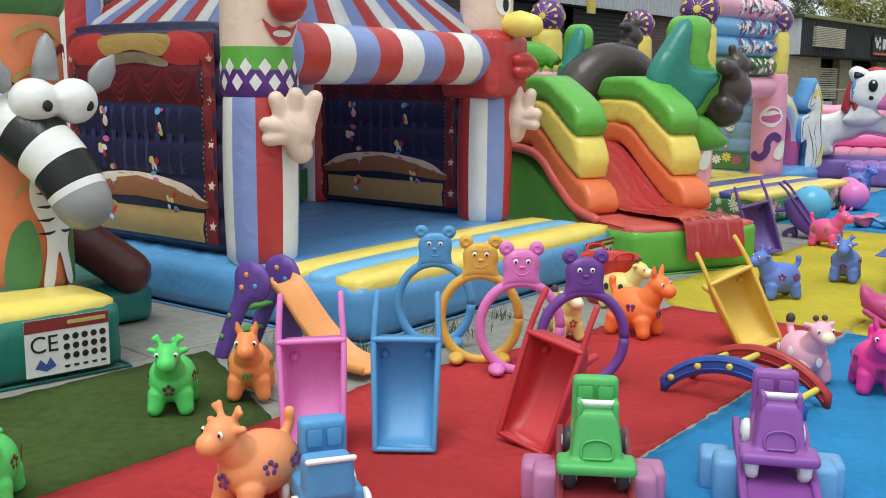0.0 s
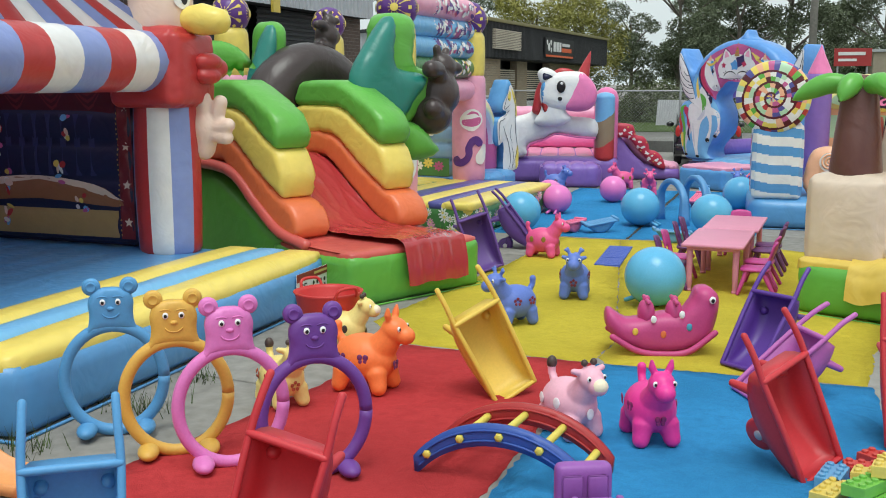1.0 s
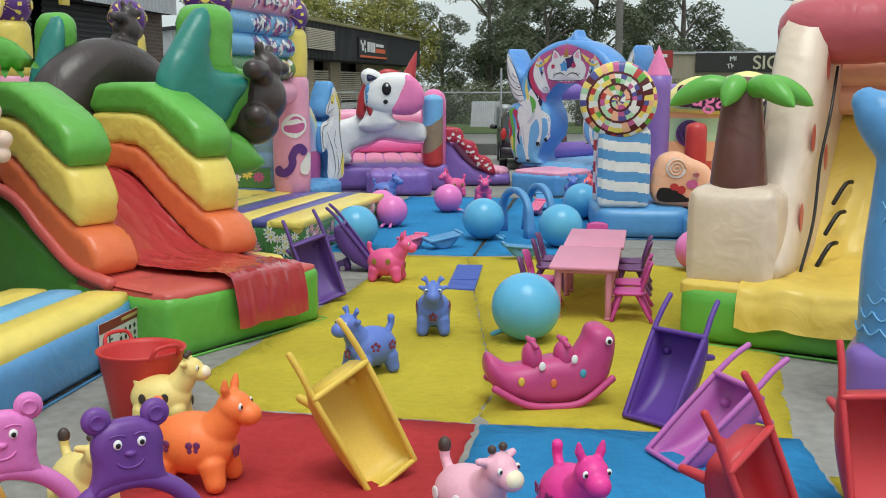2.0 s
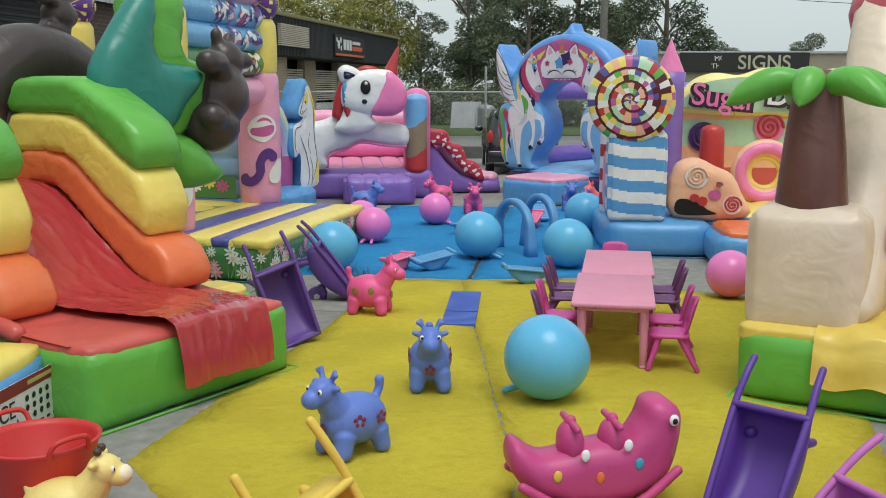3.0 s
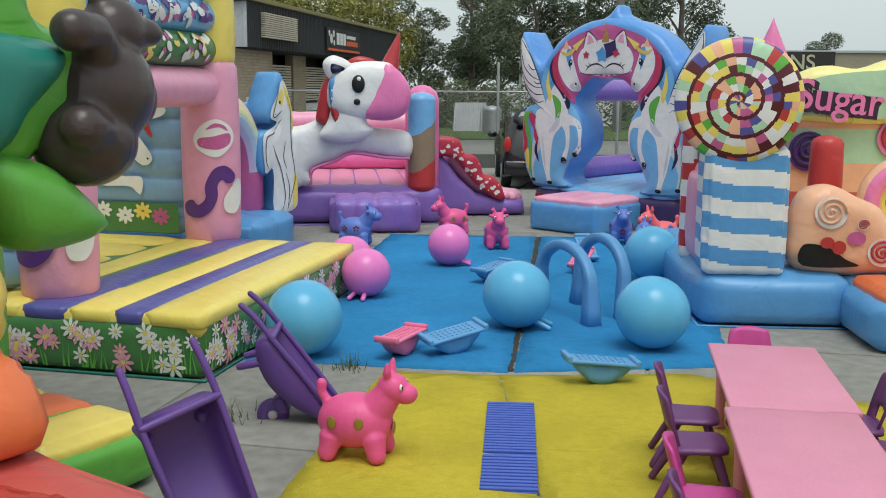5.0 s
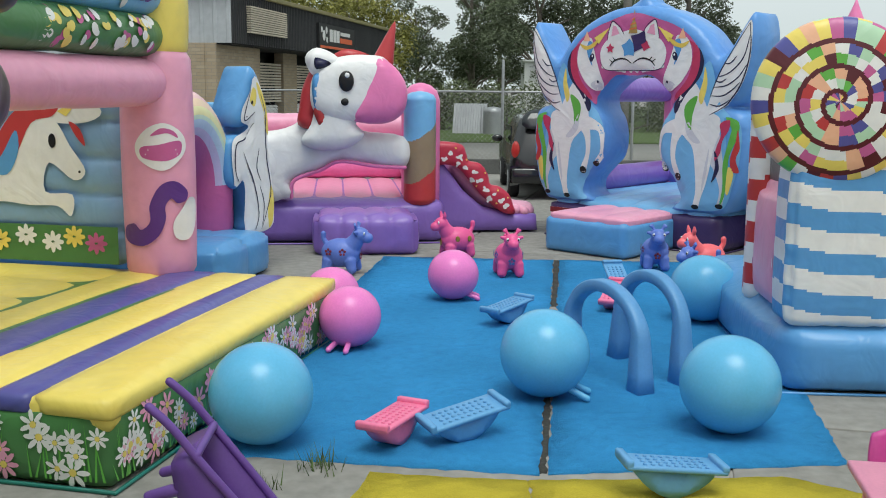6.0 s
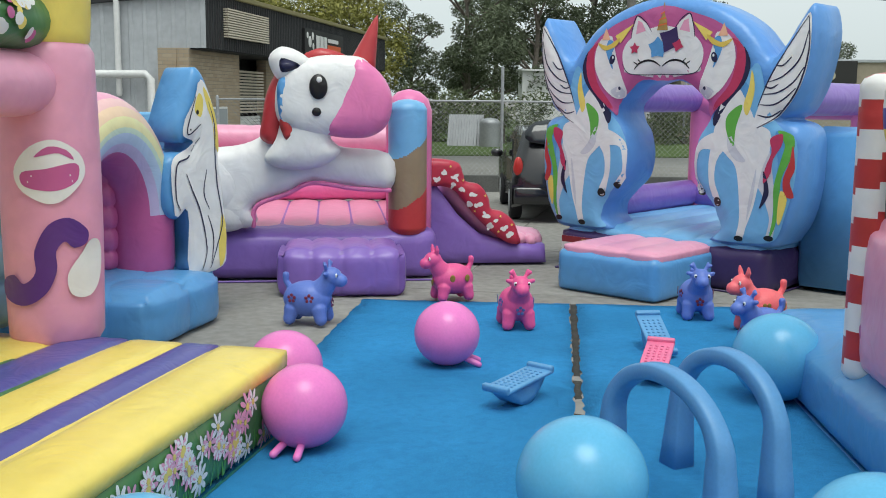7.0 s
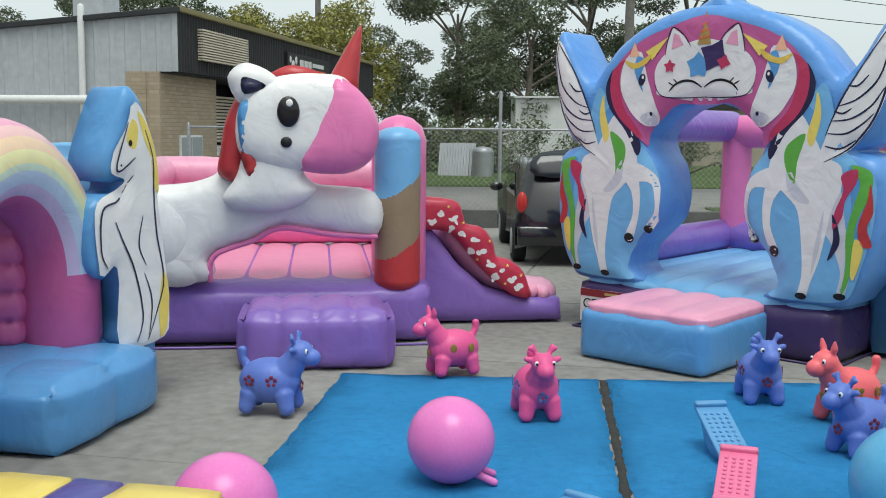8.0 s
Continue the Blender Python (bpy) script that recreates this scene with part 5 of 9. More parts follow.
loop = [(CX + x, z) for x, z in outer + inner] + [(CX - x, z) for x, z in inner[::-1][1:]] + [(CX - x, z) for x, z in outer[::-1][:-1]]
fo = sp2(*loop)
bm = bmesh.new()
fs = cushion(bm, fo, 0.085, 0.5, 0.15, 0.06)
front = part("front_arch", bm, V_ARCH, wing, "blue arched front with wings at both sides", True, pose(0, 0.3, 0))


def both(shapes):
    half = [[(max(-0.02, x - 0.1), z) for x, z in q] for q in shapes]
    return [[(CX + x, z) for x, z in q] for q in half] + [[(CX - x, z) for x, z in q][::-1] for q in half]


def art(name, shapes, mat, lift, mirror=True):
    for row in both(shapes) if mirror else [[(CX + x, z) for x, z in q] for q in shapes]:
        print_on(name, [row], lambda x, z: fs(x, z) - 0.01, mat, front, lift, 0.05)


V_CRIMSON = vinyl("crimson", 196, 50, 92)
V_SHADE = vinyl("shade_white", 206, 206, 214)
art("pale_print", [sp2((0.76, 0.55), (0.84, 0.66), (0.72, 0.93), (0.54, 1.15), (0.53, 1.49), (0.66, 1.73), (0.86, 1.92), (1.08, 2.24), (1.2, 2.3), (1.33, 1.84), (1.47, 1.68), (1.61, 1.56), (1.61, 1.18), (1.54, 0.86), (1.46, 0.62), (1.33, 0.55), (1.0, 0.53))], V_SKY, 0.002)
art("pink_print", [sp2((0.0, 2.9), (0.5, 2.83), (0.83, 2.68), (1.03, 2.45), (1.06, 2.22), (0.93, 1.99), (0.73, 1.85), (0.66, 1.79), (0.63, 1.93), (0.5, 2.06), (0.34, 2.17), (0.0, 2.22))], V_MAGENTA, 0.004)
art("wing_print", [sp2((1.14, 1.66), (1.2, 1.88), (1.28, 2.1), (1.42, 2.38), (1.55, 2.62), (1.67, 2.79), (1.69, 2.52), (1.66, 2.27), (1.6, 2.08), (1.51, 1.92), (1.39, 1.79), (1.24, 1.7))], V_WHITE, 0.006)
art("feather_line", [stroke(q, 0.008) for q in (((1.2, 1.9), (1.3, 2.16), (1.46, 2.46), (1.66, 2.76)), ((1.3, 2.14), (1.45, 2.2), (1.6, 2.36), (1.67, 2.62)), ((1.24, 2.02), (1.4, 2.04), (1.55, 2.14), (1.64, 2.28)), ((1.22, 1.92), (1.36, 1.92), (1.48, 1.99), (1.57, 2.08)), ((1.2, 1.82), (1.32, 1.8), (1.44, 1.87)), ((1.66, 2.76), (1.68, 2.52), (1.65, 2.28), (1.58, 2.06), (1.48, 1.9), (1.36, 1.78), (1.2, 1.69)), ((1.36, 2.3), (1.44, 2.3), (1.52, 2.38)), ((1.26, 2.1), (1.33, 2.08), (1.4, 2.12)))], V_NAVY, 0.012)
art("blue_streak_print", [sp2((1.02, 2.15), (1.13, 2.01), (1.02, 1.8), (0.9, 1.5), (0.84, 1.62), (0.9, 1.85))], V_BLUE, 0.006)
art("body_print", [sp2((0.86, 2.06), (0.99, 2.08), (1.12, 1.88), (1.2, 1.74), (1.34, 1.66), (1.35, 1.48), (1.28, 1.29), (1.21, 0.92), (1.14, 0.7), (1.1, 0.57), (1.03, 0.57), (1.06, 0.74), (1.05, 0.96), (1.0, 1.28), (0.88, 1.42), (0.74, 1.58), (0.78, 1.83))], V_WHITE, 0.008)
art("leg_print", [sp2((0.88, 1.46), (0.62, 1.46), (0.56, 1.35), (0.56, 1.18), (0.64, 1.05), (0.6, 1.0), (0.54, 1.1), (0.51, 1.37), (0.56, 1.53), (0.73, 1.63), (0.9, 1.64)), sp2((0.9, 1.53), (0.79, 1.36), (0.77, 1.15), (0.84, 0.96), (0.79, 0.9), (0.71, 1.12), (0.7, 1.38), (0.76, 1.58))], V_WHITE, 0.010)
art("shaded_leg_print", [sp2((1.33, 1.52), (1.38, 1.3), (1.43, 0.99), (1.45, 0.78), (1.41, 0.6), (1.35, 0.6), (1.38, 0.8), (1.3, 1.02), (1.23, 1.15), (1.24, 1.43))], V_SHADE, 0.006)
art("shade_print", [sp2((0.9, 1.66), (1.0, 1.48), (1.1, 1.36), (1.0, 1.36), (0.9, 1.48)), sp2((1.22, 1.3), (1.2, 1.0), (1.14, 0.76), (1.16, 1.0))], V_SHADE, 0.012)
art("green_streak_print", [sp2((0.87, 1.78), (0.94, 1.87), (1.04, 1.91), (0.98, 1.69), (0.96, 1.5), (0.88, 1.64))], V_GREEN, 0.012)
art("yellow_streak_print", [sp2((1.12, 2.26), (1.16, 2.06), (1.1, 1.82), (1.05, 1.9), (1.1, 2.1))], V_YELLOW, 0.012)
art("navy_mane_print", [sp2((1.01, 2.49), (1.1, 2.33), (1.05, 2.13), (0.87, 1.92), (0.75, 1.7), (0.72, 1.81), (0.85, 1.99), (0.98, 2.2))], V_NAVY, 0.010)
art("crimson_mane_print", [sp2((0.89, 2.58), (1.03, 2.47), (1.04, 2.24), (0.94, 2.04), (0.72, 1.86), (0.74, 1.94), (0.88, 2.11), (0.94, 2.29), (0.95, 2.47))], V_CRIMSON, 0.014)
art("face_print", [sp2((-0.02, 2.7), (0.26, 2.7), (0.48, 2.61), (0.58, 2.47), (0.56, 2.31), (0.5, 2.24), (-0.02, 2.22))], V_WHITE, 0.012)
art("ear_print", [[(0.23, 2.66), (0.3, 2.76), (0.41, 2.84), (0.46, 2.72), (0.48, 2.58)]], V_WHITE, 0.016)
art("ear_line", [stroke(((0.23, 2.67), (0.3, 2.77), (0.41, 2.84), (0.46, 2.72), (0.48, 2.6)), 0.006), stroke(((0.0, 2.23), (0.3, 2.22), (0.5, 2.24), (0.58, 2.34)), 0.005)], V_NAVY, 0.024)
art("ear_hollow_print", [[(0.3, 2.68), (0.35, 2.77), (0.4, 2.79), (0.42, 2.65)]], V_PINK, 0.020)
art("brow_print", [stroke(((0.11, 2.31), (0.19, 2.36), (0.28, 2.37), (0.37, 2.34), (0.43, 2.28)), 0.011), stroke(((0.39, 2.33), (0.44, 2.36)), 0.006), stroke(((0.35, 2.35), (0.39, 2.39)), 0.006)], V_BLACK, 0.020)
art("head_print", [sp2((0.73, 2.64), (0.86, 2.61), (0.93, 2.47), (0.93, 2.29), (0.83, 2.11), (0.74, 2.02), (0.66, 1.97), (0.58, 1.98), (0.54, 2.05), (0.55, 2.12), (0.6, 2.25), (0.65, 2.39), (0.69, 2.53))], V_WHITE, 0.018)
art("muzzle_print", [sp2((0.72, 2.05), (0.65, 1.98), (0.58, 1.99), (0.56, 2.05), (0.62, 2.1))], V_SHADE, 0.022)
art("eye_print", [oval(0.71, 2.39, 0.035, 0.055, 12, 0.3), oval(0.61, 2.08, 0.016, 0.02, 8)], V_NAVY, 0.026)
art("glint_print", [oval(0.7, 2.41, 0.012, 0.016, 8)], V_WHITE, 0.030)
art("forehorn_print", [[(0.45, 2.76), (0.68, 2.64), (0.61, 2.56)]], V_YELLOW, 0.022)
art("peach_ear_print", [[(0.74, 2.6), (0.8, 2.73), (0.85, 2.6)]], V_PEACH, 0.024)
art("forelock_print", [sp2((0.68, 2.55), (0.76, 2.6), (0.79, 2.47), (0.7, 2.28), (0.72, 2.43))], V_BLUE, 0.024)
art("crown_print", [sp2((0.62, 2.62), (0.77, 2.54), (0.9, 2.57), (0.81, 2.49), (0.67, 2.53))], V_LEMON, 0.028)
art("patch_print", [star(-0.05, 2.5, 0.12, 5, 0.68)], V_BLUE, 0.024, False)
art("patch_print", [star(0.1, 2.58, 0.15, 4, 0.62, 0.5)], V_DPURPLE, 0.026, False)
art("patch_print", [star(0.19, 2.52, 0.07, 4, 0.6, 0.3), star(-0.33, 2.5, 0.065, 5, 0.55)], V_CRIMSON, 0.030, False)
art("horn_print", [[(-0.065, 2.68), (0.065, 2.68), (0.0, 2.98)]], V_GOLD, 0.026, False)
art("horn_band_print", [[(-0.055 + 0.014 * i, 2.72 + 0.06 * i), (0.05 - 0.014 * i, 2.74 + 0.06 * i), (0.05 - 0.014 * i, 2.755 + 0.06 * i), (-0.055 + 0.014 * i, 2.735 + 0.06 * i)] for i in range(3)], V_ORANGE, 0.030, False)
art("blue_tail_print", [sp2((1.4, 1.66), (1.56, 1.6), (1.58, 1.3), (1.5, 1.0), (1.42, 0.7), (1.42, 1.0), (1.44, 1.35))], V_BLUE, 0.010)
art("green_tail_print", [sp2((1.42, 1.67), (1.58, 1.62), (1.58, 1.44), (1.49, 1.22), (1.47, 0.99), (1.45, 0.75), (1.39, 0.62), (1.42, 0.85), (1.41, 1.12), (1.47, 1.39), (1.5, 1.54))], V_GREEN, 0.014)
art("crimson_tail_print", [sp2((1.35, 1.59), (1.47, 1.64), (1.47, 1.53), (1.39, 1.39), (1.37, 1.25), (1.3, 1.15), (1.31, 1.29), (1.37, 1.46))], V_CRIMSON, 0.016)
art("navy_tail_print", [sp2((1.29, 1.27), (1.34, 1.18), (1.36, 1.03), (1.27, 0.89), (1.31, 1.07))], V_NAVY, 0.016)
art("red_tail_print", [sp2((1.58, 1.53), (1.61, 1.31), (1.57, 1.18), (1.61, 1.03), (1.53, 1.04), (1.5, 1.19), (1.56, 1.38))], V_RED, 0.018)
art("yellow_tail_print", [sp2((1.48, 1.08), (1.55, 1.0), (1.49, 0.76), (1.46, 0.81))], V_YELLOW, 0.018)
art("hoof_print", [oval(0.62, 1.02, 0.045, 0.04, 10), oval(0.81, 0.93, 0.045, 0.05, 10), oval(1.06, 0.575, 0.05, 0.03, 10), oval(1.38, 0.605, 0.05, 0.03, 10)], V_BLACK, 0.016)
# crown lobe with a horn, side walls, beams and rear
part("crown_lobe", cushion_bm(sp2((-0.3, 2.85), (-0.22, 3.0), (-0.06, 3.1), (0.06, 3.22), (0.14, 3.08), (0.3, 3.0), (0.36, 2.85)), 0.1, 0.26, 0.14, 0.07), V_ARCH, wing, "", True, pose(CX, 0.3, 0))
for x in (0.1, 2.48):
    part("flank", cushion_bm([(0.5, 0.5), (0.5, 0.88), (3.1, 0.88), (3.1, 0.5)], 0.1, 0.1, 0.16, 0.12), V_PURPLE, wing, "", True, pose(x, 0, 0, 0, 0, 90))
    tube_part("rear_pillar", wing, V_HOT, line((x + (0.1 if x < 1 else -0.1), 3.05, 0.5), (x + (0.1 if x < 1 else -0.1), 3.05, 1.95), 5), 0.17)
    tube_part("roof_beam", wing, V_PURPLE, line((x, 0.6, 1.98), (x, 3.05, 1.98), 6), 0.18)
tube_part("roof_beam", wing, V_HOT, line((0.2, 3.05, 1.92), (2.4, 3.05, 1.92), 8), 0.19)
tube_part("floor_beam", wing, V_PURPLE, line((0.2, 3.05, 0.68), (2.4, 3.05, 0.68), 8), 0.2)
col2 = column(wing, 1.86, 2.4, 0.52, 1.3, 0.2, [vinyl("pale_aqua", 168, 204, 214)], 0, "inner_pillar")
print_on("rainbow_print", [stroke([(-0.14, 0.68), (-0.07, 0.8), (0.07, 0.8), (0.14, 0.68)], 0.03)], on_post(0.215), V_PEACH, col2, 0.01, 0.05, pose(1.86, 2.4, 0, 0, 0, 0))
print_on("cloud_print", [oval(-0.06, 1.15, 0.06, 0.08, 12), oval(0.08, 1.05, 0.05, 0.05, 12)], on_post(0.215), V_MINT, col2, 0.01, 0.05, pose(1.86, 2.4, 0, 0, 0, 0))
part("side_slide", cushion_bm([(0.3, 0.05), (0.3, 1.6), (0.7, 1.7), (1.6, 0.9), (2.4, 0.4), (2.6, 0.05)], 0.08, 0.9, 0.15, 0.14), V_BLUE, wing, "blue slide at the side", True, pose(3.15, 0.35, 0, 0, 0, 90))
notice(wing, pose(0.42, -0.05, 0.08), 0.55, 0.32)
st = thing("bouncy_castle_step", 11.09, 20.24, -73, "blue inflated step with pink padded top before the castle", "inflatable")
part("body", puff(bmesh.new(), 0, 1.18, 0, 1.17, 0, 0.42, 0.03, 0.05), V_BLUE, st)
box_part("pad", st, V_PINK, 0.02, 1.16, 0.03, 1.15, 0.36, 0.485, 0.02, 0.05, (3, 0, 0))

# ---- sweets castle ----
sweet = inflatable("sweets_bouncy_castle", 8.92, 14.49, -34, "sweets bouncy castle with lollipop disc, striped pillar and blue base")
box_part("base", sweet, V_BLUE, 0, 1.25, 0, 2.95, 0, 0.45, 0.07, 0.12)
box_part("base", sweet, V_BLUE, 1.2, 4.6, 0.1, 3.3, 0, 0.45, 0.05, 0.12)
box_part("step", sweet, V_BLUE, 1.2, 4.2, -0.85, 0.12, 0, 0.4, 0.05, 0.12)
for k in range(5):
    box_part("step_pad", sweet, (V_ORANGE, V_YELLOW, V_YELLOW, V_YELLOW, V_ORANGE)[k], 1.28 + 0.56 * k, 1.82 + 0.56 * k, -0.8, 0.1, 0.3, 0.46, 0.03, 0.07)
box_part("bouncing_floor", sweet, V_YELLOW, 0.9, 4.4, 0.35, 2.9, 0.3, 0.52, 0.03, 0.07, (6, 0, 0))
bm = bmesh.new()
puff(bm, 0.0, 0.68, 0.02, 0.4, 0.45, 1.55, 0.03, 0.05, (0, 0, 0), 72)
for f in bm.faces:
    c = f.calc_center_median()
    f.material_index = int((c.z - 0.452 + 0.14 * c.x + 0.015 * math.sin(c.x * 8)) / 0.1375 + (1 if c.y > 0.08 and c.x < 0.06 else 0)) % 2
part("striped_pillar", bm, [V_WHITE, V_BLUE], sweet, "pillar with pale blue and white stripes")
DISC = pose(0.24, 0.06, 1.93, 0, 0, -6)
bm = bmesh.new()
prof = [(0.0, -0.13), (0.2, -0.125), (0.38, -0.105), (0.48, -0.06), (0.52, 0.0), (0.48, 0.06), (0.38, 0.105), (0.2, 0.125), (0.0, 0.13)]
SW = [V_RED, V_YELLOW, V_GREEN, V_WHITE, V_MAGENTA, V_MINT, V_MAROON, V_PEACH, V_INDIGO, V_WHITE]
rings, seg = [], 180
for r in np.linspace(0, 0.53, 66):
    rings.append([bm.verts.new((r * math.cos(2 * math.pi * s / seg), -0.13 * math.sqrt(max(0, 1 - (r / 0.53) ** 2)) ** 0.7, r * math.sin(2 * math.pi * s / seg))) for s in range(seg)])
rnd = random.Random(3)
pick = [[rnd.randrange(10) for _ in range(seg)] for _ in range(9)]
for i, (a, b) in enumerate(zip(rings, rings[1:])):
    for s in range(seg):
        f = bm.faces.new((a[s], a[(s + 1) % seg], b[(s + 1) % seg], b[s]))
        along = i / 66 * 3.4 - s / seg
        lap, across = int(math.floor(along)), along % 1.0
        wedge = int((s + (8 if lap < 1 else 0)) / (12 if lap < 1 else (7 if lap < 2 else 5)))
        f.material_index = 6 if across < 0.2 and i < 58 else (pick[lap][wedge] if across < 0.6 or lap > 1 else pick[lap + 4][wedge])
bmesh.ops.remove_doubles(bm, verts=bm.verts, dist=1e-4)
back_half = bmesh.ops.duplicate(bm, geom=bm.verts[:] + bm.edges[:] + bm.faces[:])["geom"]
for v in back_half:
    if isinstance(v, bmesh.types.BMVert):
        v.co.y = -v.co.y
bmesh.ops.remove_doubles(bm, verts=bm.verts, dist=1e-3)
part("lollipop", bm, SW, sweet, "round lollipop with a many-coloured swirl", True, DISC)
# board printed with sweets
board = part("cake_board", cushion_bm(smooth_path([(0.8, 0.5), (0.8, 1.08), (1.05, 1.22), (1.3, 1.12), (1.5, 1.02), (1.62, 0.8), (1.7, 0.5)], 4, True), 0.1, 0.16, 0.16, 0.07), V_PEACH, sweet, "peach cushion printed with sweets and chocolate", True, pose(0, 0.25, 0))
bs = lambda x, z: -0.19 + 0 * np.asarray(x)
print_on("chocolate_print", [smooth_path([(0.84, 0.54), (0.84, 0.72), (1.05, 0.7), (1.2, 0.6), (1.3, 0.54)], 4, True)], bs, V_BLACK, board)
print_on("cherry_print", [oval(1.04, 0.74, 0.06, 0.05, 12), oval(1.14, 0.7, 0.06, 0.06, 12)], bs, V_RED, board, 0.01)


def swirl(x, z, r, surf, parent, m1, m2, lift=0.006):
    print_on("swirl_print", [oval(x, z, r, r, 24)], surf, m1, parent, lift, 0.08)
    pts = [(x + r * (0.9 - 0.85 * k / 40) * math.cos(k * 0.4), 0, z + r * (0.9 - 0.85 * k / 40) * math.sin(k * 0.4)) for k in range(41)]
    y = float(np.asarray(surf(np.array([x]), np.array([z])))[0]) - lift - 0.004
    part("swirl_line", tube(bmesh.new(), [(a, y, c) for a, _, c in pts], [0.11 * r] * 41, 6), m2, parent)


swirl(1.06, 1.0, 0.14, bs, board, V_WHITE, V_PEACH)
swirl(1.5, 0.66, 0.12, bs, board, V_WHITE, V_RED)
swirl(1.33, 0.9, 0.05, bs, board, V_WHITE, V_RED)
print_on("candy_print", [oval(1.28, 0.78, 0.08, 0.06, 14)], bs, V_MAGENTA, board, 0.01)
# back wall
BW = 2.9
wall = part("back_wall", puff(bmesh.new(), 1.0, 4.6, BW, BW + 0.35, 0.5, 1.95, 0.05, 0.1, (0, 0, 4), 26), V_PEACH, sweet, "quilted peach and mint back wall with sweets")
for z0, z1, m in ((0.55, 0.9, V_CORAL), (0.9, 1.22, V_PEACH), (1.22, 1.6, V_MINT), (1.6, 1.95, V_PEACH)):
    print_on("band_print", [rect(1.04, 4.56, z0, z1)], lambda x, z: BW - 0.055 + 0 * np.asarray(x), m, wall, 0.0, 0.3)
crest = part("name_crest", cushion_bm(smooth_path([(1.3, 1.7), (1.35, 2.1), (1.7, 2.28), (2.1, 2.25), (2.5, 2.36), (3.0, 2.25), (3.5, 2.35), (4.1, 2.2), (4.3, 1.7)], 4, True), 0.1, 0.18, 0.16, 0.1), vinyl("cream_yellow", 238, 226, 140), sweet, "yellow crest lettered Sugar Drop", True, pose(0, BW, 0))
print_on("mint_print", [smooth_path([(1.42, 1.75), (1.45, 2.05), (1.75, 2.18), (2.5, 2.24), (3.5, 2.22), (4.1, 2.1), (4.15, 1.75)], 4, True)], lambda x, z: -0.195 + 0 * np.asarray(x), V_MINT, crest, 0.0, 0.2)
dark = vinyl("letter_plum", 60, 34, 60)
for dx, body, mat, size in ((1.36, "Sugar", V_HOT, 0.44), (2.42, "Drop", V_WHITE, 0.46)):
    for off, ox, m, b in ((0.0, 0.04, dark, 0.02), (-0.004, -0.03, dark, 0.02), (-0.016, 0.0, mat, 0.004)):
        lettering(crest, body, size, m, pose(dx + ox, -0.29 + off, 1.84 - abs(ox) * 0.6, 90, 0, 0) @ Matrix(((1, 0.22, 0, 0), (0, 1, 0, 0), (0, 0, 1, 0), (0, 0, 0, 1))), 0.004, "lettering", b)
swirl(1.6, 1.35, 0.22, lambda x, z: BW - 0.09 + 0 * np.asarray(x), wall, V_VIOLET, V_DPURPLE)
swirl(2.55, 1.5, 0.22, lambda x, z: BW - 0.09 + 0 * np.asarray(x), wall, V_HOT, V_RED)
print_on("chocolate_print", [smooth_path([(3.1, 0.6), (3.15, 0.78), (3.4, 0.82), (3.7, 0.75), (3.7, 0.6)], 4, True)], lambda x, z: BW - 0.09 + 0 * np.asarray(x), V_BLACK, wall)
print_on("ice_print", [oval(3.5, 1.25, 0.25, 0.16, 16), oval(3.5, 1.5, 0.2, 0.16, 16)], lambda x, z: BW - 0.09 + 0 * np.asarray(x), V_PINK, wall)
column(sweet, 1.62, 2.2, 0.5, 1.5, 0.17, [V_RED], 0, "red_pillar", 22)
ring = [(2.25 + 0.34 * math.cos(a), 1.7, 0.92 + 0.34 * math.sin(a)) for a in [2 * math.pi * k / 40 for k in range(41)]]
donut = tube_part("ring_tunnel", sweet, V_PEACH, ring, 0.12, "pink ring like a doughnut", 20, False)
part("icing", tube(bmesh.new(), [(x, y - 0.06, z) for x, y, z in ring], 0.085, 14, False), V_HOT, donut)
part("inner_ring", tube(bmesh.new(), [(2.25 + 0.22 * math.cos(a), 1.72, 0.92 + 0.22 * math.sin(a)) for a in [2 * math.pi * k / 40 for k in range(41)]], 0.05, 12, False), V_YELLOW, donut)
part("cone_top", lathe(bmesh.new(), [(0.2, 0), (0.19, 0.05), (0.02, 0.45), (0.004, 0.5)], 22), V_HOT, sweet, "pink cone", True, pose(1.0, 2.2, 2.25))
part("cone_base", lathe(bmesh.new(), [(0.17, 0.4), (0.2, 1.0), (0.2, 2.1), (0.22, 2.28)], 22), V_PURPLE, sweet, "", True, pose(1.0, 2.2, 0))
# red and white candy pole, window sheet and printed flank facing the lawn
bm = bmesh.new()
tube(bm, line((0.1, 1.2, 0.45), (0.1, 1.2, 2.05), 40), [0.13] * 41, 22, "flat", 1.0, lambda r, s: ((r + s // 4) // 4) % 2)
part("candy_pole", bm, [V_RED, V_WHITE], sweet, "red and white striped pole")
fl = part("flank_board", puff(bmesh.new(), 0.05, 0.25, 0.4, 1.15, 0.45, 1.3, 0.06, 0.08), V_PINK, sweet, "pink printed side cushion")
print_on("sweet_print", [oval(-0.6, 0.8, 0.12, 0.08, 14), oval(-0.9, 1.05, 0.1, 0.12, 14), oval(-0.75, 0.62, 0.16, 0.05, 14)], lambda x, z: 0.02 + 0 * np.asarray(x), V_WHITE, fl, 0.03, 0.1, pose(0, 0, 0, 0, 0, -90))
print_on("sweet_print", [oval(-0.65, 1.0, 0.06, 0.06, 14), oval(-0.98, 0.72, 0.08, 0.05, 14)], lambda x, z: 0.015 + 0 * np.asarray(x), V_MAGENTA, fl, 0.03, 0.1, pose(0, 0, 0, 0, 0, -90))
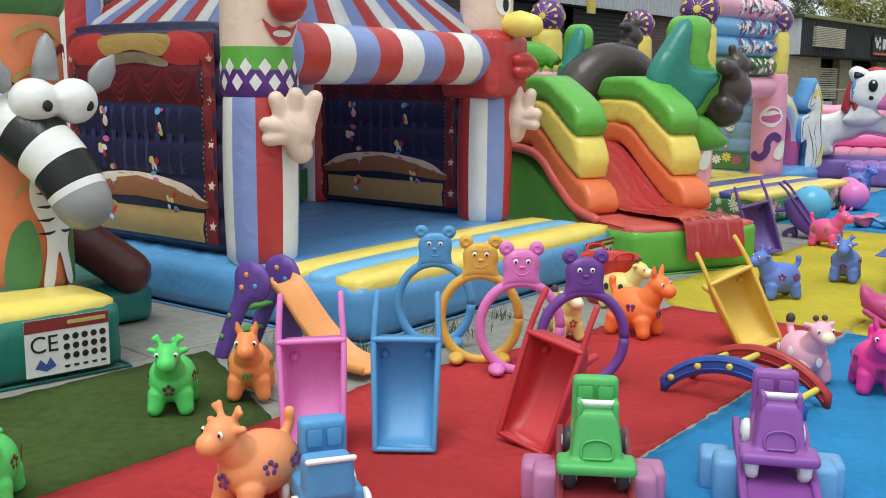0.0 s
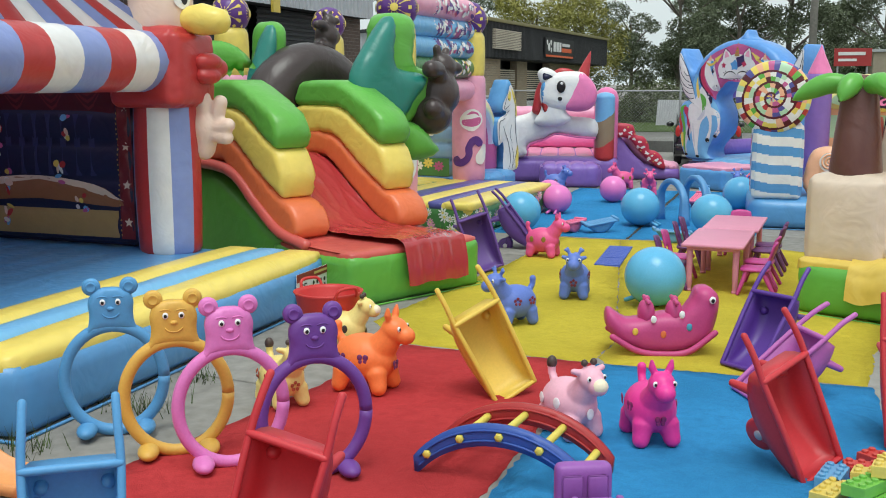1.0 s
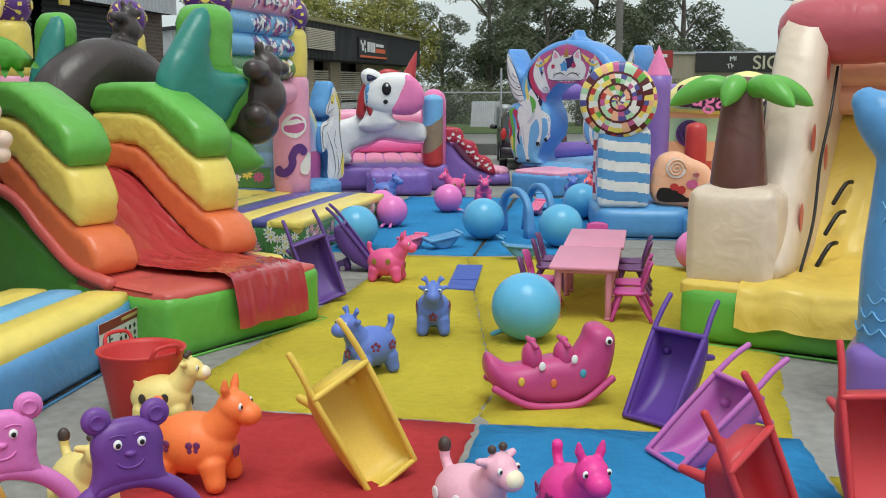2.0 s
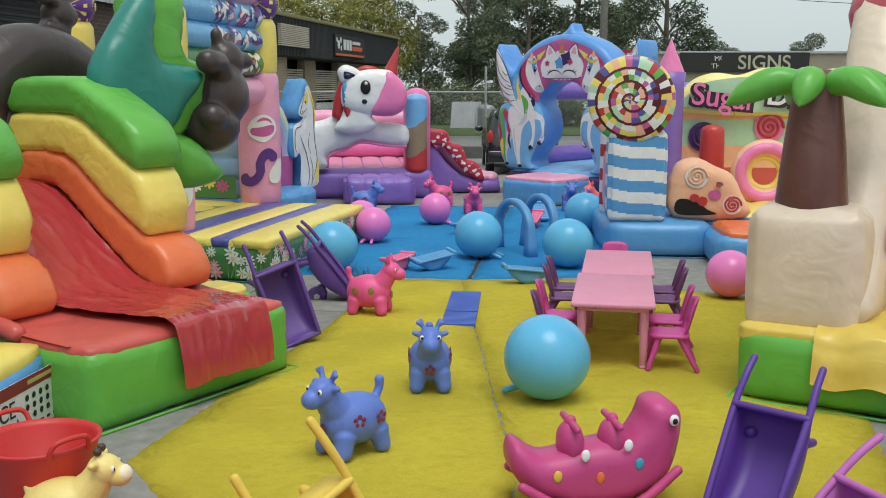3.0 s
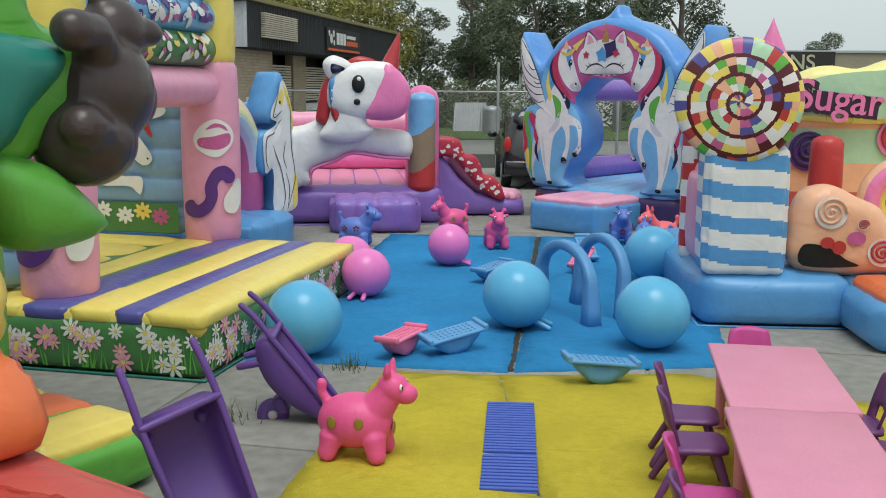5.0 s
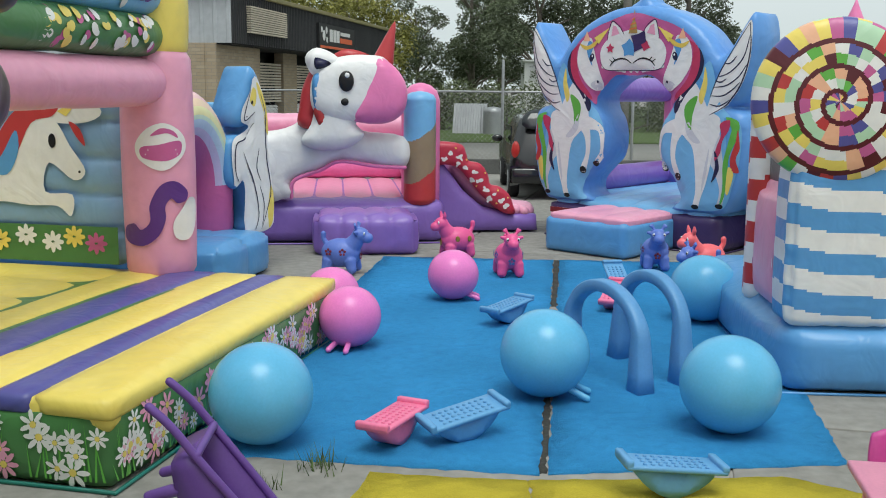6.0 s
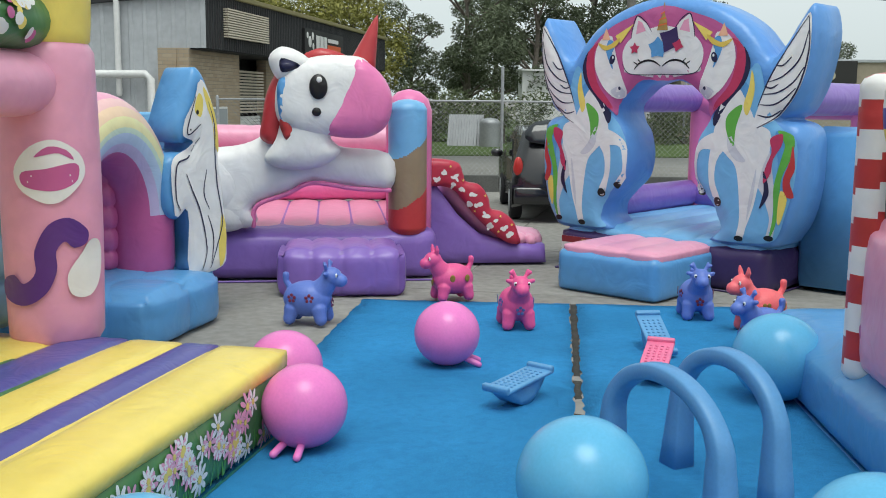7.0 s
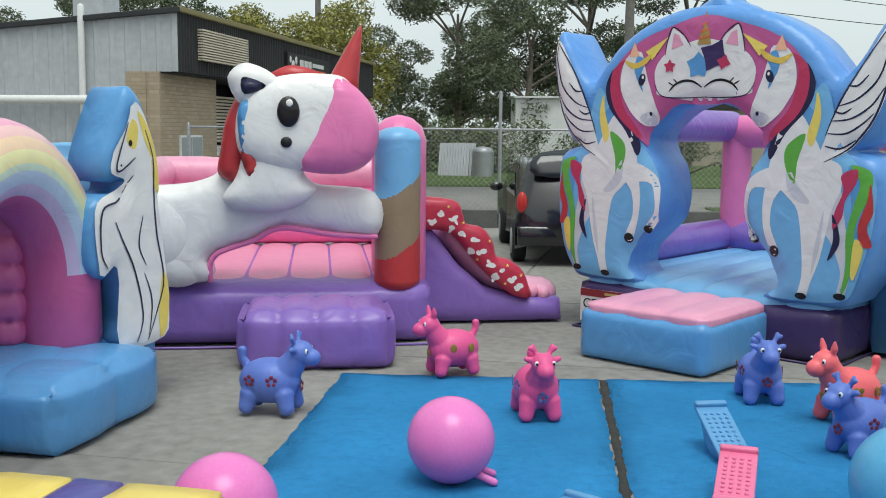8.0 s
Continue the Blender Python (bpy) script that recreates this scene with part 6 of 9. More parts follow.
part("mesh_window", puff(bmesh.new(), 0.1, 0.16, 0.45, 1.1, 1.3, 1.9, 0.01, 0.02), vinyl("smoked_mesh", 92, 82, 84), sweet, "smoky mesh window")
hem(sweet, -0.03, 1.25, -0.03, 2.98, V_BLUE)

# ---- palm tree slide ----
palm = inflatable("palm_slide", 6.03, 9.53, -60, "beige inflatable slide with palm tree, yellow chute and green base")
box_part("base", palm, V_GREEN, 0, 2.6, 0, 3.6, 0, 0.5, 0.05, 0.1)
hem(palm, -0.04, 2.64, -0.04, 3.6, V_GREEN)
box_part("corner_block", palm, V_BEIGE, 0.03, 0.72, 0.1, 0.75, 0.48, 1.28, 0.05, 0.07)
box_part("base_pad", palm, V_LEMON, 0.0, 0.75, 0.02, 0.3, 0.4, 0.52, 0.02, 0.05)
trunk = part("palm_trunk", lathe(bmesh.new(), [(0.02, 1.27), (0.22, 1.28), (0.235, 1.33), (0.2, 1.7), (0.155, 2.08), (0.16, 2.14), (0.12, 2.2), (0.02, 2.21)], 26), V_TRUNK, palm, "tapered brown palm trunk", True, pose(0.36, 0.36, 0))
for a, ln in ((200, 0.52), (262, 0.3), (330, 0.5), (20, 0.5), (120, 0.5)):
    c, s = math.cos(radians(a)), math.sin(radians(a))
    tube_part("palm_leaf", palm, V_GREEN, smooth_path([(0.36 + c * 0.08, 0.36 + s * 0.08, 2.1), (0.36 + c * ln * 0.5, 0.36 + s * ln * 0.5, 2.13), (0.36 + c * ln * 0.85, 0.36 + s * ln * 0.85, 2.06), (0.36 + c * ln * 1.1, 0.36 + s * ln * 1.1, 1.98)], 4), [0.075 + 0.03 * math.sin(math.pi * k / 12) - 0.06 * (k / 12) ** 3 for k in range(13)], "", 14)
# high curved side wall, spotted
for x in (0.62, 2.45):
    w = part("side_wall", cushion_bm(smooth_path([(0.35, 0.5), (0.35, 1.0), (0.7, 1.6), (1.1, 2.5), (1.6, 2.95), (2.2, 3.05), (3.3, 3.0), (3.3, 0.5)], 4, True), 0.08, 0.28, 0.16, 0.14), V_BEIGE, palm, "beige wall with orange spots", True, pose(x, 0, 0, 0, 0, 90))
    for a, b in ((0.55, 1.05), (0.85, 1.7), (1.3, 2.3), (1.9, 2.4), (1.4, 1.5)):
        part("spot", ball(bmesh.new(), (0, 0, 0), 0.1, 16, (0.7, 0.05, 1.2)), V_CORAL, w, "", True, pose(a, 0.225, b))
        part("spot", ball(bmesh.new(), (0, 0, 0), 0.1, 16, (0.7, 0.05, 1.2)), V_CORAL, w, "", True, pose(a, -0.225, b))
    part("cord", tube(bmesh.new(), smooth_path([(0.5, -0.25, 0.6), (0.75, -0.28, 1.0), (1.0, -0.26, 1.5), (1.2, -0.28, 1.9), (1.5, -0.26, 2.3)], 5), 0.014, 6), V_BLACK, w)
    part("cord", tube(bmesh.new(), smooth_path([(0.5, 0.25, 0.6), (0.75, 0.28, 1.0), (1.0, 0.26, 1.5), (1.2, 0.28, 1.9), (1.5, 0.26, 2.3)], 5), 0.014, 6), V_BLACK, w)
path = smooth_path([(0, -0.1, 0.2), (0, -0.06, 0.42), (0, 0.1, 0.56), (0, 0.9, 0.62), (0, 1.3, 0.9), (0, 2.4, 2.2), (0, 2.9, 2.3)], 10)
bm = bmesh.new()
rows = []
for i, p in enumerate(path):
    row = []
    for x in np.linspace(0.5 if p.y < 0.5 else 0.78, 2.3, 44):
        q = Vector((x * 5, p.y * 4.0, p.z * 3.0))
        wr = 0.03 * noise.noise(q * 0.5) + 0.02 * (1 - abs(noise.noise(q * 0.9 + Vector((7, 1, 0))))) ** 4
        row.append(bm.verts.new((x, p.y - (abs(wr) if p.y < 0 else 0), p.z + (wr if p.y > 0 else 0.06 * noise.noise(Vector((x * 4, 0, 2)))))))
    rows.append(row)
for a, b in zip(rows, rows[1:]):
    for i in range(43):
        bm.faces.new((a[i], a[i + 1], b[i + 1], b[i]))
part("slip_sheet", bm, V_LEMON, palm, "loose creased yellow vinyl sheet")
seam_tube("roof_roll", palm, vinyl("roof_red", 196, 84, 96), (0.6, 1.5, 2.62), (2.5, 1.5, 2.62), 0.3, 3, "dusty red roof roll")
for z in (2.25, 2.0):
    seam_tube("cross_roll", palm, V_PEACH, (0.75, 2.0, z), (2.35, 2.0, z), 0.14, 2)
for k in range(3):
    bm = bmesh.new()
    tube(bm, smooth_path([(0.95, 0.75 + 0.28 * k, 0.62 + 0.24 * k), (1.02, 0.85 + 0.28 * k, 0.78 + 0.24 * k), (1.06, 0.95 + 0.28 * k, 0.8 + 0.24 * k)], 4), 0.02, 8)
    part("strap", bm, V_BLACK, palm)
neck = thing("deflation_tube", 8.75, 11.75, 30, "green inflatable blower tube tied off with black cord", "tube")
part("tube", tube(bmesh.new(), line((-0.05, 0, 0.28), (0.75, -0.05, 0.32), 6), [0.085, 0.12, 0.13, 0.13, 0.13, 0.13, 0.13], 16), V_GREEN, neck)
part("cord", tube(bmesh.new(), smooth_path([(-0.08, 0, 0.32), (-0.12, -0.02, 0.2), (-0.1, 0.04, 0.1), (-0.2, 0.05, 0.02)], 5), 0.018, 8), V_BLACK, neck)
part("cord", tube(bmesh.new(), [(-0.08, 0.09 * math.cos(a), 0.28 + 0.09 * math.sin(a)) for a in [2 * math.pi * k / 16 for k in range(17)]], 0.02, 8), V_BLACK, neck)

# ---- sea castle with whale tail ----
sea = inflatable("sea_bouncy_castle", 5.62, 7.47, -60, "sea bouncy castle with blue scaled whale tail on purple base")
box_part("base", sea, V_PURPLE, 0.0, 2.2, 0.0, 2.4, 0, 0.48, 0.05, 0.1)
tail = fused("whale_tail", tube(tube(bmesh.new(), smooth_path([(0.35, 0.3, 0.45), (0.3, 0.3, 0.95), (0.28, 0.32, 1.4), (0.26, 0.3, 1.75)], 4), [0.34 - 0.013 * k for k in range(13)], 22), smooth_path([(0.3, 0.3, 1.7), (0.12, 0.28, 1.9), (-0.02, 0.28, 2.04)], 4), [0.14, 0.17, 0.19, 0.19, 0.18, 0.17, 0.15, 0.13, 0.1], 18), V_BLUE, sea, 0.03, 3, "blue whale tail")
fused("fluke", tube(bmesh.new(), smooth_path([(0.3, 0.3, 1.75), (0.6, 0.3, 1.9), (0.9, 0.3, 1.95)], 4), [0.15, 0.17, 0.18, 0.18, 0.17, 0.16, 0.14, 0.12, 0.1], 18), V_SKY, sea, 0.03, 3)
bm = bmesh.new()
for r in range(10):
    for k in range(5):
        z = 0.62 + 0.1 * r
        a = radians(-150 + 24 * k + (12 if r % 2 else 0))
        rad = 0.34 - 0.1 * (z - 0.45) + 0.005
        tube(bm, [(0.33 + rad * math.cos(a + d), 0.3 + rad * math.sin(a + d), z - 0.06 * math.cos(d * 7)) for d in np.linspace(-0.2, 0.2, 7)], 0.007, 5, False)
tagged(part("scale_print", bm, V_SKY, tail), kind="stuff")

# ---- zebra castle ----
zeb = inflatable("jungle_bouncy_castle", -2.98, 6.65, 43, "jungle bouncy castle with zebra figure, green and yellow base")
box_part("base", zeb, V_DGREEN, -2.0, 0.9, 0, 3.2, 0, 0.5, 0.05, 0.1)
box_part("front_pad", zeb, V_YELLOW, -1.9, 0.86, 0.03, 0.62, 0.35, 0.54, 0.03, 0.07)
hem(zeb, -2.0, 0.93, -0.03, 3.2, V_DGREEN)
notice(zeb, pose(0.46, -0.055, 0.06), 0.6, 0.4)
box_part("side_base", zeb, V_DGREEN, 0.85, 1.75, 1.2, 3.0, 0, 0.34, 0.05, 0.1)
tube_part("log", zeb, V_LOG, smooth_path([(0.6, 1.5, 1.2), (1.0, 1.35, 0.9), (1.4, 1.25, 0.58), (1.55, 1.2, 0.45)], 5), 0.19, "dark brown log cushion")
col = column(zeb, 0.58, 1.0, 0.5, 2.6, 0.36, [vinyl("giraffe_orange", 226, 122, 70)], 0, "pillar", 30)
top = column(zeb, 0.58, 1.0, 2.55, 3.0, 0.4, [V_LEAF], 0, "pillar_top", 30)
ps = on_post(0.37)
AT = pose(0.58, 1.0, 0, 0, 0, 22)
print_on("hide_print", [smooth_path([(-0.28 + 0.02 * i, z), (-0.24, z + 0.12), (-0.05, z + 0.2), (0.1, z + 0.1), (0.09, z + 0.07), (-0.05, z + 0.15), (-0.22, z + 0.09)], 3, True) for i, z in enumerate((1.2, 1.6, 2.0, 2.3))], ps, V_GOLD, col, 0.006, 0.06, AT)
print_on("hide_print", [smooth_path([(0.02, z), (0.06, z + 0.12), (0.18, z + 0.2), (0.3, z + 0.12), (0.29, z + 0.08), (0.17, z + 0.14), (0.08, z + 0.08)], 3, True) for z in (1.35, 1.75, 2.15)], ps, V_MAROON, col, 0.006, 0.06, AT)
print_on("leaf_print", [smooth_path([(-0.33, 0.55), (-0.3, 0.95), (-0.2, 1.05), (-0.14, 0.8), (-0.18, 0.55)], 4, True), smooth_path([(0.12, 0.55), (0.14, 0.95), (0.24, 1.0), (0.32, 0.75), (0.3, 0.55)], 4, True)], ps, V_LEAF, col, 0.006, 0.06, AT)
zp = print_on("zebra_print", [smooth_path([(-0.14, 0.55), (-0.1, 0.9), (-0.2, 1.2), (-0.14, 1.45), (0.14, 1.45), (0.2, 1.1), (0.1, 0.85), (0.16, 0.56), (0.08, 0.56), (0.0, 0.8), (-0.06, 0.55)], 4, True)], ps, V_WHITE, col, 0.01, 0.06, AT)
tagged(print_on("zebra_stripe", [smooth_path([(s * 0.17, z), (s * 0.08, z - 0.02), (s * 0.02, z + 0.01), (s * 0.08, z + 0.005)], 2, True) for z in (0.95, 1.05, 1.15, 1.25, 1.35) for s in (-1, 1)], ps, V_BLACK, col, 0.014, 0.06, AT), kind="stuff")
# zebra head: banded muzzle, eye cushions, horn-like mane and ears
pts = smooth_path([(0.2, 0.85, 1.9), (0.32, 0.55, 1.72), (0.46, 0.3, 1.48), (0.55, 0.15, 1.22)], 6)
bm = bmesh.new()
tube(bm, pts, [0.265 - 0.0035 * k for k in range(len(pts))], 30, True, 1.0, lambda r, s: 2 if r > 18 else (1 if (r // 3) % 2 else 0))
zh = part("zebra_head", bm, [V_WHITE, V_BLACK, V_GREY], zeb, "zebra head with black and white bands and grey muzzle", True, pose(0.17, 0, -0.02))
fused("brow", ball(ball(bmesh.new(), (0.33, 0.42, 1.95), 0.175, 20, (1, 1, 0.95)), (0.61, 0.4, 1.95), 0.175, 20, (1, 1, 0.95)), V_WHITE, zh, 0.025, 3)
for x in (0.36, 0.66):
    part("eye", ball(bmesh.new(), (x, 0.25, 1.92), 0.038, 12, (1, 0.4, 1.1)), V_BLACK, zh)
part("mane_tuft", lathe(bmesh.new(), [(0.1, 0), (0.085, 0.15), (0.05, 0.28), (0.01, 0.33)], 16), V_GREY, zh, "grey tuft", True, pose(0.45, 0.5, 2.1, 0, 4, 0))
for x, a in ((0.18, -32), (0.8, 34)):
    part("ear", lathe(bmesh.new(), [(0.04, 0), (0.1, 0.1), (0.08, 0.22), (0.01, 0.32)], 16), V_GREY, zh, "", True, pose(x, 0.5, 2.02, 0, a, 0) @ Matrix.Diagonal((1, 0.5, 1, 1)))


# ---- loose toys ----
def eye(parent, x, y, z, r=0.022, look_y=-1):
    e = part("eye", ball(bmesh.new(), (x, y, z), r, 12, (1, 0.5, 1.15)), plastic("eye_white", 240, 240, 238), parent)
    part("pupil", ball(bmesh.new(), (x, y - 0.5 * r, z - 0.1 * r), r * 0.55, 10, (1, 0.5, 1.1)), plastic("eye_black", 24, 22, 24), e)


def hopper_animal(kind, mat, mark, spots):
    """An inflatable rubber animal to sit on: barrel body, four stub legs, neck, head, tail. It faces -y."""
    root = thing("hopper_animal", 0, 0, 0, "rubber hopper animal", "toy")
    bm = bmesh.new()
    ball(bm, (0, 0.06, 0.205), 0.152, 24, (1.0, 1.38, 1.0))
    for x in (-1, 1):
        tube(bm, line((x * 0.075, -0.06, 0.13), (x * 0.095, -0.085, 0.045), 3), [0.07, 0.062, 0.055, 0.052], 14)
        tube(bm, line((x * 0.08, 0.17, 0.13), (x * 0.1, 0.19, 0.045), 3), [0.07, 0.062, 0.055, 0.052], 14)
    tube(bm, smooth_path([(0, -0.04, 0.26), (0, -0.1, 0.33), (0, -0.13, 0.39)], 3), [0.11, 0.1, 0.092, 0.085, 0.08, 0.075, 0.072], 16)
    ball(bm, (0, -0.15, 0.4), 0.08, 18, (1, 1.1, 1))
    ball(bm, (0, -0.22, 0.37), 0.06, 16, (1, 1.1, 0.95))
    tube(bm, [(0, 0.22, 0.3), (0, 0.25, 0.35), (0, 0.25, 0.4)], [0.028, 0.026, 0.03], 12)
    if kind == "deer":
        for x in (-1, 1):
            tube(bm, [(x * 0.035, -0.12, 0.45), (x * 0.055, -0.115, 0.49), (x * 0.065, -0.11, 0.52)], [0.019, 0.017, 0.016], 10)
            tube(bm, [(x * 0.055, -0.115, 0.485), (x * 0.09, -0.12, 0.505)], [0.016, 0.015], 10)
            tube(bm, [(x * 0.055, -0.13, 0.42), (x * 0.11, -0.125, 0.435)], [0.024, 0.02], 10)
    elif kind == "donkey":
        for x in (-1, 1):
            tube(bm, [(x * 0.035, -0.13, 0.45), (x * 0.055, -0.13, 0.5), (x * 0.06, -0.135, 0.54)], [0.02, 0.024, 0.012], 10)
    else:
        for x in (-1, 1):
            tube(bm, [(x * 0.03, -0.13, 0.45), (x * 0.035, -0.13, 0.49)], [0.012, 0.012], 10)
            tube(bm, [(x * 0.055, -0.125, 0.44), (x * 0.11, -0.12, 0.455)], [0.024, 0.02], 10)
    body = fused("body", bm, mat, root, 0.0075, 8)
    for x in (-1, 1):
        eye(root, x * 0.056, -0.207, 0.42, 0.0155)
    if kind in ("cow", "giraffe"):
        dark = plastic("horn_brown", 74, 58, 52)
        for x in (-1, 1):
            part("horn_tip", ball(bmesh.new(), (x * 0.035, -0.13, 0.5), 0.022, 12), dark, root)
        part("muzzle", ball(bmesh.new(), (0, -0.235, 0.375), 0.052, 16, (1.05, 1, 0.95)), plastic("muzzle_cream", 238, 222, 190), root)
        part("tail_tuft", ball(bmesh.new(), (0, 0.25, 0.41), 0.034, 12, (1, 1, 1.3)), dark, root)
    if mark:
        me = None
        for px, py, pz, yaw in ((0, -0.12, 0.18, 0), (0.138, 0.0, 0.23, 75), (0.142, 0.15, 0.23, 97), (-0.138, 0.0, 0.23, -75), (-0.142, 0.15, 0.23, -97)):
            bm = bmesh.new()
            if spots == "flower":
                for k in range(5):
                    a = 2 * math.pi * k / 5 + 0.3
                    ball(bm, (0.026 * math.cos(a), 0, 0.026 * math.sin(a)), 0.014, 8, (1, 0.25, 1))
            elif spots == "butterfly":
                for s in (-1, 1):
                    ball(bm, (s * 0.018, 0, 0.012), 0.017, 8, (1, 0.25, 1.1))
                    ball(bm, (s * 0.014, 0, -0.014), 0.013, 8, (1, 0.25, 1.1))
            else:
                ball(bm, (0, 0, 0), 0.03, 10, (0.9, 0.2, 1.2))
            o = part("printed_mark", bm, mark, root, "", True, pose(px * 1.03, py + (-0.035 if yaw == 0 else 0), pz, 0, 0, yaw))
    return root


P_EYE = plastic("eye_white", 240, 240, 238)
KINDS = {
    "green": ("deer", plastic("rubber_green", 70, 208, 92), plastic("mark_brown", 96, 44, 34), "flower", "green rubber hopper deer with antlers and brown flower prints"),
    "orange": ("donkey", plastic("rubber_orange", 246, 140, 66), plastic("mark_green", 120, 130, 50), "butterfly", "orange rubber hopper donkey with upright ears"),
    "orange_deer": ("deer", plastic("rubber_apricot", 244, 150, 88), plastic("mark_violet", 112, 60, 136), "flower", "orange rubber hopper deer with violet flower prints"),
    "orange_bright": ("donkey", plastic("rubber_neon", 255, 124, 44), plastic("mark_plum", 120, 50, 110), "butterfly", "bright orange rubber hopper donkey with violet butterfly prints"),
    "giraffe": ("giraffe", plastic("rubber_cream", 238, 214, 122), plastic("mark_rust", 176, 76, 40), "flower", "yellow rubber hopper giraffe with rust flower prints"),
    "spotted": ("giraffe", plastic("rubber_cream", 238, 214, 122), plastic("mark_dark", 66, 56, 48), "spot", "cream rubber hopper giraffe with dark spots"),
    "cow": ("cow", plastic("rubber_rose", 240, 176, 196), plastic("mark_white", 246, 236, 238), "spot", "pale pink rubber hopper cow with white patches"),
    "magenta": ("donkey", plastic("rubber_magenta", 236, 40, 150), plastic("mark_wine", 150, 30, 100), "butterfly", "magenta rubber hopper donkey with upright ears"),
    "blue": ("deer", plastic("rubber_blue", 92, 122, 206), plastic("mark_crimson", 130, 40, 66), "flower", "blue rubber hopper deer with crimson flower prints"),
    "pink": ("donkey", plastic("rubber_pink", 236, 80, 146), plastic("mark_olive", 150, 120, 40), "spot", "hot pink rubber hopper donkey with olive marks"),
    "pink_deer": ("deer", plastic("rubber_pink", 236, 80, 146), plastic("mark_blue", 92, 110, 170), "flower", "hot pink rubber hopper deer with blue flower prints"),
    "coral": ("donkey", plastic("rubber_coral", 250, 104, 112), plastic("mark_olive", 150, 120, 40), "butterfly", "coral rubber hopper donkey with upright ears"),
}
HERD = (("green", -1.7, 6.22, 8, 1.0), ("green", -2.22, 4.72, 12, 1.0), ("orange", -1.26, 6.52, 4, 1.0), ("orange_deer", -0.93, 4.74, -38, 1.08), ("giraffe", 1.02, 8.12, 18, 0.92), ("spotted", 1.72, 9.35, 62, 0.92),
        ("orange_bright", 1.66, 8.28, 48, 1.12), ("cow", 2.6, 7.0, 12, 0.98), ("magenta", 2.99, 6.75, -12, 1.0), ("blue", 3.27, 9.82, -78, 1.0), ("blue", 4.3, 10.68, -28, 1.0), ("pink", 5.02, 13.02, 48, 1.02),
        ("blue", 8.2, 19.85, 48, 1.04), ("pink", 9.74, 20.2, -98, 1.0), ("pink_deer", 9.64, 18.85, -24, 1.0), ("blue", 11.28, 18.4, -34, 1.0), ("coral", 11.36, 17.78, -102, 1.04), ("blue", 10.86, 17.3, -95, 0.95))
built = {}
for k, x, y, turn, s in HERD:
    if k not in built:
        kind, mat, mark, spots, label = KINDS[k]
        o = hopper_animal(kind, mat, mark, spots)
        tagged(o, label, "hopper toy", "rubber hopper animals")
        o.scale = (s, s, s)
        o.location, o.rotation_euler = (x, y, 0.014), (0, 0, radians(turn))
        built[k] = o
    else:
        o = copy_thing(built[k], pose(x, y, 0.014, 0, 0, turn))
        o.scale = (s, s, s)


def hopper_ball(mat, r, label):
    root = thing("hopper_ball", 0, 0, 0, label, "ball", "bouncing balls")
    part("ball", ball(bmesh.new(), (0, 0, r), r, 44, (1, 1, 0.985)), mat, root)
    for x in (-1, 1):
        part("handle", tube(bmesh.new(), line((x * r * 0.22, -r * 0.6, r * 0.26), (x * r * 0.3, -r * 0.98, r * 0.02 + 0.02), 4), 0.022, 12), mat, root)
    return root


B_BLUE, B_PINK = plastic("ball_blue", 84, 178, 224, 0.25), plastic("ball_pink", 240, 122, 198, 0.25)
first = None
for x, y, turn in ((4.88, 10.11, 200), (5.55, 15.21, 200), (7.46, 15.17, 50), (8.0, 14.08, 160), (9.94, 16.29, 60), ):
    if first is None:
        first = hopper_ball(B_BLUE, 0.29, "large sky-blue rubber hopper ball with two handles")
        first.matrix_world = pose(x, y, 0.014, 0, 0, turn)
    else:
        copy_thing(first, pose(x, y, 0.014, 0, 0, turn))
first = None
for x, y, turn in ((6.89, 16.93, -50), (7.1, 17.75, -50), (8.49, 18.08, 60), (8.4, 11.93, 150)):
    if first is None:
        first = hopper_ball(B_PINK, 0.24, "pink rubber hopper ball with two handles")
        first.matrix_world = pose(x, y, 0.014, 0, 0, turn)
    else:
        copy_thing(first, pose(x, y, 0.014, 0, 0, turn))


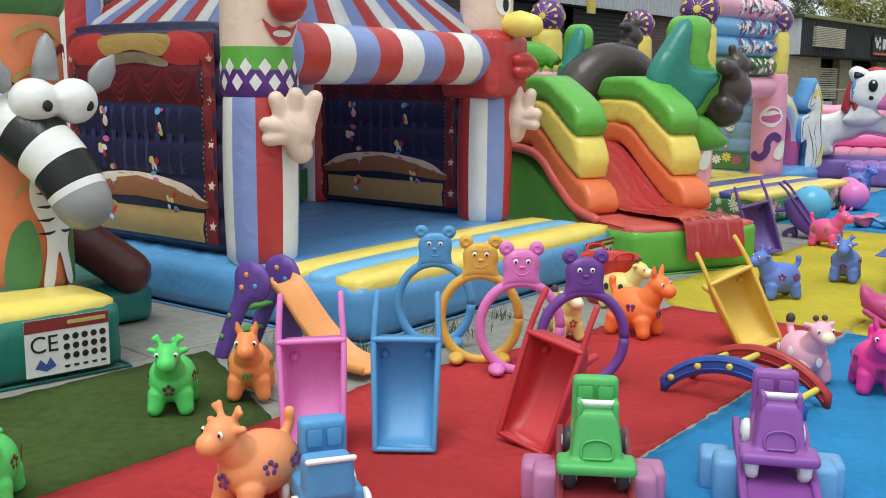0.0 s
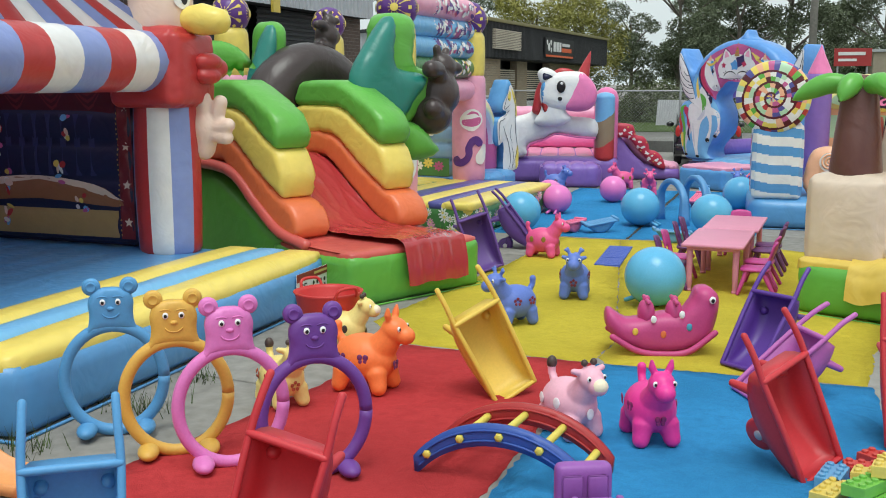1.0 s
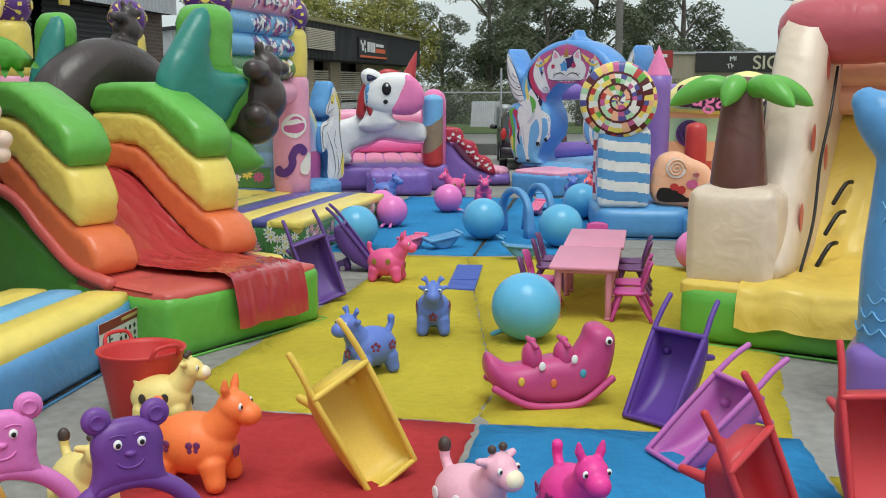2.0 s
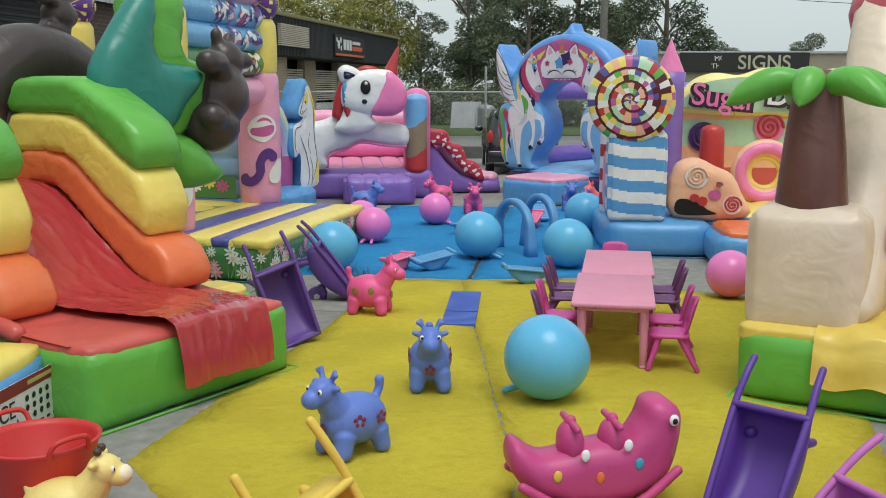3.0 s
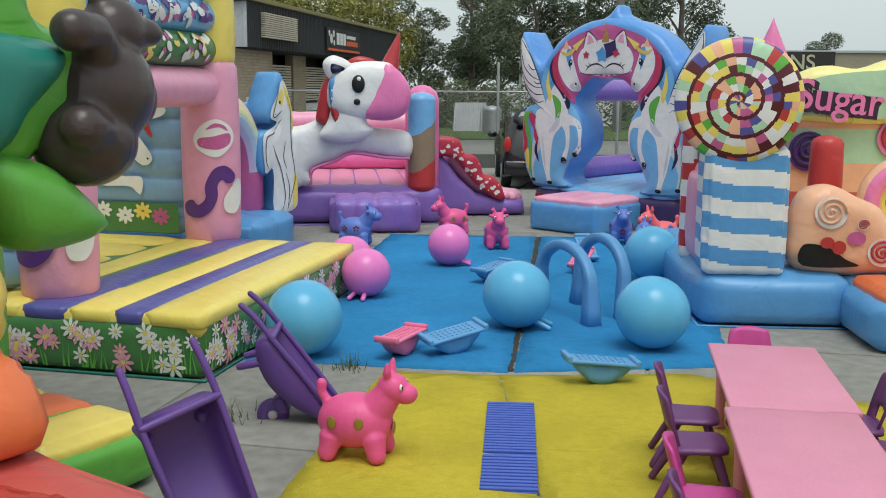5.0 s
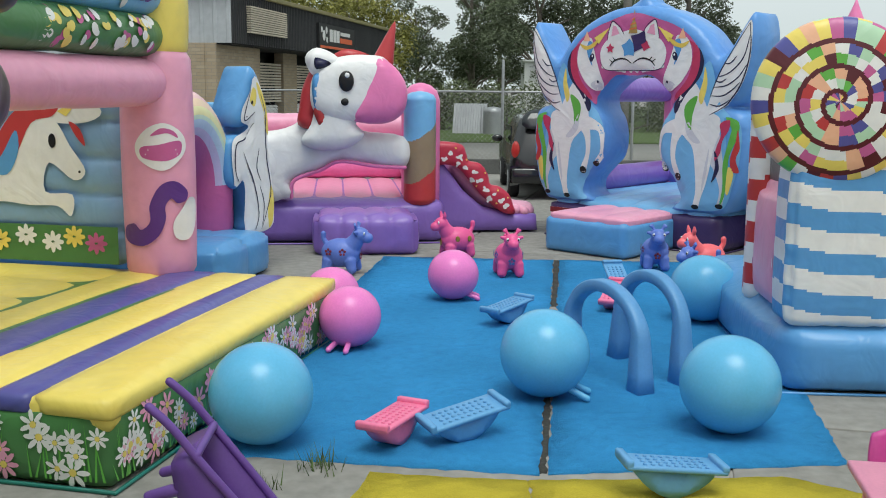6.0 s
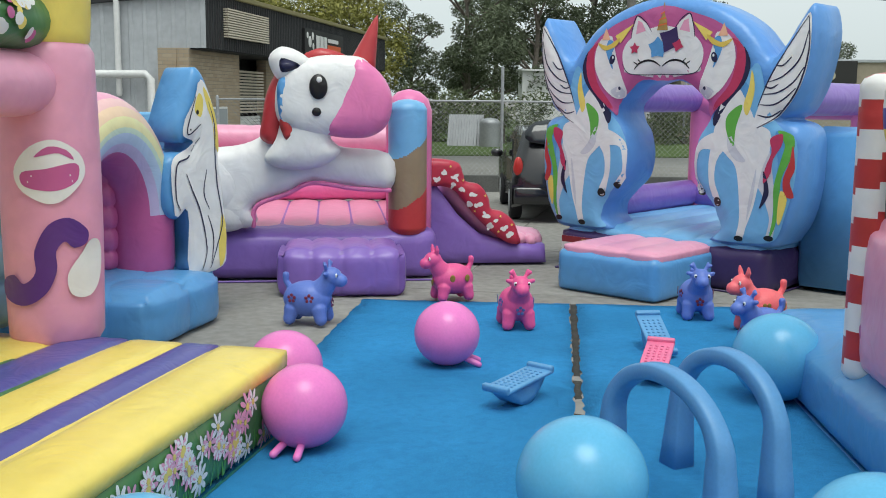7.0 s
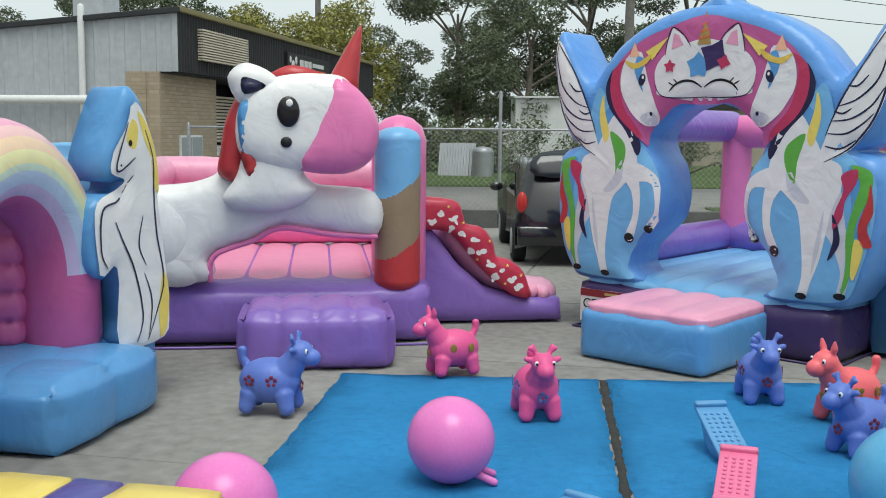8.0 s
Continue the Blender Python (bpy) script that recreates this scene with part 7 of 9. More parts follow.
def wheelbarrow(mat, label):
    """A child's moulded wheelbarrow stood on its nose with the open tray towards -y and the handles in the air."""
    root = thing("wheelbarrow", 0, 0, 0, label, "wheelbarrow", "toy wheelbarrows")
    bm = bmesh.new()
    rows = []
    n = 12
    for i in range(n + 1):
        t = i / n
        w = 0.165 + 0.02 * t
        yf = 0.16 * t
        d = 0.05 + 0.17 * math.sin(math.pi * min(1, t * 0.85 + 0.05)) ** 0.8
        sec = [(-w, yf), (-w * 0.97, yf + d * 0.6), (-w * 0.86, yf + d * 0.95), (-w * 0.5, yf + d), (0, yf + d), (w * 0.5, yf + d), (w * 0.86, yf + d * 0.95), (w * 0.97, yf + d * 0.6), (w, yf)]
        rows.append([bm.verts.new((a, b, 0.02 + 0.6 * t)) for a, b in sec])
    for a, b in zip(rows, rows[1:]):
        for i in range(8):
            bm.faces.new((a[i], a[i + 1], b[i + 1], b[i]))
    bm.faces.new(rows[0])
    bm.faces.new(rows[-1])
    bmesh.ops.recalc_face_normals(bm, faces=bm.faces)
    bmesh.ops.solidify(bm, geom=bm.faces[:], thickness=0.008)
    part("tray", bm, mat, root)
    for x in (-1, 1):
        part("handle", tube(bmesh.new(), smooth_path([(x * 0.165, 0.0, 0.02), (x * 0.175, 0.07, 0.3), (x * 0.186, 0.155, 0.6), (x * 0.18, 0.2, 0.76), (x * 0.175, 0.25, 0.87)], 4), 0.018, 12), mat, root)
        part("leg", tube(bmesh.new(), [(x * 0.13, 0.28, 0.5), (x * 0.13, 0.42, 0.52)], [0.03, 0.022], 12), mat, root)
    part("rim", tube(bmesh.new(), line((-0.185, 0.155, 0.62), (0.185, 0.155, 0.62), 4), 0.018, 12), mat, root)
    part("nose_rim", tube(bmesh.new(), line((-0.165, 0.0, 0.02), (0.165, 0.0, 0.02), 4), 0.016, 12), mat, root)
    fork = part("fork", bar(bmesh.new(), -0.06, 0.06, 0.27, 0.34, 0.12, 0.24, 0.02), mat, root)
    wheel = part("wheel", lathe(bmesh.new(), [(0.01, -0.025), (0.085, -0.025), (0.1, -0.012), (0.1, 0.012), (0.085, 0.025), (0.01, 0.025)], 24, Matrix.Translation((0, 0.38, 0.14)) @ Matrix.Rotation(radians(90), 4, "Y")), mat, root)
    part("hub", lathe(bmesh.new(), [(0.01, -0.032), (0.03, -0.032), (0.03, 0.032), (0.01, 0.032)], 14, Matrix.Translation((0, 0.38, 0.14)) @ Matrix.Rotation(radians(90), 4, "Y")), plastic("hub_grey", 190, 186, 190), wheel)
    return root


C_PINK, C_BLUE, C_RED = plastic("pink", 228, 120, 196), plastic("blue", 76, 152, 208), plastic("red", 204, 42, 52)
C_YELLOW, C_PURPLE, C_ORCHID = plastic("yellow", 228, 190, 52), plastic("purple", 100, 64, 146), plastic("orchid", 190, 96, 178)
C_VIOLET = plastic("violet", 92, 52, 150)
BARROWS = (("pink", C_PINK, -0.7, 5.45, -3, 0, 4), ("sky-blue", C_BLUE, -0.2, 5.5, -1, 0, 0), ("red", C_RED, 0.47, 5.62, -40, 0, -10), ("yellow", C_YELLOW, 2.56, 7.84, 14, 0, 22), ("purple", C_PURPLE, 4.02, 12.32, 8, 0, 14),
           ("violet", C_VIOLET, 4.37, 7.92, -72, -20, 0), ("red", C_RED, 3.62, 6.0, 18, 0, 16), ("red", C_RED, 4.38, 6.14, -26, 0, 0))
for colour, mat, x, y, turn, back, lean in BARROWS:
    o = wheelbarrow(mat, colour + " plastic toy wheelbarrow stood on its nose")
    o.matrix_world = pose(x, y, 0.02, 0, 0, turn) @ pose(0, 0, 0, back, -lean, 0)
o = wheelbarrow(C_ORCHID, "orchid-pink plastic toy wheelbarrow lying tilted on its nose")
o.matrix_world = pose(4.02, 7.36, 0.02, 0, 0, -98) @ pose(0, 0, 0, -34, 0, 0)
o = wheelbarrow(C_PURPLE, "purple plastic toy wheelbarrow leaning on its wheel")
o.matrix_world = pose(5.18, 13.75, 0.04, 0, 0, 62) @ pose(0, 0, 0, -22, 0, 0)


def bear_ring(mat, label):
    """A crawl-through hoop with a bear's head on top and two feet; flat, moulded, 5 cm thick."""
    root = thing("bear_hoop", 0, 0, 0, label, "toy hoop", "bear hoops")
    n = 48
    part("hoop", tube(bmesh.new(), [(0.29 * math.cos(a), 0, 0.345 + 0.325 * math.sin(a)) for a in [2 * math.pi * k / n for k in range(n + 1)]], 0.036, 14, False, 1.0), mat, root)
    head = part("head", cushion_bm(smooth_path([(-0.2, 0.585), (-0.14, 0.665), (-0.125, 0.74), (-0.13, 0.82), (-0.105, 0.88), (-0.05, 0.905), (0.05, 0.905), (0.105, 0.88), (0.13, 0.82), (0.125, 0.74), (0.14, 0.665), (0.2, 0.585), (0.1, 0.64), (0.0, 0.66), (-0.1, 0.64)], 4, True), 0.018, 0.045, 0.035, 0.035), mat, root)
    for x in (-1, 1):
        e = part("ear", lathe(bmesh.new(), [(0.004, -0.026), (0.04, -0.026), (0.052, -0.014), (0.054, 0.0), (0.052, 0.014), (0.04, 0.026), (0.004, 0.026)], 22, pose(x * 0.108, 0, 0.915, 90, 0, 0)), mat, head)
        part("ear_hollow", lathe(bmesh.new(), [(0.026, -0.004), (0.032, 0.0), (0.026, 0.004), (0.02, 0.0)], 18, pose(x * 0.108, -0.027, 0.915, 90, 0, 0)), mat, e)
        eye(head, x * 0.044, -0.04, 0.825, 0.017)
        part("brow", tube(bmesh.new(), [(x * (0.044 + 0.03 * math.sin(a)), -0.04, 0.848 + 0.012 * math.cos(a)) for a in np.linspace(-1.1, 1.1, 7)], 0.004, 6), mat, head)
        part("foot", ball(bmesh.new(), (x * 0.17, -0.06, 0.045), 0.055, 18, (1.1, 2.0, 0.8)), mat, root)
    part("nose", ball(bmesh.new(), (0, -0.042, 0.785), 0.017, 12, (1.3, 0.8, 0.8)), mat, head)
    part("smile", tube(bmesh.new(), [(0.05 * math.sin(a), -0.041, 0.765 - 0.035 * math.cos(a)) for a in np.linspace(-1.2, 1.2, 11)], 0.005, 6), mat, head)
    return root


for colour, mat, x, y, turn in (("sky-blue", C_BLUE, -0.05, 7.9, -4), ("mustard", plastic("mustard", 222, 172, 58), 0.29, 7.42, -2), ("pink", C_PINK, 0.57, 7.14, 2), ("purple", plastic("ring_purple", 112, 60, 150), 0.98, 6.83, 4)):
    bear_ring(mat, colour + " plastic crawl hoop with a bear head").matrix_world = pose(x, y, 0.014, 0, 0, turn)


def toddler_slide():
    root = thing("toddler_slide", -1.5, 7.62, -31, "toddler slide with orange chute and purple elephant-headed ladder", "slide")
    orange, purple, green = plastic("chute_orange", 238, 156, 84), plastic("ladder_purple", 104, 66, 158), plastic("rung_green", 86, 166, 62)
    path = smooth_path([(0.34, 0, 0.6), (0.45, 0, 0.55), (0.7, 0, 0.28), (0.95, 0, 0.1), (1.2, 0, 0.06)], 6)
    bm = bmesh.new()
    rows = [[bm.verts.new((p.x + dz * 0.3, y, p.z + dz)) for y, dz in ((-0.15, 0.06), (-0.14, 0.0), (-0.05, -0.015), (0.05, -0.015), (0.14, 0.0), (0.15, 0.06))] for p in path]
    for a, b in zip(rows, rows[1:]):
        for i in range(5):
            bm.faces.new((a[i], a[i + 1], b[i + 1], b[i]))
    bmesh.ops.recalc_face_normals(bm, faces=bm.faces)
    bmesh.ops.solidify(bm, geom=bm.faces[:], thickness=0.014)
    part("chute", bm, orange, root)
    for y in (-0.17, 0.17):
        o = part("ladder_side", cushion_bm(smooth_path([(-0.16, 0.0), (-0.05, 0.0), (0.1, 0.28), (0.2, 0.45), (0.34, 0.5), (0.4, 0.62), (0.34, 0.74), (0.2, 0.78), (0.08, 0.7), (0.06, 0.52), (-0.04, 0.3)], 4, True), 0.012, 0.025, 0.03, 0.06), purple, root, "", True, pose(0, y, 0))
        for x, z, m in ((0.2, 0.68, orange), (0.28, 0.6, C_BLUE), (0.15, 0.58, orange), (0.02, 0.35, green), (-0.06, 0.18, green)):
            part("knob", ball(bmesh.new(), (x, -0.028, z), 0.022, 10, (1, 0.5, 1)), m, o)
    for x, z in ((0.0, 0.2), (0.1, 0.4)):
        part("rung", bar(bmesh.new(), x - 0.05, x + 0.05, -0.16, 0.16, z - 0.012, z + 0.012, 0.008), green, root)
    part("support", bar(bmesh.new(), 0.42, 0.46, -0.12, 0.12, 0.0, 0.5, 0.01), purple, root)
    return root


toddler_slide()


def tub():
    root = thing("tub", 1.62, 9.66, 20, "red flexible plastic tub with two handles", "tub")
    bm = lathe(bmesh.new(), [(0.02, 0.0), (0.19, 0.0), (0.205, 0.03), (0.27, 0.43), (0.288, 0.455), (0.272, 0.46), (0.255, 0.43), (0.19, 0.05), (0.02, 0.04)], 36)
    part("tub_body", bm, plastic("tub_red", 206, 44, 42), root)
    for s in (-1, 1):
        part("handle", tube(bmesh.new(), smooth_path([(-0.1, s * 0.265, 0.44), (-0.07, s * 0.295, 0.51), (0.07, s * 0.295, 0.51), (0.1, s * 0.265, 0.44)], 5), 0.013, 10), plastic("tub_red", 206, 44, 42), root)


tub()


def climber():
    root = thing("climbing_arch", 2.03, 6.56, -42, "low climbing arch with blue and red sides and yellow rungs", "climbing frame")
    yel = plastic("rung_yellow", 226, 204, 70)
    for y, mat, nm in ((-0.2, plastic("arch_navy", 44, 84, 168), "blue"), (0.2, plastic("arch_red", 178, 42, 42), "red")):
        arc = [(0.5 * math.sin(a) / math.sin(0.95), 0.58 * math.cos(a) - 0.58 * math.cos(0.95) + 0.03) for a in np.linspace(-0.95, 0.95, 22)]
        up = [(x * 1.02, z + 0.075) for x, z in arc]
        low = [(x, z - 0.045) for x, z in arc]
        o = part("side_rail", cushion_bm([(x, max(0.0, z)) for x, z in low] + up[::-1], 0.006, 0.035, 0.02, 0.05), mat, root, nm + " arched side rail", True, pose(0, y, 0))
        for off in (0.045, -0.012):
            part("groove_rib", tube(bmesh.new(), [(x, -0.026, max(0.02, z + off)) for x, z in arc[1:-1]], 0.007, 6), mat, o)
    for a in np.linspace(-0.75, 0.75, 5):
        x, z = 0.5 * math.sin(a) / math.sin(0.95), 0.58 * math.cos(a) - 0.58 * math.cos(0.95) + 0.045
        r = part("rung", tube(bmesh.new(), line((x, -0.2, z), (x, 0.2, z), 4), 0.022, 12), yel, root)
        part("bolt", lathe(bmesh.new(), [(0.01, 0), (0.024, 0), (0.024, 0.02), (0.01, 0.024)], 6, pose(x, -0.222, z, 90, 0, 0)), yel, r)


climber()


def coaster(x, y, turn, car, track, base, label):
    root = thing("ride_on_coaster", x, y, turn, label, "ride-on toy")
    white, dark = plastic("white", 236, 234, 232), plastic("tyre_dark", 52, 50, 54)
    part("foot", fused_block([(-0.3, -0.16, 0.0, 0.2), (-0.36, -0.2, 0.16, 0.36)], 0.24), base, root)
    part("foot", fused_block([(0.16, 0.3, 0.0, 0.2), (0.2, 0.36, 0.16, 0.36)], 0.24), base, root)
    tr = part("track", bar(bmesh.new(), -0.17, 0.17, -0.75, 0.35, -0.03, 0.03, 0.012, pose(0, 0, 0.2, 14, 0, 0)), track, root)
    for s in (-1, 1):
        part("track_edge", bar(bmesh.new(), s * 0.17 - 0.02, s * 0.17 + 0.02, -0.75, 0.35, -0.02, 0.06, 0.012, pose(0, 0, 0.2, 14, 0, 0)), track, tr)
    hood = bar(bmesh.new(), -0.13, 0.13, -0.2, 0.0, 0.3, 0.57, 0.03)
    for v in hood.verts:
        k = (v.co.z - 0.3) / 0.27
        v.co.x *= 1 - 0.26 * k
        v.co.y += 0.05 * k
    bar(hood, -0.12, 0.12, -0.05, 0.22, 0.28, 0.42, 0.03)
    bar(hood, -0.19, 0.19, -0.25, -0.06, 0.28, 0.34, 0.025)
    bar(hood, -0.115, 0.115, 0.12, 0.2, 0.36, 0.66, 0.03)
    body = fused("car", hood, car, root, 0.011, 4)
    part("hood_panel", tube(bmesh.new(), smooth_path([(-0.07, -0.2, 0.36), (-0.065, -0.185, 0.42), (0.0, -0.18, 0.44), (0.065, -0.185, 0.42), (0.07, -0.2, 0.36), (0.0, -0.203, 0.355)], 4, True), 0.006, 6), car, body)
    for i in (-1, 1):
        part("seat_panel", bar(bmesh.new(), i * 0.05 - 0.042, i * 0.05 + 0.042, 0.108, 0.12, 0.52, 0.62, 0.012), car, body)
    part("grab_bar", tube(bmesh.new(), line((-0.075, -0.11, 0.6), (0.075, -0.11, 0.6), 4), 0.016, 12), white, body, "white grab bar")
    for i in (-1, 1):
        part("bar_post", bar(bmesh.new(), i * 0.085 - 0.014, i * 0.085 + 0.014, -0.15, -0.06, 0.52, 0.615, 0.012), car, body)
        for yy, zz in ((-0.14, 0.26), (0.14, 0.33)):
            w = part("wheel", lathe(bmesh.new(), [(0.01, -0.03), (0.055, -0.03), (0.07, -0.015), (0.07, 0.015), (0.055, 0.03), (0.01, 0.03)], 20, Matrix.Translation((i * 0.125, yy, zz - 0.01)) @ Matrix.Rotation(radians(90), 4, "Y")), white if car is not C_GREEN else dark, body)
            part("hub", lathe(bmesh.new(), [(0.01, -0.036), (0.028, -0.036), (0.028, 0.036), (0.01, 0.036)], 12, Matrix.Translation((i * 0.125, yy, zz - 0.01)) @ Matrix.Rotation(radians(90), 4, "Y")), plastic("hub_grey", 190, 186, 190), w)
    return root


def fused_block(rows, h):
    bm = bmesh.new()
    for x0, x1, y0, y1 in rows:
        bar(bm, x0, x1, y0 - 0.1, y1 - 0.1, 0, h - 0.04 * abs(y0) * 5, 0.035)
    return bm


C_GREEN = plastic("car_green", 72, 178, 88)
coaster(0.76, 4.76, -6, C_GREEN, plastic("track_wine", 132, 34, 44), plastic("base_mauve", 190, 116, 164), "green ride-on car on a dark red track with mauve feet")
coaster(1.69, 4.9, -12, plastic("car_purple", 148, 80, 168), plastic("track_purple", 136, 66, 152), plastic("base_blue", 104, 162, 214), "purple ride-on car on a purple track with blue feet")


def ride_on(x, y, turn):
    root = thing("ride_on_car", x, y, turn, "sky-blue plastic ride-on car with white grab bar", "ride-on toy")
    body = fused("car", bar(bar(bar(bmesh.new(), -0.15, 0.15, -0.2, 0.26, 0.08, 0.2, 0.03), -0.14, 0.1, -0.22, -0.06, 0.15, 0.36, 0.035), -0.09, 0.15, 0.12, 0.24, 0.18, 0.44, 0.03), C_BLUE, root, 0.011, 4)
    for i in (-1, 1):
        part("seat_panel", bar(bmesh.new(), 0.03 + i * 0.05 - 0.042, 0.03 + i * 0.05 + 0.042, 0.108, 0.12, 0.3, 0.4, 0.012), C_BLUE, body)
        for yy in (-0.13, 0.16):
            part("wheel", lathe(bmesh.new(), [(0.01, -0.02), (0.06, -0.02), (0.075, -0.01), (0.075, 0.01), (0.06, 0.02), (0.01, 0.02)], 20, Matrix.Translation((i * 0.17, yy, 0.09)) @ Matrix.Rotation(radians(90), 4, "Y")), plastic("white", 236, 234, 232), root)
    part("grab_bar", tube(bmesh.new(), line((-0.13, -0.22, 0.36), (0.09, -0.22, 0.36), 4), 0.015, 12), plastic("white", 236, 234, 232), body, "white grab bar")


ride_on(-0.56, 4.72, 20)


def rocker():
    root = thing("rocker", 4.1, 8.62, -20, "magenta plastic three-seat whale rocker", "rocker")
    m = plastic("rocker_magenta", 198, 62, 128)
    body = part("body", cushion_bm(smooth_path([(-0.42, 0.36), (-0.44, 0.24), (-0.36, 0.12), (-0.2, 0.04), (0.0, 0.015), (0.2, 0.04), (0.36, 0.14), (0.42, 0.3), (0.43, 0.47), (0.36, 0.54), (0.27, 0.53), (0.23, 0.44), (0.15, 0.34), (0.02, 0.33), (-0.12, 0.3), (-0.28, 0.28)], 4, True), 0.06, 0.16, 0.09, 0.05), m, root)
    part("rocker_rail", tube(bmesh.new(), smooth_path([(-0.4, -0.15, 0.16), (-0.2, -0.16, 0.05), (0, -0.16, 0.025), (0.2, -0.16, 0.05), (0.4, -0.15, 0.2)], 6), 0.025, 10), m, root)
    part("rocker_rail", tube(bmesh.new(), smooth_path([(-0.4, 0.15, 0.16), (-0.2, 0.16, 0.05), (0, 0.16, 0.025), (0.2, 0.16, 0.05), (0.4, 0.15, 0.2)], 6), 0.025, 10), m, root)
    for x in (-0.12, 0.1):
        part("seat_back", ball(bmesh.new(), (x, 0, 0.33), 0.085, 18, (0.8, 1.3, 1.25)), m, root)
        part("grab_bar", tube(bmesh.new(), line((x, -0.13, 0.43), (x, 0.13, 0.43), 4), 0.018, 10), m, root)
        part("grab_post", tube(bmesh.new(), line((x, 0, 0.38), (x, 0, 0.44), 2), 0.03, 10), m, root)
    eye(root, 0.37, -0.15, 0.46, 0.026)
    for x, z, c in ((-0.22, 0.2, plastic("yellow", 228, 190, 52)), (0.0, 0.18, plastic("dot_orange", 230, 110, 50)), (0.2, 0.24, plastic("dot_teal", 60, 160, 190)), (-0.08, 0.3, P_EYE), (0.14, 0.34, P_EYE)):
        part("port_dot", ball(bmesh.new(), (x, -0.14, z), 0.026, 12, (0.9, 0.35, 1.2)), c, root)


rocker()


def table(x, y, turn):
    root = thing("table", x, y, turn, "low rectangular pink plastic children's table", "table", "children's tables")
    m = plastic("table_pink", 222, 138, 168)
    part("tabletop", bar(bmesh.new(), -0.625, 0.625, -0.31, 0.31, 0.465, 0.5, 0.012), m, root)
    part("apron", bar(bmesh.new(), -0.57, 0.57, -0.26, 0.26, 0.43, 0.466, 0.01), m, root)
    for a in (-1, 1):
        for b in (-1, 1):
            leg = part("leg", tube(bmesh.new(), line((a * 0.53, b * 0.23, 0.03), (a * 0.53, b * 0.23, 0.44), 3), [0.028, 0.03, 0.032, 0.034], 16, "flat"), m, root)
            part("foot_cap", lathe(bmesh.new(), [(0.01, 0), (0.032, 0), (0.032, 0.025), (0.01, 0.03)], 14, pose(a * 0.53, b * 0.23, 0)), m, leg)
    return root


TURN = 50.4
ux, uy = math.cos(radians(TURN)), math.sin(radians(TURN))
t1 = table(6.1, 10.92, TURN)
copy_thing(t1, pose(6.1 + 1.27 * ux + 0.02, 10.92 + 1.27 * uy - 0.02, 0.016, 0, 0, TURN))
t1.location.z = 0.016


def chair(mat, label):
    """A moulded child's stacking chair; it faces -y."""
    root = thing("chair", 0, 0, 0, label, "chair", "children's chairs")
    part("seat", cushion_rot([(-0.13, -0.14), (-0.15, 0.0), (-0.13, 0.12), (0.13, 0.12), (0.15, 0.0), (0.13, -0.14), (0.0, -0.16)], 0.012, 0.02, pose(0, 0, 0.26, -90, 0, 0)), mat, root)
    bm = bmesh.new()
    rows = []
    for i in range(9):
        t = i / 8
        w = 0.115 + 0.02 * math.sin(math.pi * t)
        rows.append([bm.verts.new((x * w, 0.12 + 0.08 * t - 0.03 * (x * x), 0.25 + 0.29 * t + (-0.02 * x * x if i == 8 else 0))) for x in (-1, -0.55, 0, 0.55, 1)])
    for i, (a, b) in enumerate(zip(rows, rows[1:])):
        for k in range(4):
            if i in (1, 2) and k in (1, 2):
                continue
            bm.faces.new((a[k], a[k + 1], b[k + 1], b[k]))
    bmesh.ops.recalc_face_normals(bm, faces=bm.faces)
    bmesh.ops.solidify(bm, geom=bm.faces[:], thickness=0.016)
    part("backrest", bm, mat, root)
    for x in (-1, 1):
        part("leg", tube(bmesh.new(), line((x * 0.1, -0.09, 0.25), (x * 0.15, -0.17, 0.012), 4), [0.026, 0.024, 0.022, 0.02, 0.019], 10, "flat"), mat, root)
        part("leg", tube(bmesh.new(), line((x * 0.1, 0.06, 0.25), (x * 0.15, 0.19, 0.012), 4), [0.026, 0.024, 0.022, 0.02, 0.019], 10, "flat"), mat, root)
    return root


def cushion_rot(outline, thick, depth, m):
    bm = cushion_bm(smooth_path([(a, b, 0) for a, b in outline], 4, True), thick, depth, 0.03, 0.05)
    bmesh.ops.transform(bm, matrix=m, verts=bm.verts)
    return bm


CH = {"purple": plastic("chair_purple", 112, 56, 118), "magenta": plastic("chair_magenta", 204, 62, 150)}
proto = {}
for colour, s, side in (("purple", -0.42, 1), ("magenta", 0.02, 1), ("purple", 0.75, 1), ("purple", 1.2, 1), ("magenta", -0.45, -1), ("magenta", 0.0, -1), ("purple", 0.78, -1), ("purple", 1.2, -1), ("magenta", 2.02, 0)):
    off = 0.43 * side
    px = 6.1 + ux * s - uy * off if side else 6.1 + ux * s
    py = 10.92 + uy * s + ux * off if side else 10.92 + uy * s
    face = TURN if side == 1 else (TURN + 180 if side == -1 else TURN - 90)
    m = pose(px, py, 0.016, 0, 0, face + (s * 37 % 7) - 3)
    if colour not in proto:
        proto[colour] = chair(CH[colour], colour + " moulded plastic children's chair at the pink table")
        proto[colour].matrix_world = m
    else:
        copy_thing(proto[colour], m)


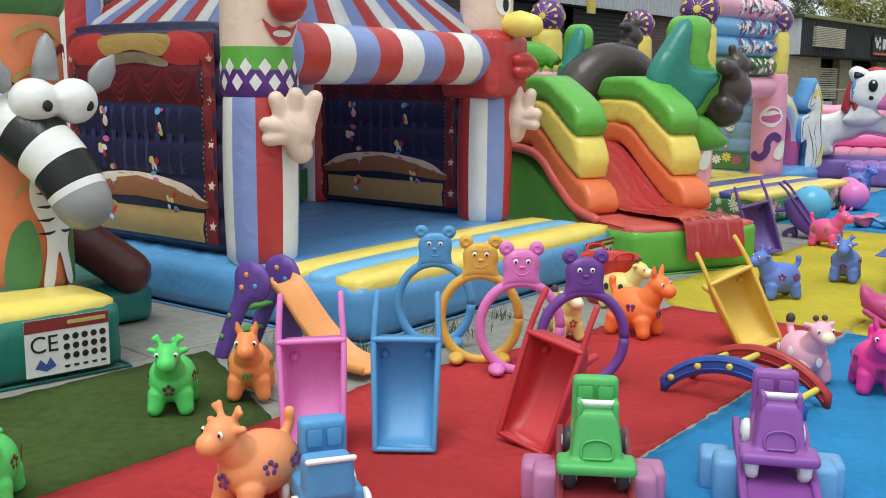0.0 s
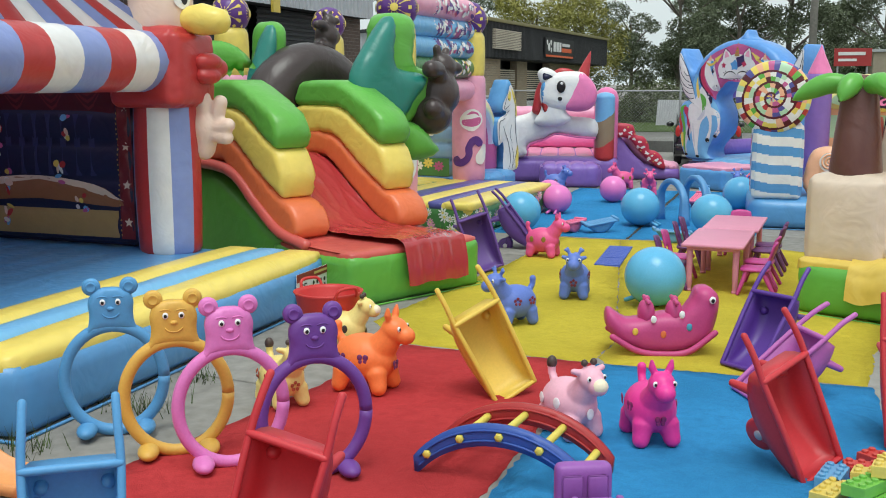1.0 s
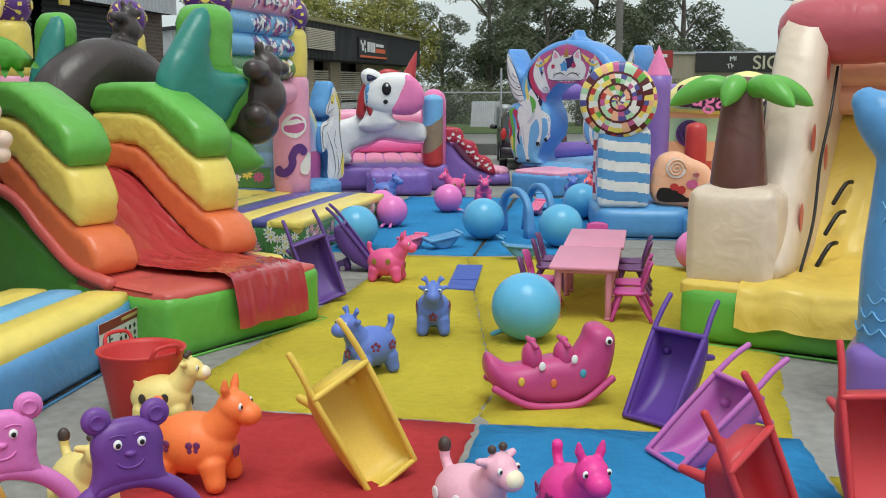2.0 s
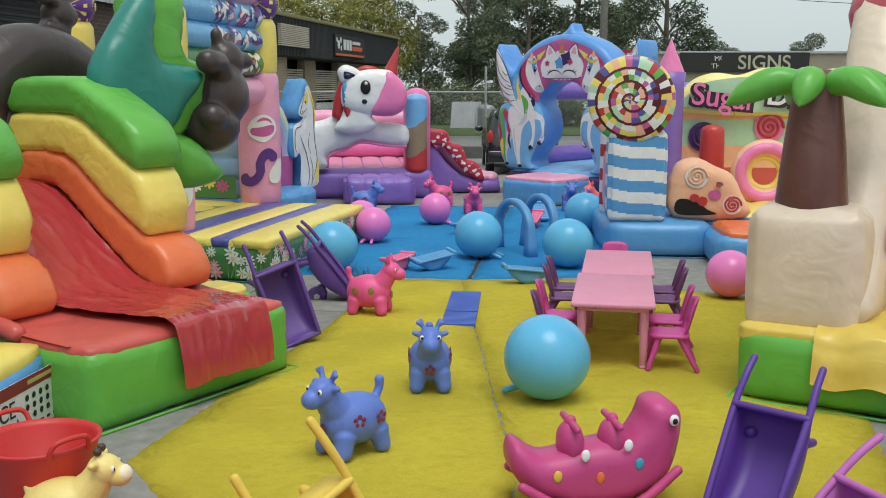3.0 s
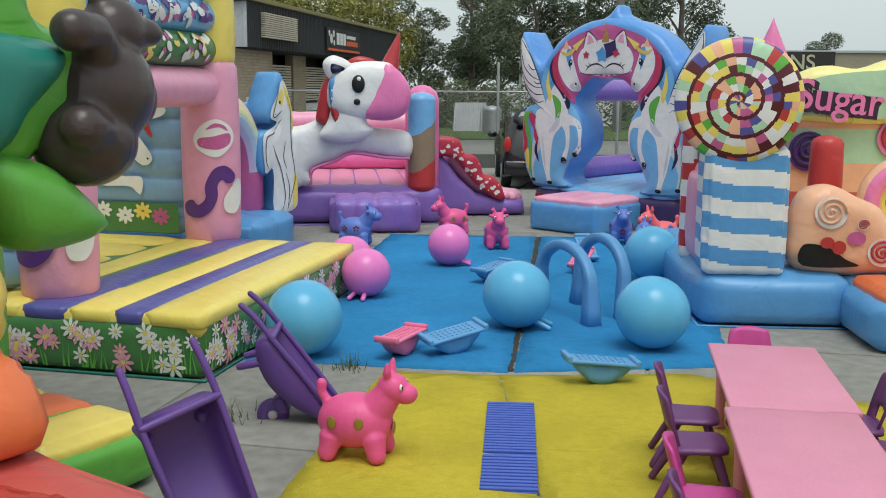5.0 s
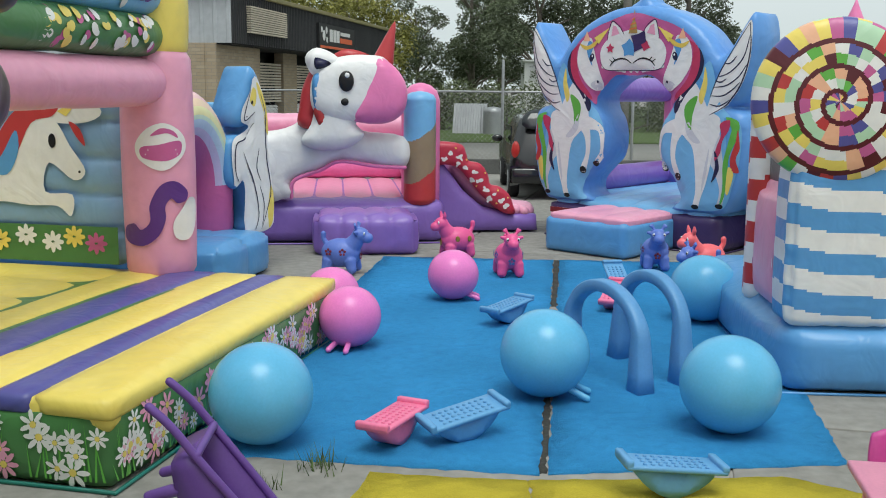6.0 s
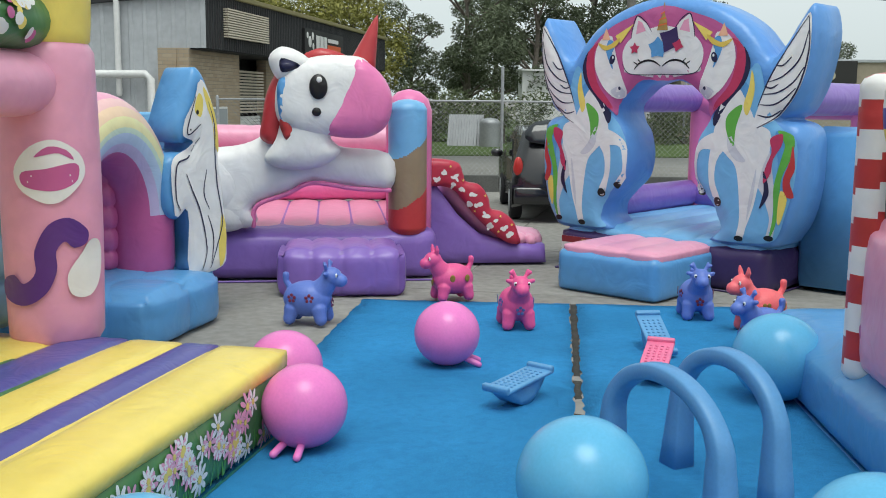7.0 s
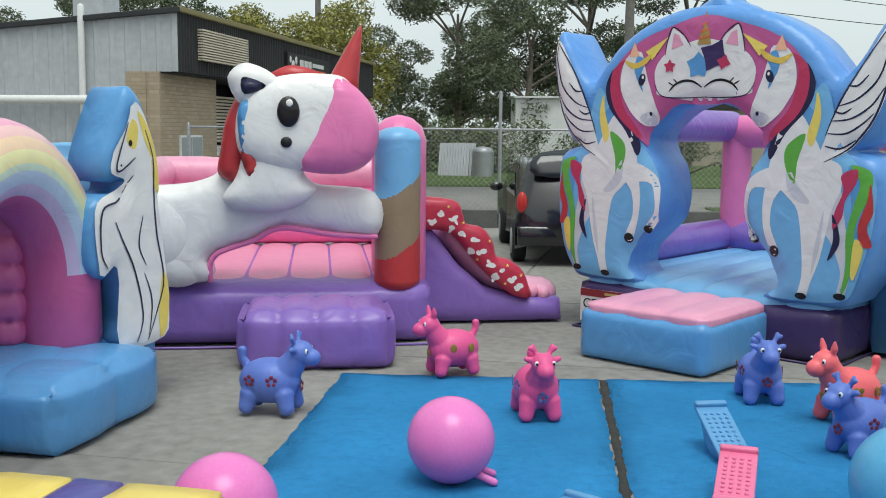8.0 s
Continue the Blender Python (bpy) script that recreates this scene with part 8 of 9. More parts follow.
def slat_mat():
    root = thing("slatted_mat", 5.85, 12.84, 56, "blue plastic slatted walking mat in two halves", "mat")
    m = plastic("mat_blue", 62, 92, 190)
    for k, x0 in enumerate((-0.74, -0.2)):
        n = 11 if k == 0 else 20
        pl = part("panel", bar(bmesh.new(), x0, x0 + n * 0.046, -0.15, 0.15, 0.0, 0.014, 0.004), m, root)
        bm = bar(bmesh.new(), -0.015, 0.015, -0.15, 0.15, 0.0, 0.014, 0.004)
        me = mesh_of("slat", bm, m, False)
        for i in range(n):
            o = new("slat", me)
            o.parent = pl
            o.matrix_local = pose(x0 + 0.023 + i * 0.046, 0, 0.014)


slat_mat()


def balance_board(mat, label):
    """A short rocking board with a boat-shaped hull, lip ends and a dotted top."""
    root = thing("balance_board", 0, 0, 0, label, "toy", "balance boards")
    part("hull", cushion_bm(smooth_path([(-0.2, 0.14), (-0.13, 0.05), (0.0, 0.0), (0.13, 0.05), (0.2, 0.14), (0.0, 0.15)], 4, True), 0.01, 0.13, 0.03, 0.05), mat, root)
    top = part("deck", bar(bmesh.new(), -0.26, 0.26, -0.1, 0.1, 0.14, 0.165, 0.01), mat, root)
    for s in (-1, 1):
        part("lip", bar(bmesh.new(), s * 0.245 - 0.02, s * 0.245 + 0.02, -0.1, 0.1, 0.15, 0.19, 0.012), mat, root)
    me = mesh_of("tread_dot", lathe(bmesh.new(), [(0.004, 0), (0.012, 0), (0.009, 0.006), (0.002, 0.008)], 10), mat)
    for i in range(9):
        for j in range(4):
            o = new("tread_dot", me)
            o.parent = top
            o.matrix_local = pose(-0.16 + 0.04 * i, -0.06 + 0.04 * j, 0.165)
    return root


b1 = balance_board(plastic("board_blue", 88, 156, 208), "sky-blue plastic balance board with dotted tread")
b1.matrix_world = pose(6.6, 14.75, 0.016, 8, -8, 0) @ pose(0, 0, 0, 0, 0, 0)
for x, y, turn, tilt in ((7.05, 13.55, -22, 6), (8.43, 17.05, 20, -5), (10.16, 17.72, 66, -24)):
    copy_thing(b1, pose(x, y, 0.016, 0, 0, turn) @ pose(0, 0, 0, 0, tilt, 0))
b2 = balance_board(plastic("board_pink", 240, 116, 160), "pink plastic balance board with dotted tread")
b2.matrix_world = pose(6.2, 14.86, 0.016, 0, 0, 35)
copy_thing(b2, pose(9.62, 17.08, 0.016, 0, 0, 40) @ pose(0, 0, 0, 0, -14, 0))


def horseshoe(x, y, turn, span, leg=0.38, rise=0.82):
    """A moulded blue hoop with tapered legs and raised shells and stars."""
    m = plastic("hoop_blue", 84, 150, 206)
    root = thing("crawl_arch", x, y, turn, "sky-blue plastic crawl arch with raised stars and shells", "toy arch", "crawl arches")
    w = span / 2
    pts = [(-w - 0.02, 0, 0.0), (-w, 0, leg)] + [(-w * math.cos(a), 0, leg + 0.03 + (w * rise) * math.sin(a)) for a in np.linspace(0.15, math.pi - 0.15, 16)] + [(w, 0, leg), (w + 0.02, 0, 0.0)]
    path = smooth_path(pts, 2)
    n = len(path)
    bm, rings = bmesh.new(), []
    for i, p in enumerate(path):
        q, r = path[max(0, i - 1)], path[min(n - 1, i + 1)]
        t = (r - q).normalized()
        side = Vector((-t.z, 0, t.x))
        k = 1 - min(1.0, p.z / 0.5)
        a, d, c = 0.042 + 0.032 * k, 0.048 + 0.022 * k, 0.012
        rings.append([bm.verts.new(p + side * u + Vector((0, v, 0))) for u, v in ((-a, -d + c), (-a + c, -d), (a - c, -d), (a, -d + c), (a, d - c), (a - c, d), (-a + c, d), (-a, d - c))])
    for a, b in zip(rings, rings[1:]):
        for i in range(8):
            bm.faces.new((a[i], a[(i + 1) % 8], b[(i + 1) % 8], b[i]))
    bm.faces.new(rings[0])
    bm.faces.new(rings[-1])
    bmesh.ops.recalc_face_normals(bm, faces=bm.faces)
    part("arch_body", bm, m, root)
    for s in (-1, 1):
        for z in (0.1, 0.22):
            bm = bmesh.new()
            if z > 0.15:
                cushion(bm, star(0, 0, 0.045), 0.012, 0, 0.02, 0.02)
            else:
                for k in range(6):
                    ball(bm, (0.028 * math.cos(k), 0, 0.028 * math.sin(k)), 0.016, 8, (1, 0.5, 1))
            part("relief", bm, m, root, "", True, pose(s * (w + 0.01), -0.07 + 0.05 * (z - 0.1), z))
    for a in np.linspace(0.4, math.pi - 0.4, 9):
        part("stud", ball(bmesh.new(), (-w * math.cos(a), -0.05, leg + 0.03 + w * rise * math.sin(a)), 0.011, 8), m, root)


horseshoe(8.12, 15.38, 84, 0.86, 0.3, 0.74)
horseshoe(8.5, 15.34, 84, 0.72, 0.36, 0.84)


# ---- building bricks ----
def toy_brick_mesh(nx, ny, mat):
    bm = bar(bmesh.new(), -nx * 0.032, nx * 0.032, -ny * 0.032, ny * 0.032, 0, 0.062, 0.004)
    for i in range(nx):
        for j in range(ny):
            lathe(bm, [(0.004, 0.06), (0.019, 0.06), (0.019, 0.074), (0.016, 0.077), (0.004, 0.077)], 10, pose((i - (nx - 1) / 2) * 0.064, (j - (ny - 1) / 2) * 0.064, 0))
    return mesh_of("toy_brick", bm, mat, False)


rnd = random.Random(21)
BC = [("yellow", plastic("brick_yellow", 222, 196, 84)), ("green", plastic("brick_green", 112, 186, 62)), ("blue", plastic("brick_blue", 98, 166, 212)), ("red", plastic("brick_red", 206, 62, 56))]
spots = [(3.45, 5.72, 0), (3.62, 5.55, 0), (3.78, 5.75, 0), (3.95, 5.62, 0), (3.6, 5.9, 0), (4.1, 5.8, 0), (3.85, 5.92, 0), (4.2, 5.6, 0), (3.5, 5.45, 0), (3.98, 5.42, 0), (4.28, 5.86, 0), (3.72, 5.4, 0), (4.02, 6.0, 0),
         (3.66, 5.72, 0.066), (3.9, 5.72, 0.066), (4.1, 5.66, 0.066), (3.78, 5.52, 0.066), (4.0, 5.84, 0.066), (3.56, 5.6, 0.066), (3.82, 5.66, 0.132), (4.02, 5.7, 0.132), (3.7, 5.62, 0.132), (3.93, 5.56, 0.132)]
meshes = {}
for i, (x, y, z) in enumerate(spots):
    name, mat = BC[(0, 1, 2, 0, 2, 0, 3, 1, 2, 0, 1, 2, 3, 0, 0, 1, 2, 0, 1, 0, 2, 0, 1)[i]]
    size = ((4, 2), (2, 2), (4, 2), (3, 2))[i % 4]
    if (name, size) not in meshes:
        meshes[name, size] = toy_brick_mesh(*size, mat)
    o = new("toy_brick", meshes[name, size])
    o.matrix_world = pose(x, y, z + 0.016, rnd.uniform(-4, 4) if z else 0, rnd.uniform(-4, 4) if z else 0, rnd.uniform(0, 180))
    tagged(o, "large " + name + " plastic building brick with round studs", "toy brick", "pile of building bricks")


# ---- surroundings ----
def brick_shader(name, a, b, mortar, scale=1.0):
    m = bpy.data.materials.new(name)
    m.use_nodes = True
    n, l = m.node_tree.nodes, m.node_tree.links
    co, mp, bk, bp = n.new("ShaderNodeTexCoord"), n.new("ShaderNodeMapping"), n.new("ShaderNodeTexBrick"), n.new("ShaderNodeBump")
    mp.inputs["Rotation"].default_value = (radians(90), 0, 0)
    sep, add, com = n.new("ShaderNodeSeparateXYZ"), n.new("ShaderNodeMath"), n.new("ShaderNodeCombineXYZ")
    l.new(co.outputs["Object"], sep.inputs[0])
    l.new(sep.outputs["X"], add.inputs[0])
    l.new(sep.outputs["Y"], add.inputs[1])
    l.new(add.outputs[0], com.inputs["X"])
    l.new(sep.outputs["Z"], com.inputs["Y"])
    l.new(com.outputs[0], bk.inputs["Vector"])
    bk.inputs["Color1"].default_value, bk.inputs["Color2"].default_value, bk.inputs["Mortar"].default_value = (*a, 1), (*b, 1), (*mortar, 1)
    bk.inputs["Scale"].default_value, bk.inputs["Brick Width"].default_value, bk.inputs["Row Height"].default_value, bk.inputs["Mortar Size"].default_value = scale, 0.24, 0.086, 0.006
    l.new(bk.outputs["Color"], n["Principled BSDF"].inputs["Base Color"])
    n["Principled BSDF"].inputs["Roughness"].default_value = 0.9
    l.new(bk.outputs["Fac"], bp.inputs["Height"])
    bp.invert = True
    bp.inputs["Distance"].default_value = 0.01
    l.new(bp.outputs[0], n["Principled BSDF"].inputs["Normal"])
    return m


M_BRICK = brick_shader("cream_brick", (0.42, 0.34, 0.24), (0.36, 0.28, 0.19), (0.3, 0.27, 0.22))
M_BROWNBRICK = brick_shader("brown_brick", (0.13, 0.09, 0.07), (0.1, 0.07, 0.055), (0.2, 0.18, 0.16))
M_STEEL = shader("grey_steel_cladding", (0.42, 0.44, 0.46), 0.55, 0.12, 6.0, 0.1, 0.004, patch=0.5)
M_BLACKCLAD = shader("black_cladding", (0.022, 0.023, 0.025), 0.6, 0.2, 6.0, 0.1, 0.004, patch=0.5)
# near-black colour that carries the shade of unlit interiors and eaves
M_DARK = shader("shade_black", (0.012, 0.012, 0.013), 0.9, 0.3, 5.0, 0.1)
M_ROLLER = shader("roller_door_paint", (0.03, 0.032, 0.034), 0.6, 0.2, 8.0, 0.1)
M_CREAM = shader("cream_louvre", (0.55, 0.49, 0.39), 0.6, 0.1, 10.0, 0.1)
M_GALV = shader("galvanised_steel", (0.34, 0.35, 0.36), 0.45, 0.15, 20.0, 0.05, metal=0.6)
M_WHITE = shader("white_paint", (0.7, 0.7, 0.69), 0.5, 0.06, 12.0, 0.05)
M_BEIGE = shader("beige_cladding", (0.34, 0.29, 0.22), 0.7, 0.1, 5.0, 0.1, patch=0.3)
M_GRASS = shader("roadside_grass", (0.07, 0.11, 0.03), 0.95, 0.4, 25.0, 0.8, 0.03, patch=0.5)
M_BARK = shader("grey_bark", (0.13, 0.11, 0.09), 0.9, 0.35, 8.0, 0.6, 0.02)
M_LEAF = shader("gum_leaf", (0.07, 0.095, 0.05), 0.7, 0.45, 3.0, 0.0, patch=0.6, second=(0.15, 0.18, 0.1))
M_OLIVE = shader("bright_leaf", (0.17, 0.18, 0.03), 0.7, 0.45, 3.0, 0.0, patch=0.6, second=(0.33, 0.31, 0.07))
M_BUSH = shader("bush_leaf", (0.075, 0.105, 0.045), 0.7, 0.4, 3.0, 0.0, patch=0.6, second=(0.16, 0.19, 0.085))


def ribbed(bm, x0, x1, z0, z1, y, pitch=0.2, depth=0.03):
    """Upright ribbed metal cladding, facing -y."""
    n = max(1, int((x1 - x0) / pitch))
    prev = None
    for i in range(n):
        a, p = x0 + (x1 - x0) * i / n, (x1 - x0) / n
        for dx, dy in ((0, 0), (p * 0.6, 0), (p * 0.7, -depth), (p * 0.9, -depth), (p, 0)):
            cur = [bm.verts.new((a + dx, y + dy, z0)), bm.verts.new((a + dx, y + dy, z1))]
            if prev:
                bm.faces.new((prev[0], cur[0], cur[1], prev[1]))
            prev = cur
    return bm


def corrugated(bm, x0, x1, z0, z1, y, n, depth=0.03):
    """One ribbed curtain of a roller door, facing -y."""
    prev = None
    for i in range(n):
        a, p = z0 + (z1 - z0) * i / n, (z1 - z0) / n
        for dz, dy in ((0, 0), (p * 0.15, -depth), (p * 0.62, -depth), (p * 0.78, 0), (p, 0)):
            cur = [bm.verts.new((x0, y + dy, a + dz)), bm.verts.new((x1, y + dy, a + dz))]
            if prev:
                bm.faces.new((prev[0], prev[1], cur[1], cur[0]))
            prev = cur
    bmesh.ops.remove_doubles(bm, verts=bm.verts, dist=1e-5)
    return bm


def slats(bm, x0, x1, z0, z1, y, n, depth=0.06):
    for i in range(n):
        z = z0 + (z1 - z0) * i / n
        bar(bm, x0, x1, y - depth, y, z, z + (z1 - z0) / n * 0.62, 0)
    return bm


# warehouse behind the row of castles
ware = tagged(new("warehouse"), "brick warehouse with dark roller doors and grey steel fascia", "building")
ware.matrix_world = pose(-0.63, 7.92, 0, 0, 0, 53) @ pose(0, 6.6, 0)
part("wall", bar(bmesh.new(), -12, 6.0, 0, 0.25, 0, 3.8, 0), M_BROWNBRICK, ware, "brown brick wall", False)
part("wall", bar(bmesh.new(), 9.4, 11.0, 0, 0.25, 0, 3.8, 0), M_BROWNBRICK, ware, "brown brick wall", False)
part("wall", bar(bmesh.new(), 18.6, 20.0, 0, 0.25, 0, 3.8, 0), M_BROWNBRICK, ware, "brown brick wall", False)
for x0, x1 in ((6.0, 9.4), (11.0, 14.6), (15.0, 18.6)):
    part("roller_door", corrugated(bmesh.new(), x0, x1, 0, 3.75, 0.2, 34, 0.03), M_ROLLER, ware, "dark roller door", False)
part("fascia", ribbed(bmesh.new(), -12, 20, 3.75, 5.2, -0.35, 0.2), M_STEEL, ware, "grey ribbed steel fascia", False)
part("roof", bar(bmesh.new(), -12, 20, -0.3, 12, 5.1, 5.25, 0), M_STEEL, ware, "", False)
part("side", bar(bmesh.new(), 19.8, 20, 0.2, 12, 0, 5.1, 0), M_STEEL, ware, "", False)
# eaves shade is put into the soffit colour
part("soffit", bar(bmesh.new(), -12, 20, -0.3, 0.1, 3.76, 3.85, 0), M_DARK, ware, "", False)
# added black sheet in place of the unlit hall inside
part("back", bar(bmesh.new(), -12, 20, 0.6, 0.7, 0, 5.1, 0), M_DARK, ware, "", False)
part("sign_board", bar(bmesh.new(), 14.65, 14.95, -0.42, -0.36, 3.6, 4.4, 0), plastic("sign_yellow", 214, 186, 60), ware, "narrow yellow sign with dark marks", False)

# workshop with black fascia
shop = tagged(new("workshop"), "workshop building, black fascia, grey steel flank, cream brick ground floor", "building")
shop.matrix_world = pose(12.06, 35.06, 0, 0, 0, 50.6)
part("fascia", ribbed(bmesh.new(), 0, 19, 3.05, 4.3, 0, 0.15, 0.03), M_BLACKCLAD, shop, "black ribbed fascia", False)
bm = ribbed(bmesh.new(), -14, 0, 0.0, 4.3, 0, 0.35, 0.03)
for v in bm.verts:
    if v.co.z > 1:
        v.co.z -= 0.078 * -v.co.x
    elif v.co.x > -1.1:
        v.co.z = 3.05
part("flank", bm, M_STEEL, shop, "grey ribbed steel flank", False, Matrix.Rotation(radians(-90), 4, "Z"))
part("roof", bar(bmesh.new(), 0.02, 19, 0.05, 14, 4.22, 4.3, 0, pose(0, 0, 4.3) @ pose(0, 0, 0, -4.46, 0, 0) @ pose(0, 0, -4.3)), M_STEEL, shop, "", False)
part("gutter", bar(bmesh.new(), -0.08, 19.05, -0.12, -0.02, 4.28, 4.4, 0.02), shader("gutter_olive", (0.22, 0.19, 0.08), 0.6), shop, "olive gutter", False)
part("gutter", bar(bmesh.new(), -0.14, -0.03, -0.1, 14, 4.26, 4.38, 0.02, pose(0, 0, 4.3) @ pose(0, 0, 0, -4.46, 0, 0) @ pose(0, 0, -4.3)), M_BLACKCLAD, shop, "dark gutter", False)
# underside coloured near black for the shade below the overhang
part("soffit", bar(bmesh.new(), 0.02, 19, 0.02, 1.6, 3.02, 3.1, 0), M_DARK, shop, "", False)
part("wall", bar(bmesh.new(), -0.05, 3.2, 0.4, 0.7, 0, 3.05, 0), M_BRICK, shop, "cream brick wall", False)
part("wall", bar(bmesh.new(), -0.08, 0.1, 0.7, 1.15, 0, 3.05, 0), M_BRICK, shop, "cream brick wall", False)
part("wall", bar(bmesh.new(), 6.8, 8.2, 0.9, 1.2, 0, 3.05, 0), M_BRICK, shop, "cream brick wall", False)
part("wall", bar(bmesh.new(), 11.5, 19, 0.9, 1.2, 0, 3.05, 0), M_BRICK, shop, "cream brick wall", False)
# black sheet added behind the doors for the unlit room
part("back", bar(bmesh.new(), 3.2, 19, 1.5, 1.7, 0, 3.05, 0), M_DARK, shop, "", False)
for x0, x1 in ((3.3, 6.7), (8.3, 11.4)):
    d = part("roller_door", corrugated(bmesh.new(), x0, x1, 0.0, 1.4, 1.1, 16, 0.03), M_WHITE, shop, "white roller door", False)
    part("louvre", slats(bmesh.new(), x0, x1, 1.5, 2.7, 1.05, 14, 0.1), M_CREAM, shop, "cream louvre", False)
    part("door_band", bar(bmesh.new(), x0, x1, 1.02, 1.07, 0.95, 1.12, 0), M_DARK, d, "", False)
w = part("window", bar(bmesh.new(), 0.9, 2.2, 0.36, 0.42, 0.7, 1.7, 0.01), M_WHITE, shop, "", False)
for i in range(2):
    for j in range(2):
        part("pane", bar(bmesh.new(), 0.95 + 0.62 * i, 1.52 + 0.62 * i, 0.345, 0.362, 0.75 + 0.47 * j, 1.18 + 0.47 * j, 0), shader("pale_glass", (0.35, 0.38, 0.4), 0.15, 0.05), w, "", False)
part("vent_louvre", slats(bmesh.new(), 1.0, 4.0, 3.35, 4.05, -0.04, 12, 0.12), M_CREAM, shop, "cream louvre in the fascia", False)
sg = part("sign_board", bar(bmesh.new(), 7.4, 11.9, -0.12, -0.04, 3.2, 4.0, 0), shader("sign_black", (0.012, 0.012, 0.014), 0.5), shop, "black sign with white paw-like mark and orange bars", False)
for x, z, r in ((7.9, 3.62, 0.17), (8.2, 3.8, 0.12), (7.65, 3.8, 0.1), (8.25, 3.5, 0.1)):
    part("sign_mark", ball(bmesh.new(), (x, -0.13, z), r, 14, (1, 0.08, 1)), M_WHITE, sg)
for x0, x1, z0, z1, m in ((8.6, 8.95, 3.45, 3.85, M_WHITE), (9.05, 9.4, 3.45, 3.85, M_WHITE), (9.5, 9.8, 3.45, 3.85, M_WHITE), (9.9, 11.5, 3.45, 3.62, plastic("sign_orange", 226, 96, 40)), (9.95, 11.2, 3.7, 3.82, M_WHITE), (7.5, 11.8, 3.22, 3.3, plastic("sign_orange", 226, 96, 40))):
    part("text_bar", bar(bmesh.new(), x0, x1, -0.135, -0.12, z0, z1, 0), m, sg, "", False)
tube_part("downpipe", shop, M_WHITE, smooth_path([(-0.1, 2.1, 4.4), (-0.12, 2.1, 3.6), (-0.12, 2.1, 2.0)], 2), 0.07)
tube_part("conduit", shop, M_WHITE, [(-0.2, 13, 2.45), (-0.2, 1.4, 2.45), (-0.2, 1.28, 2.33), (-0.2, 1.28, 0.3)], 0.09)
part("roof_unit", bar(bmesh.new(), 0.3, 1.1, 1.8, 2.5, 4.0, 5.0, 0.03), M_STEEL, shop, "", False)
reel = part("hose_reel", lathe(bmesh.new(), [(0.05, -0.1), (0.26, -0.1), (0.26, -0.08), (0.16, -0.06), (0.16, 0.06), (0.26, 0.08), (0.26, 0.1), (0.05, 0.1)], 24, pose(2.8, 0.72, 0.95, 90, 0, 0)), shader("rust_brown", (0.1, 0.06, 0.04), 0.8, 0.3), shop, "rusty hose reel")


# chain-link fence
def fence(x, y, turn, length, h, label):
    root = thing("chain_link_fence", x, y, turn, label, "fence")
    for i in range(int(length / 3) + 1):
        part("post", tube(bmesh.new(), line((i * 3.0, 0, 0), (i * 3.0, 0, h + (0.7 if i == 2 else 0.05)), 2), 0.035, 10), M_GALV, root)
    part("top_rail", tube(bmesh.new(), line((0, 0, h), (length, 0, h), 2), 0.022, 8), M_GALV, root)
    bm = bmesh.new()
    step, w = 0.11, 0.004
    for k in range(int((length + h) / step)):
        for s in (-1, 1):
            a = k * step if s > 0 else k * step - h
            p0, p1 = (a - (h if s > 0 else 0), 0.05), (a + (0 if s > 0 else h), h)
            if s < 0:
                p0, p1 = (a + h, 0.05), (a, h)
            lo, hi = sorted((p0[0], p1[0]))
            if lo < 0 or hi > length:
                continue
            bm.faces.new([bm.verts.new(v) for v in ((p0[0] - w, 0, p0[1]), (p0[0] + w, 0, p0[1]), (p1[0] + w, 0, p1[1]), (p1[0] - w, 0, p1[1]))])
    tagged(part("wire_mesh", bm, M_GALV, root, "", False), kind="stuff")
    part("plinth", bar(bmesh.new(), 0, length, -0.06, 0.06, -0.01, 0.35, 0.02), shader("plinth_grey", (0.1, 0.1, 0.095), 0.9, 0.3), root, "", False)
    return root


fence(16.75 - 6 * 0.857, 29.85 + 6 * 0.515, -31, 27, 1.9, "galvanised chain-link fence with steel posts on a low plinth")

road = tagged(part("road", bar(bmesh.new(), -40, 60, 0, 9.6, -0.02, 0.02, 0), shader("pale_asphalt", (0.2, 0.195, 0.18), 0.9, 0.2, 8.0, 0.3)), "pale worn road behind the fence", "road", kind="structure")
road.matrix_world = pose(17.9, 33.2, 0, 0, 0, -31)
verge = tagged(part("verge", bar(bmesh.new(), -40, 90, 0, 60, -0.02, 0.05, 0), M_GRASS), "green grass verge beyond the road", "grass", kind="structure")
verge.matrix_world = pose(23.1, 42.0, 0, 0, 0, -31)
strip = tagged(part("verge", bar(bmesh.new(), 6, 40, -1.6, 0.0, -0.02, 0.05, 0), M_GRASS), "green grass strip along the road", "grass", kind="structure")
strip.matrix_world = pose(18.6, 34.4, 0.01, 0, 0, -31)


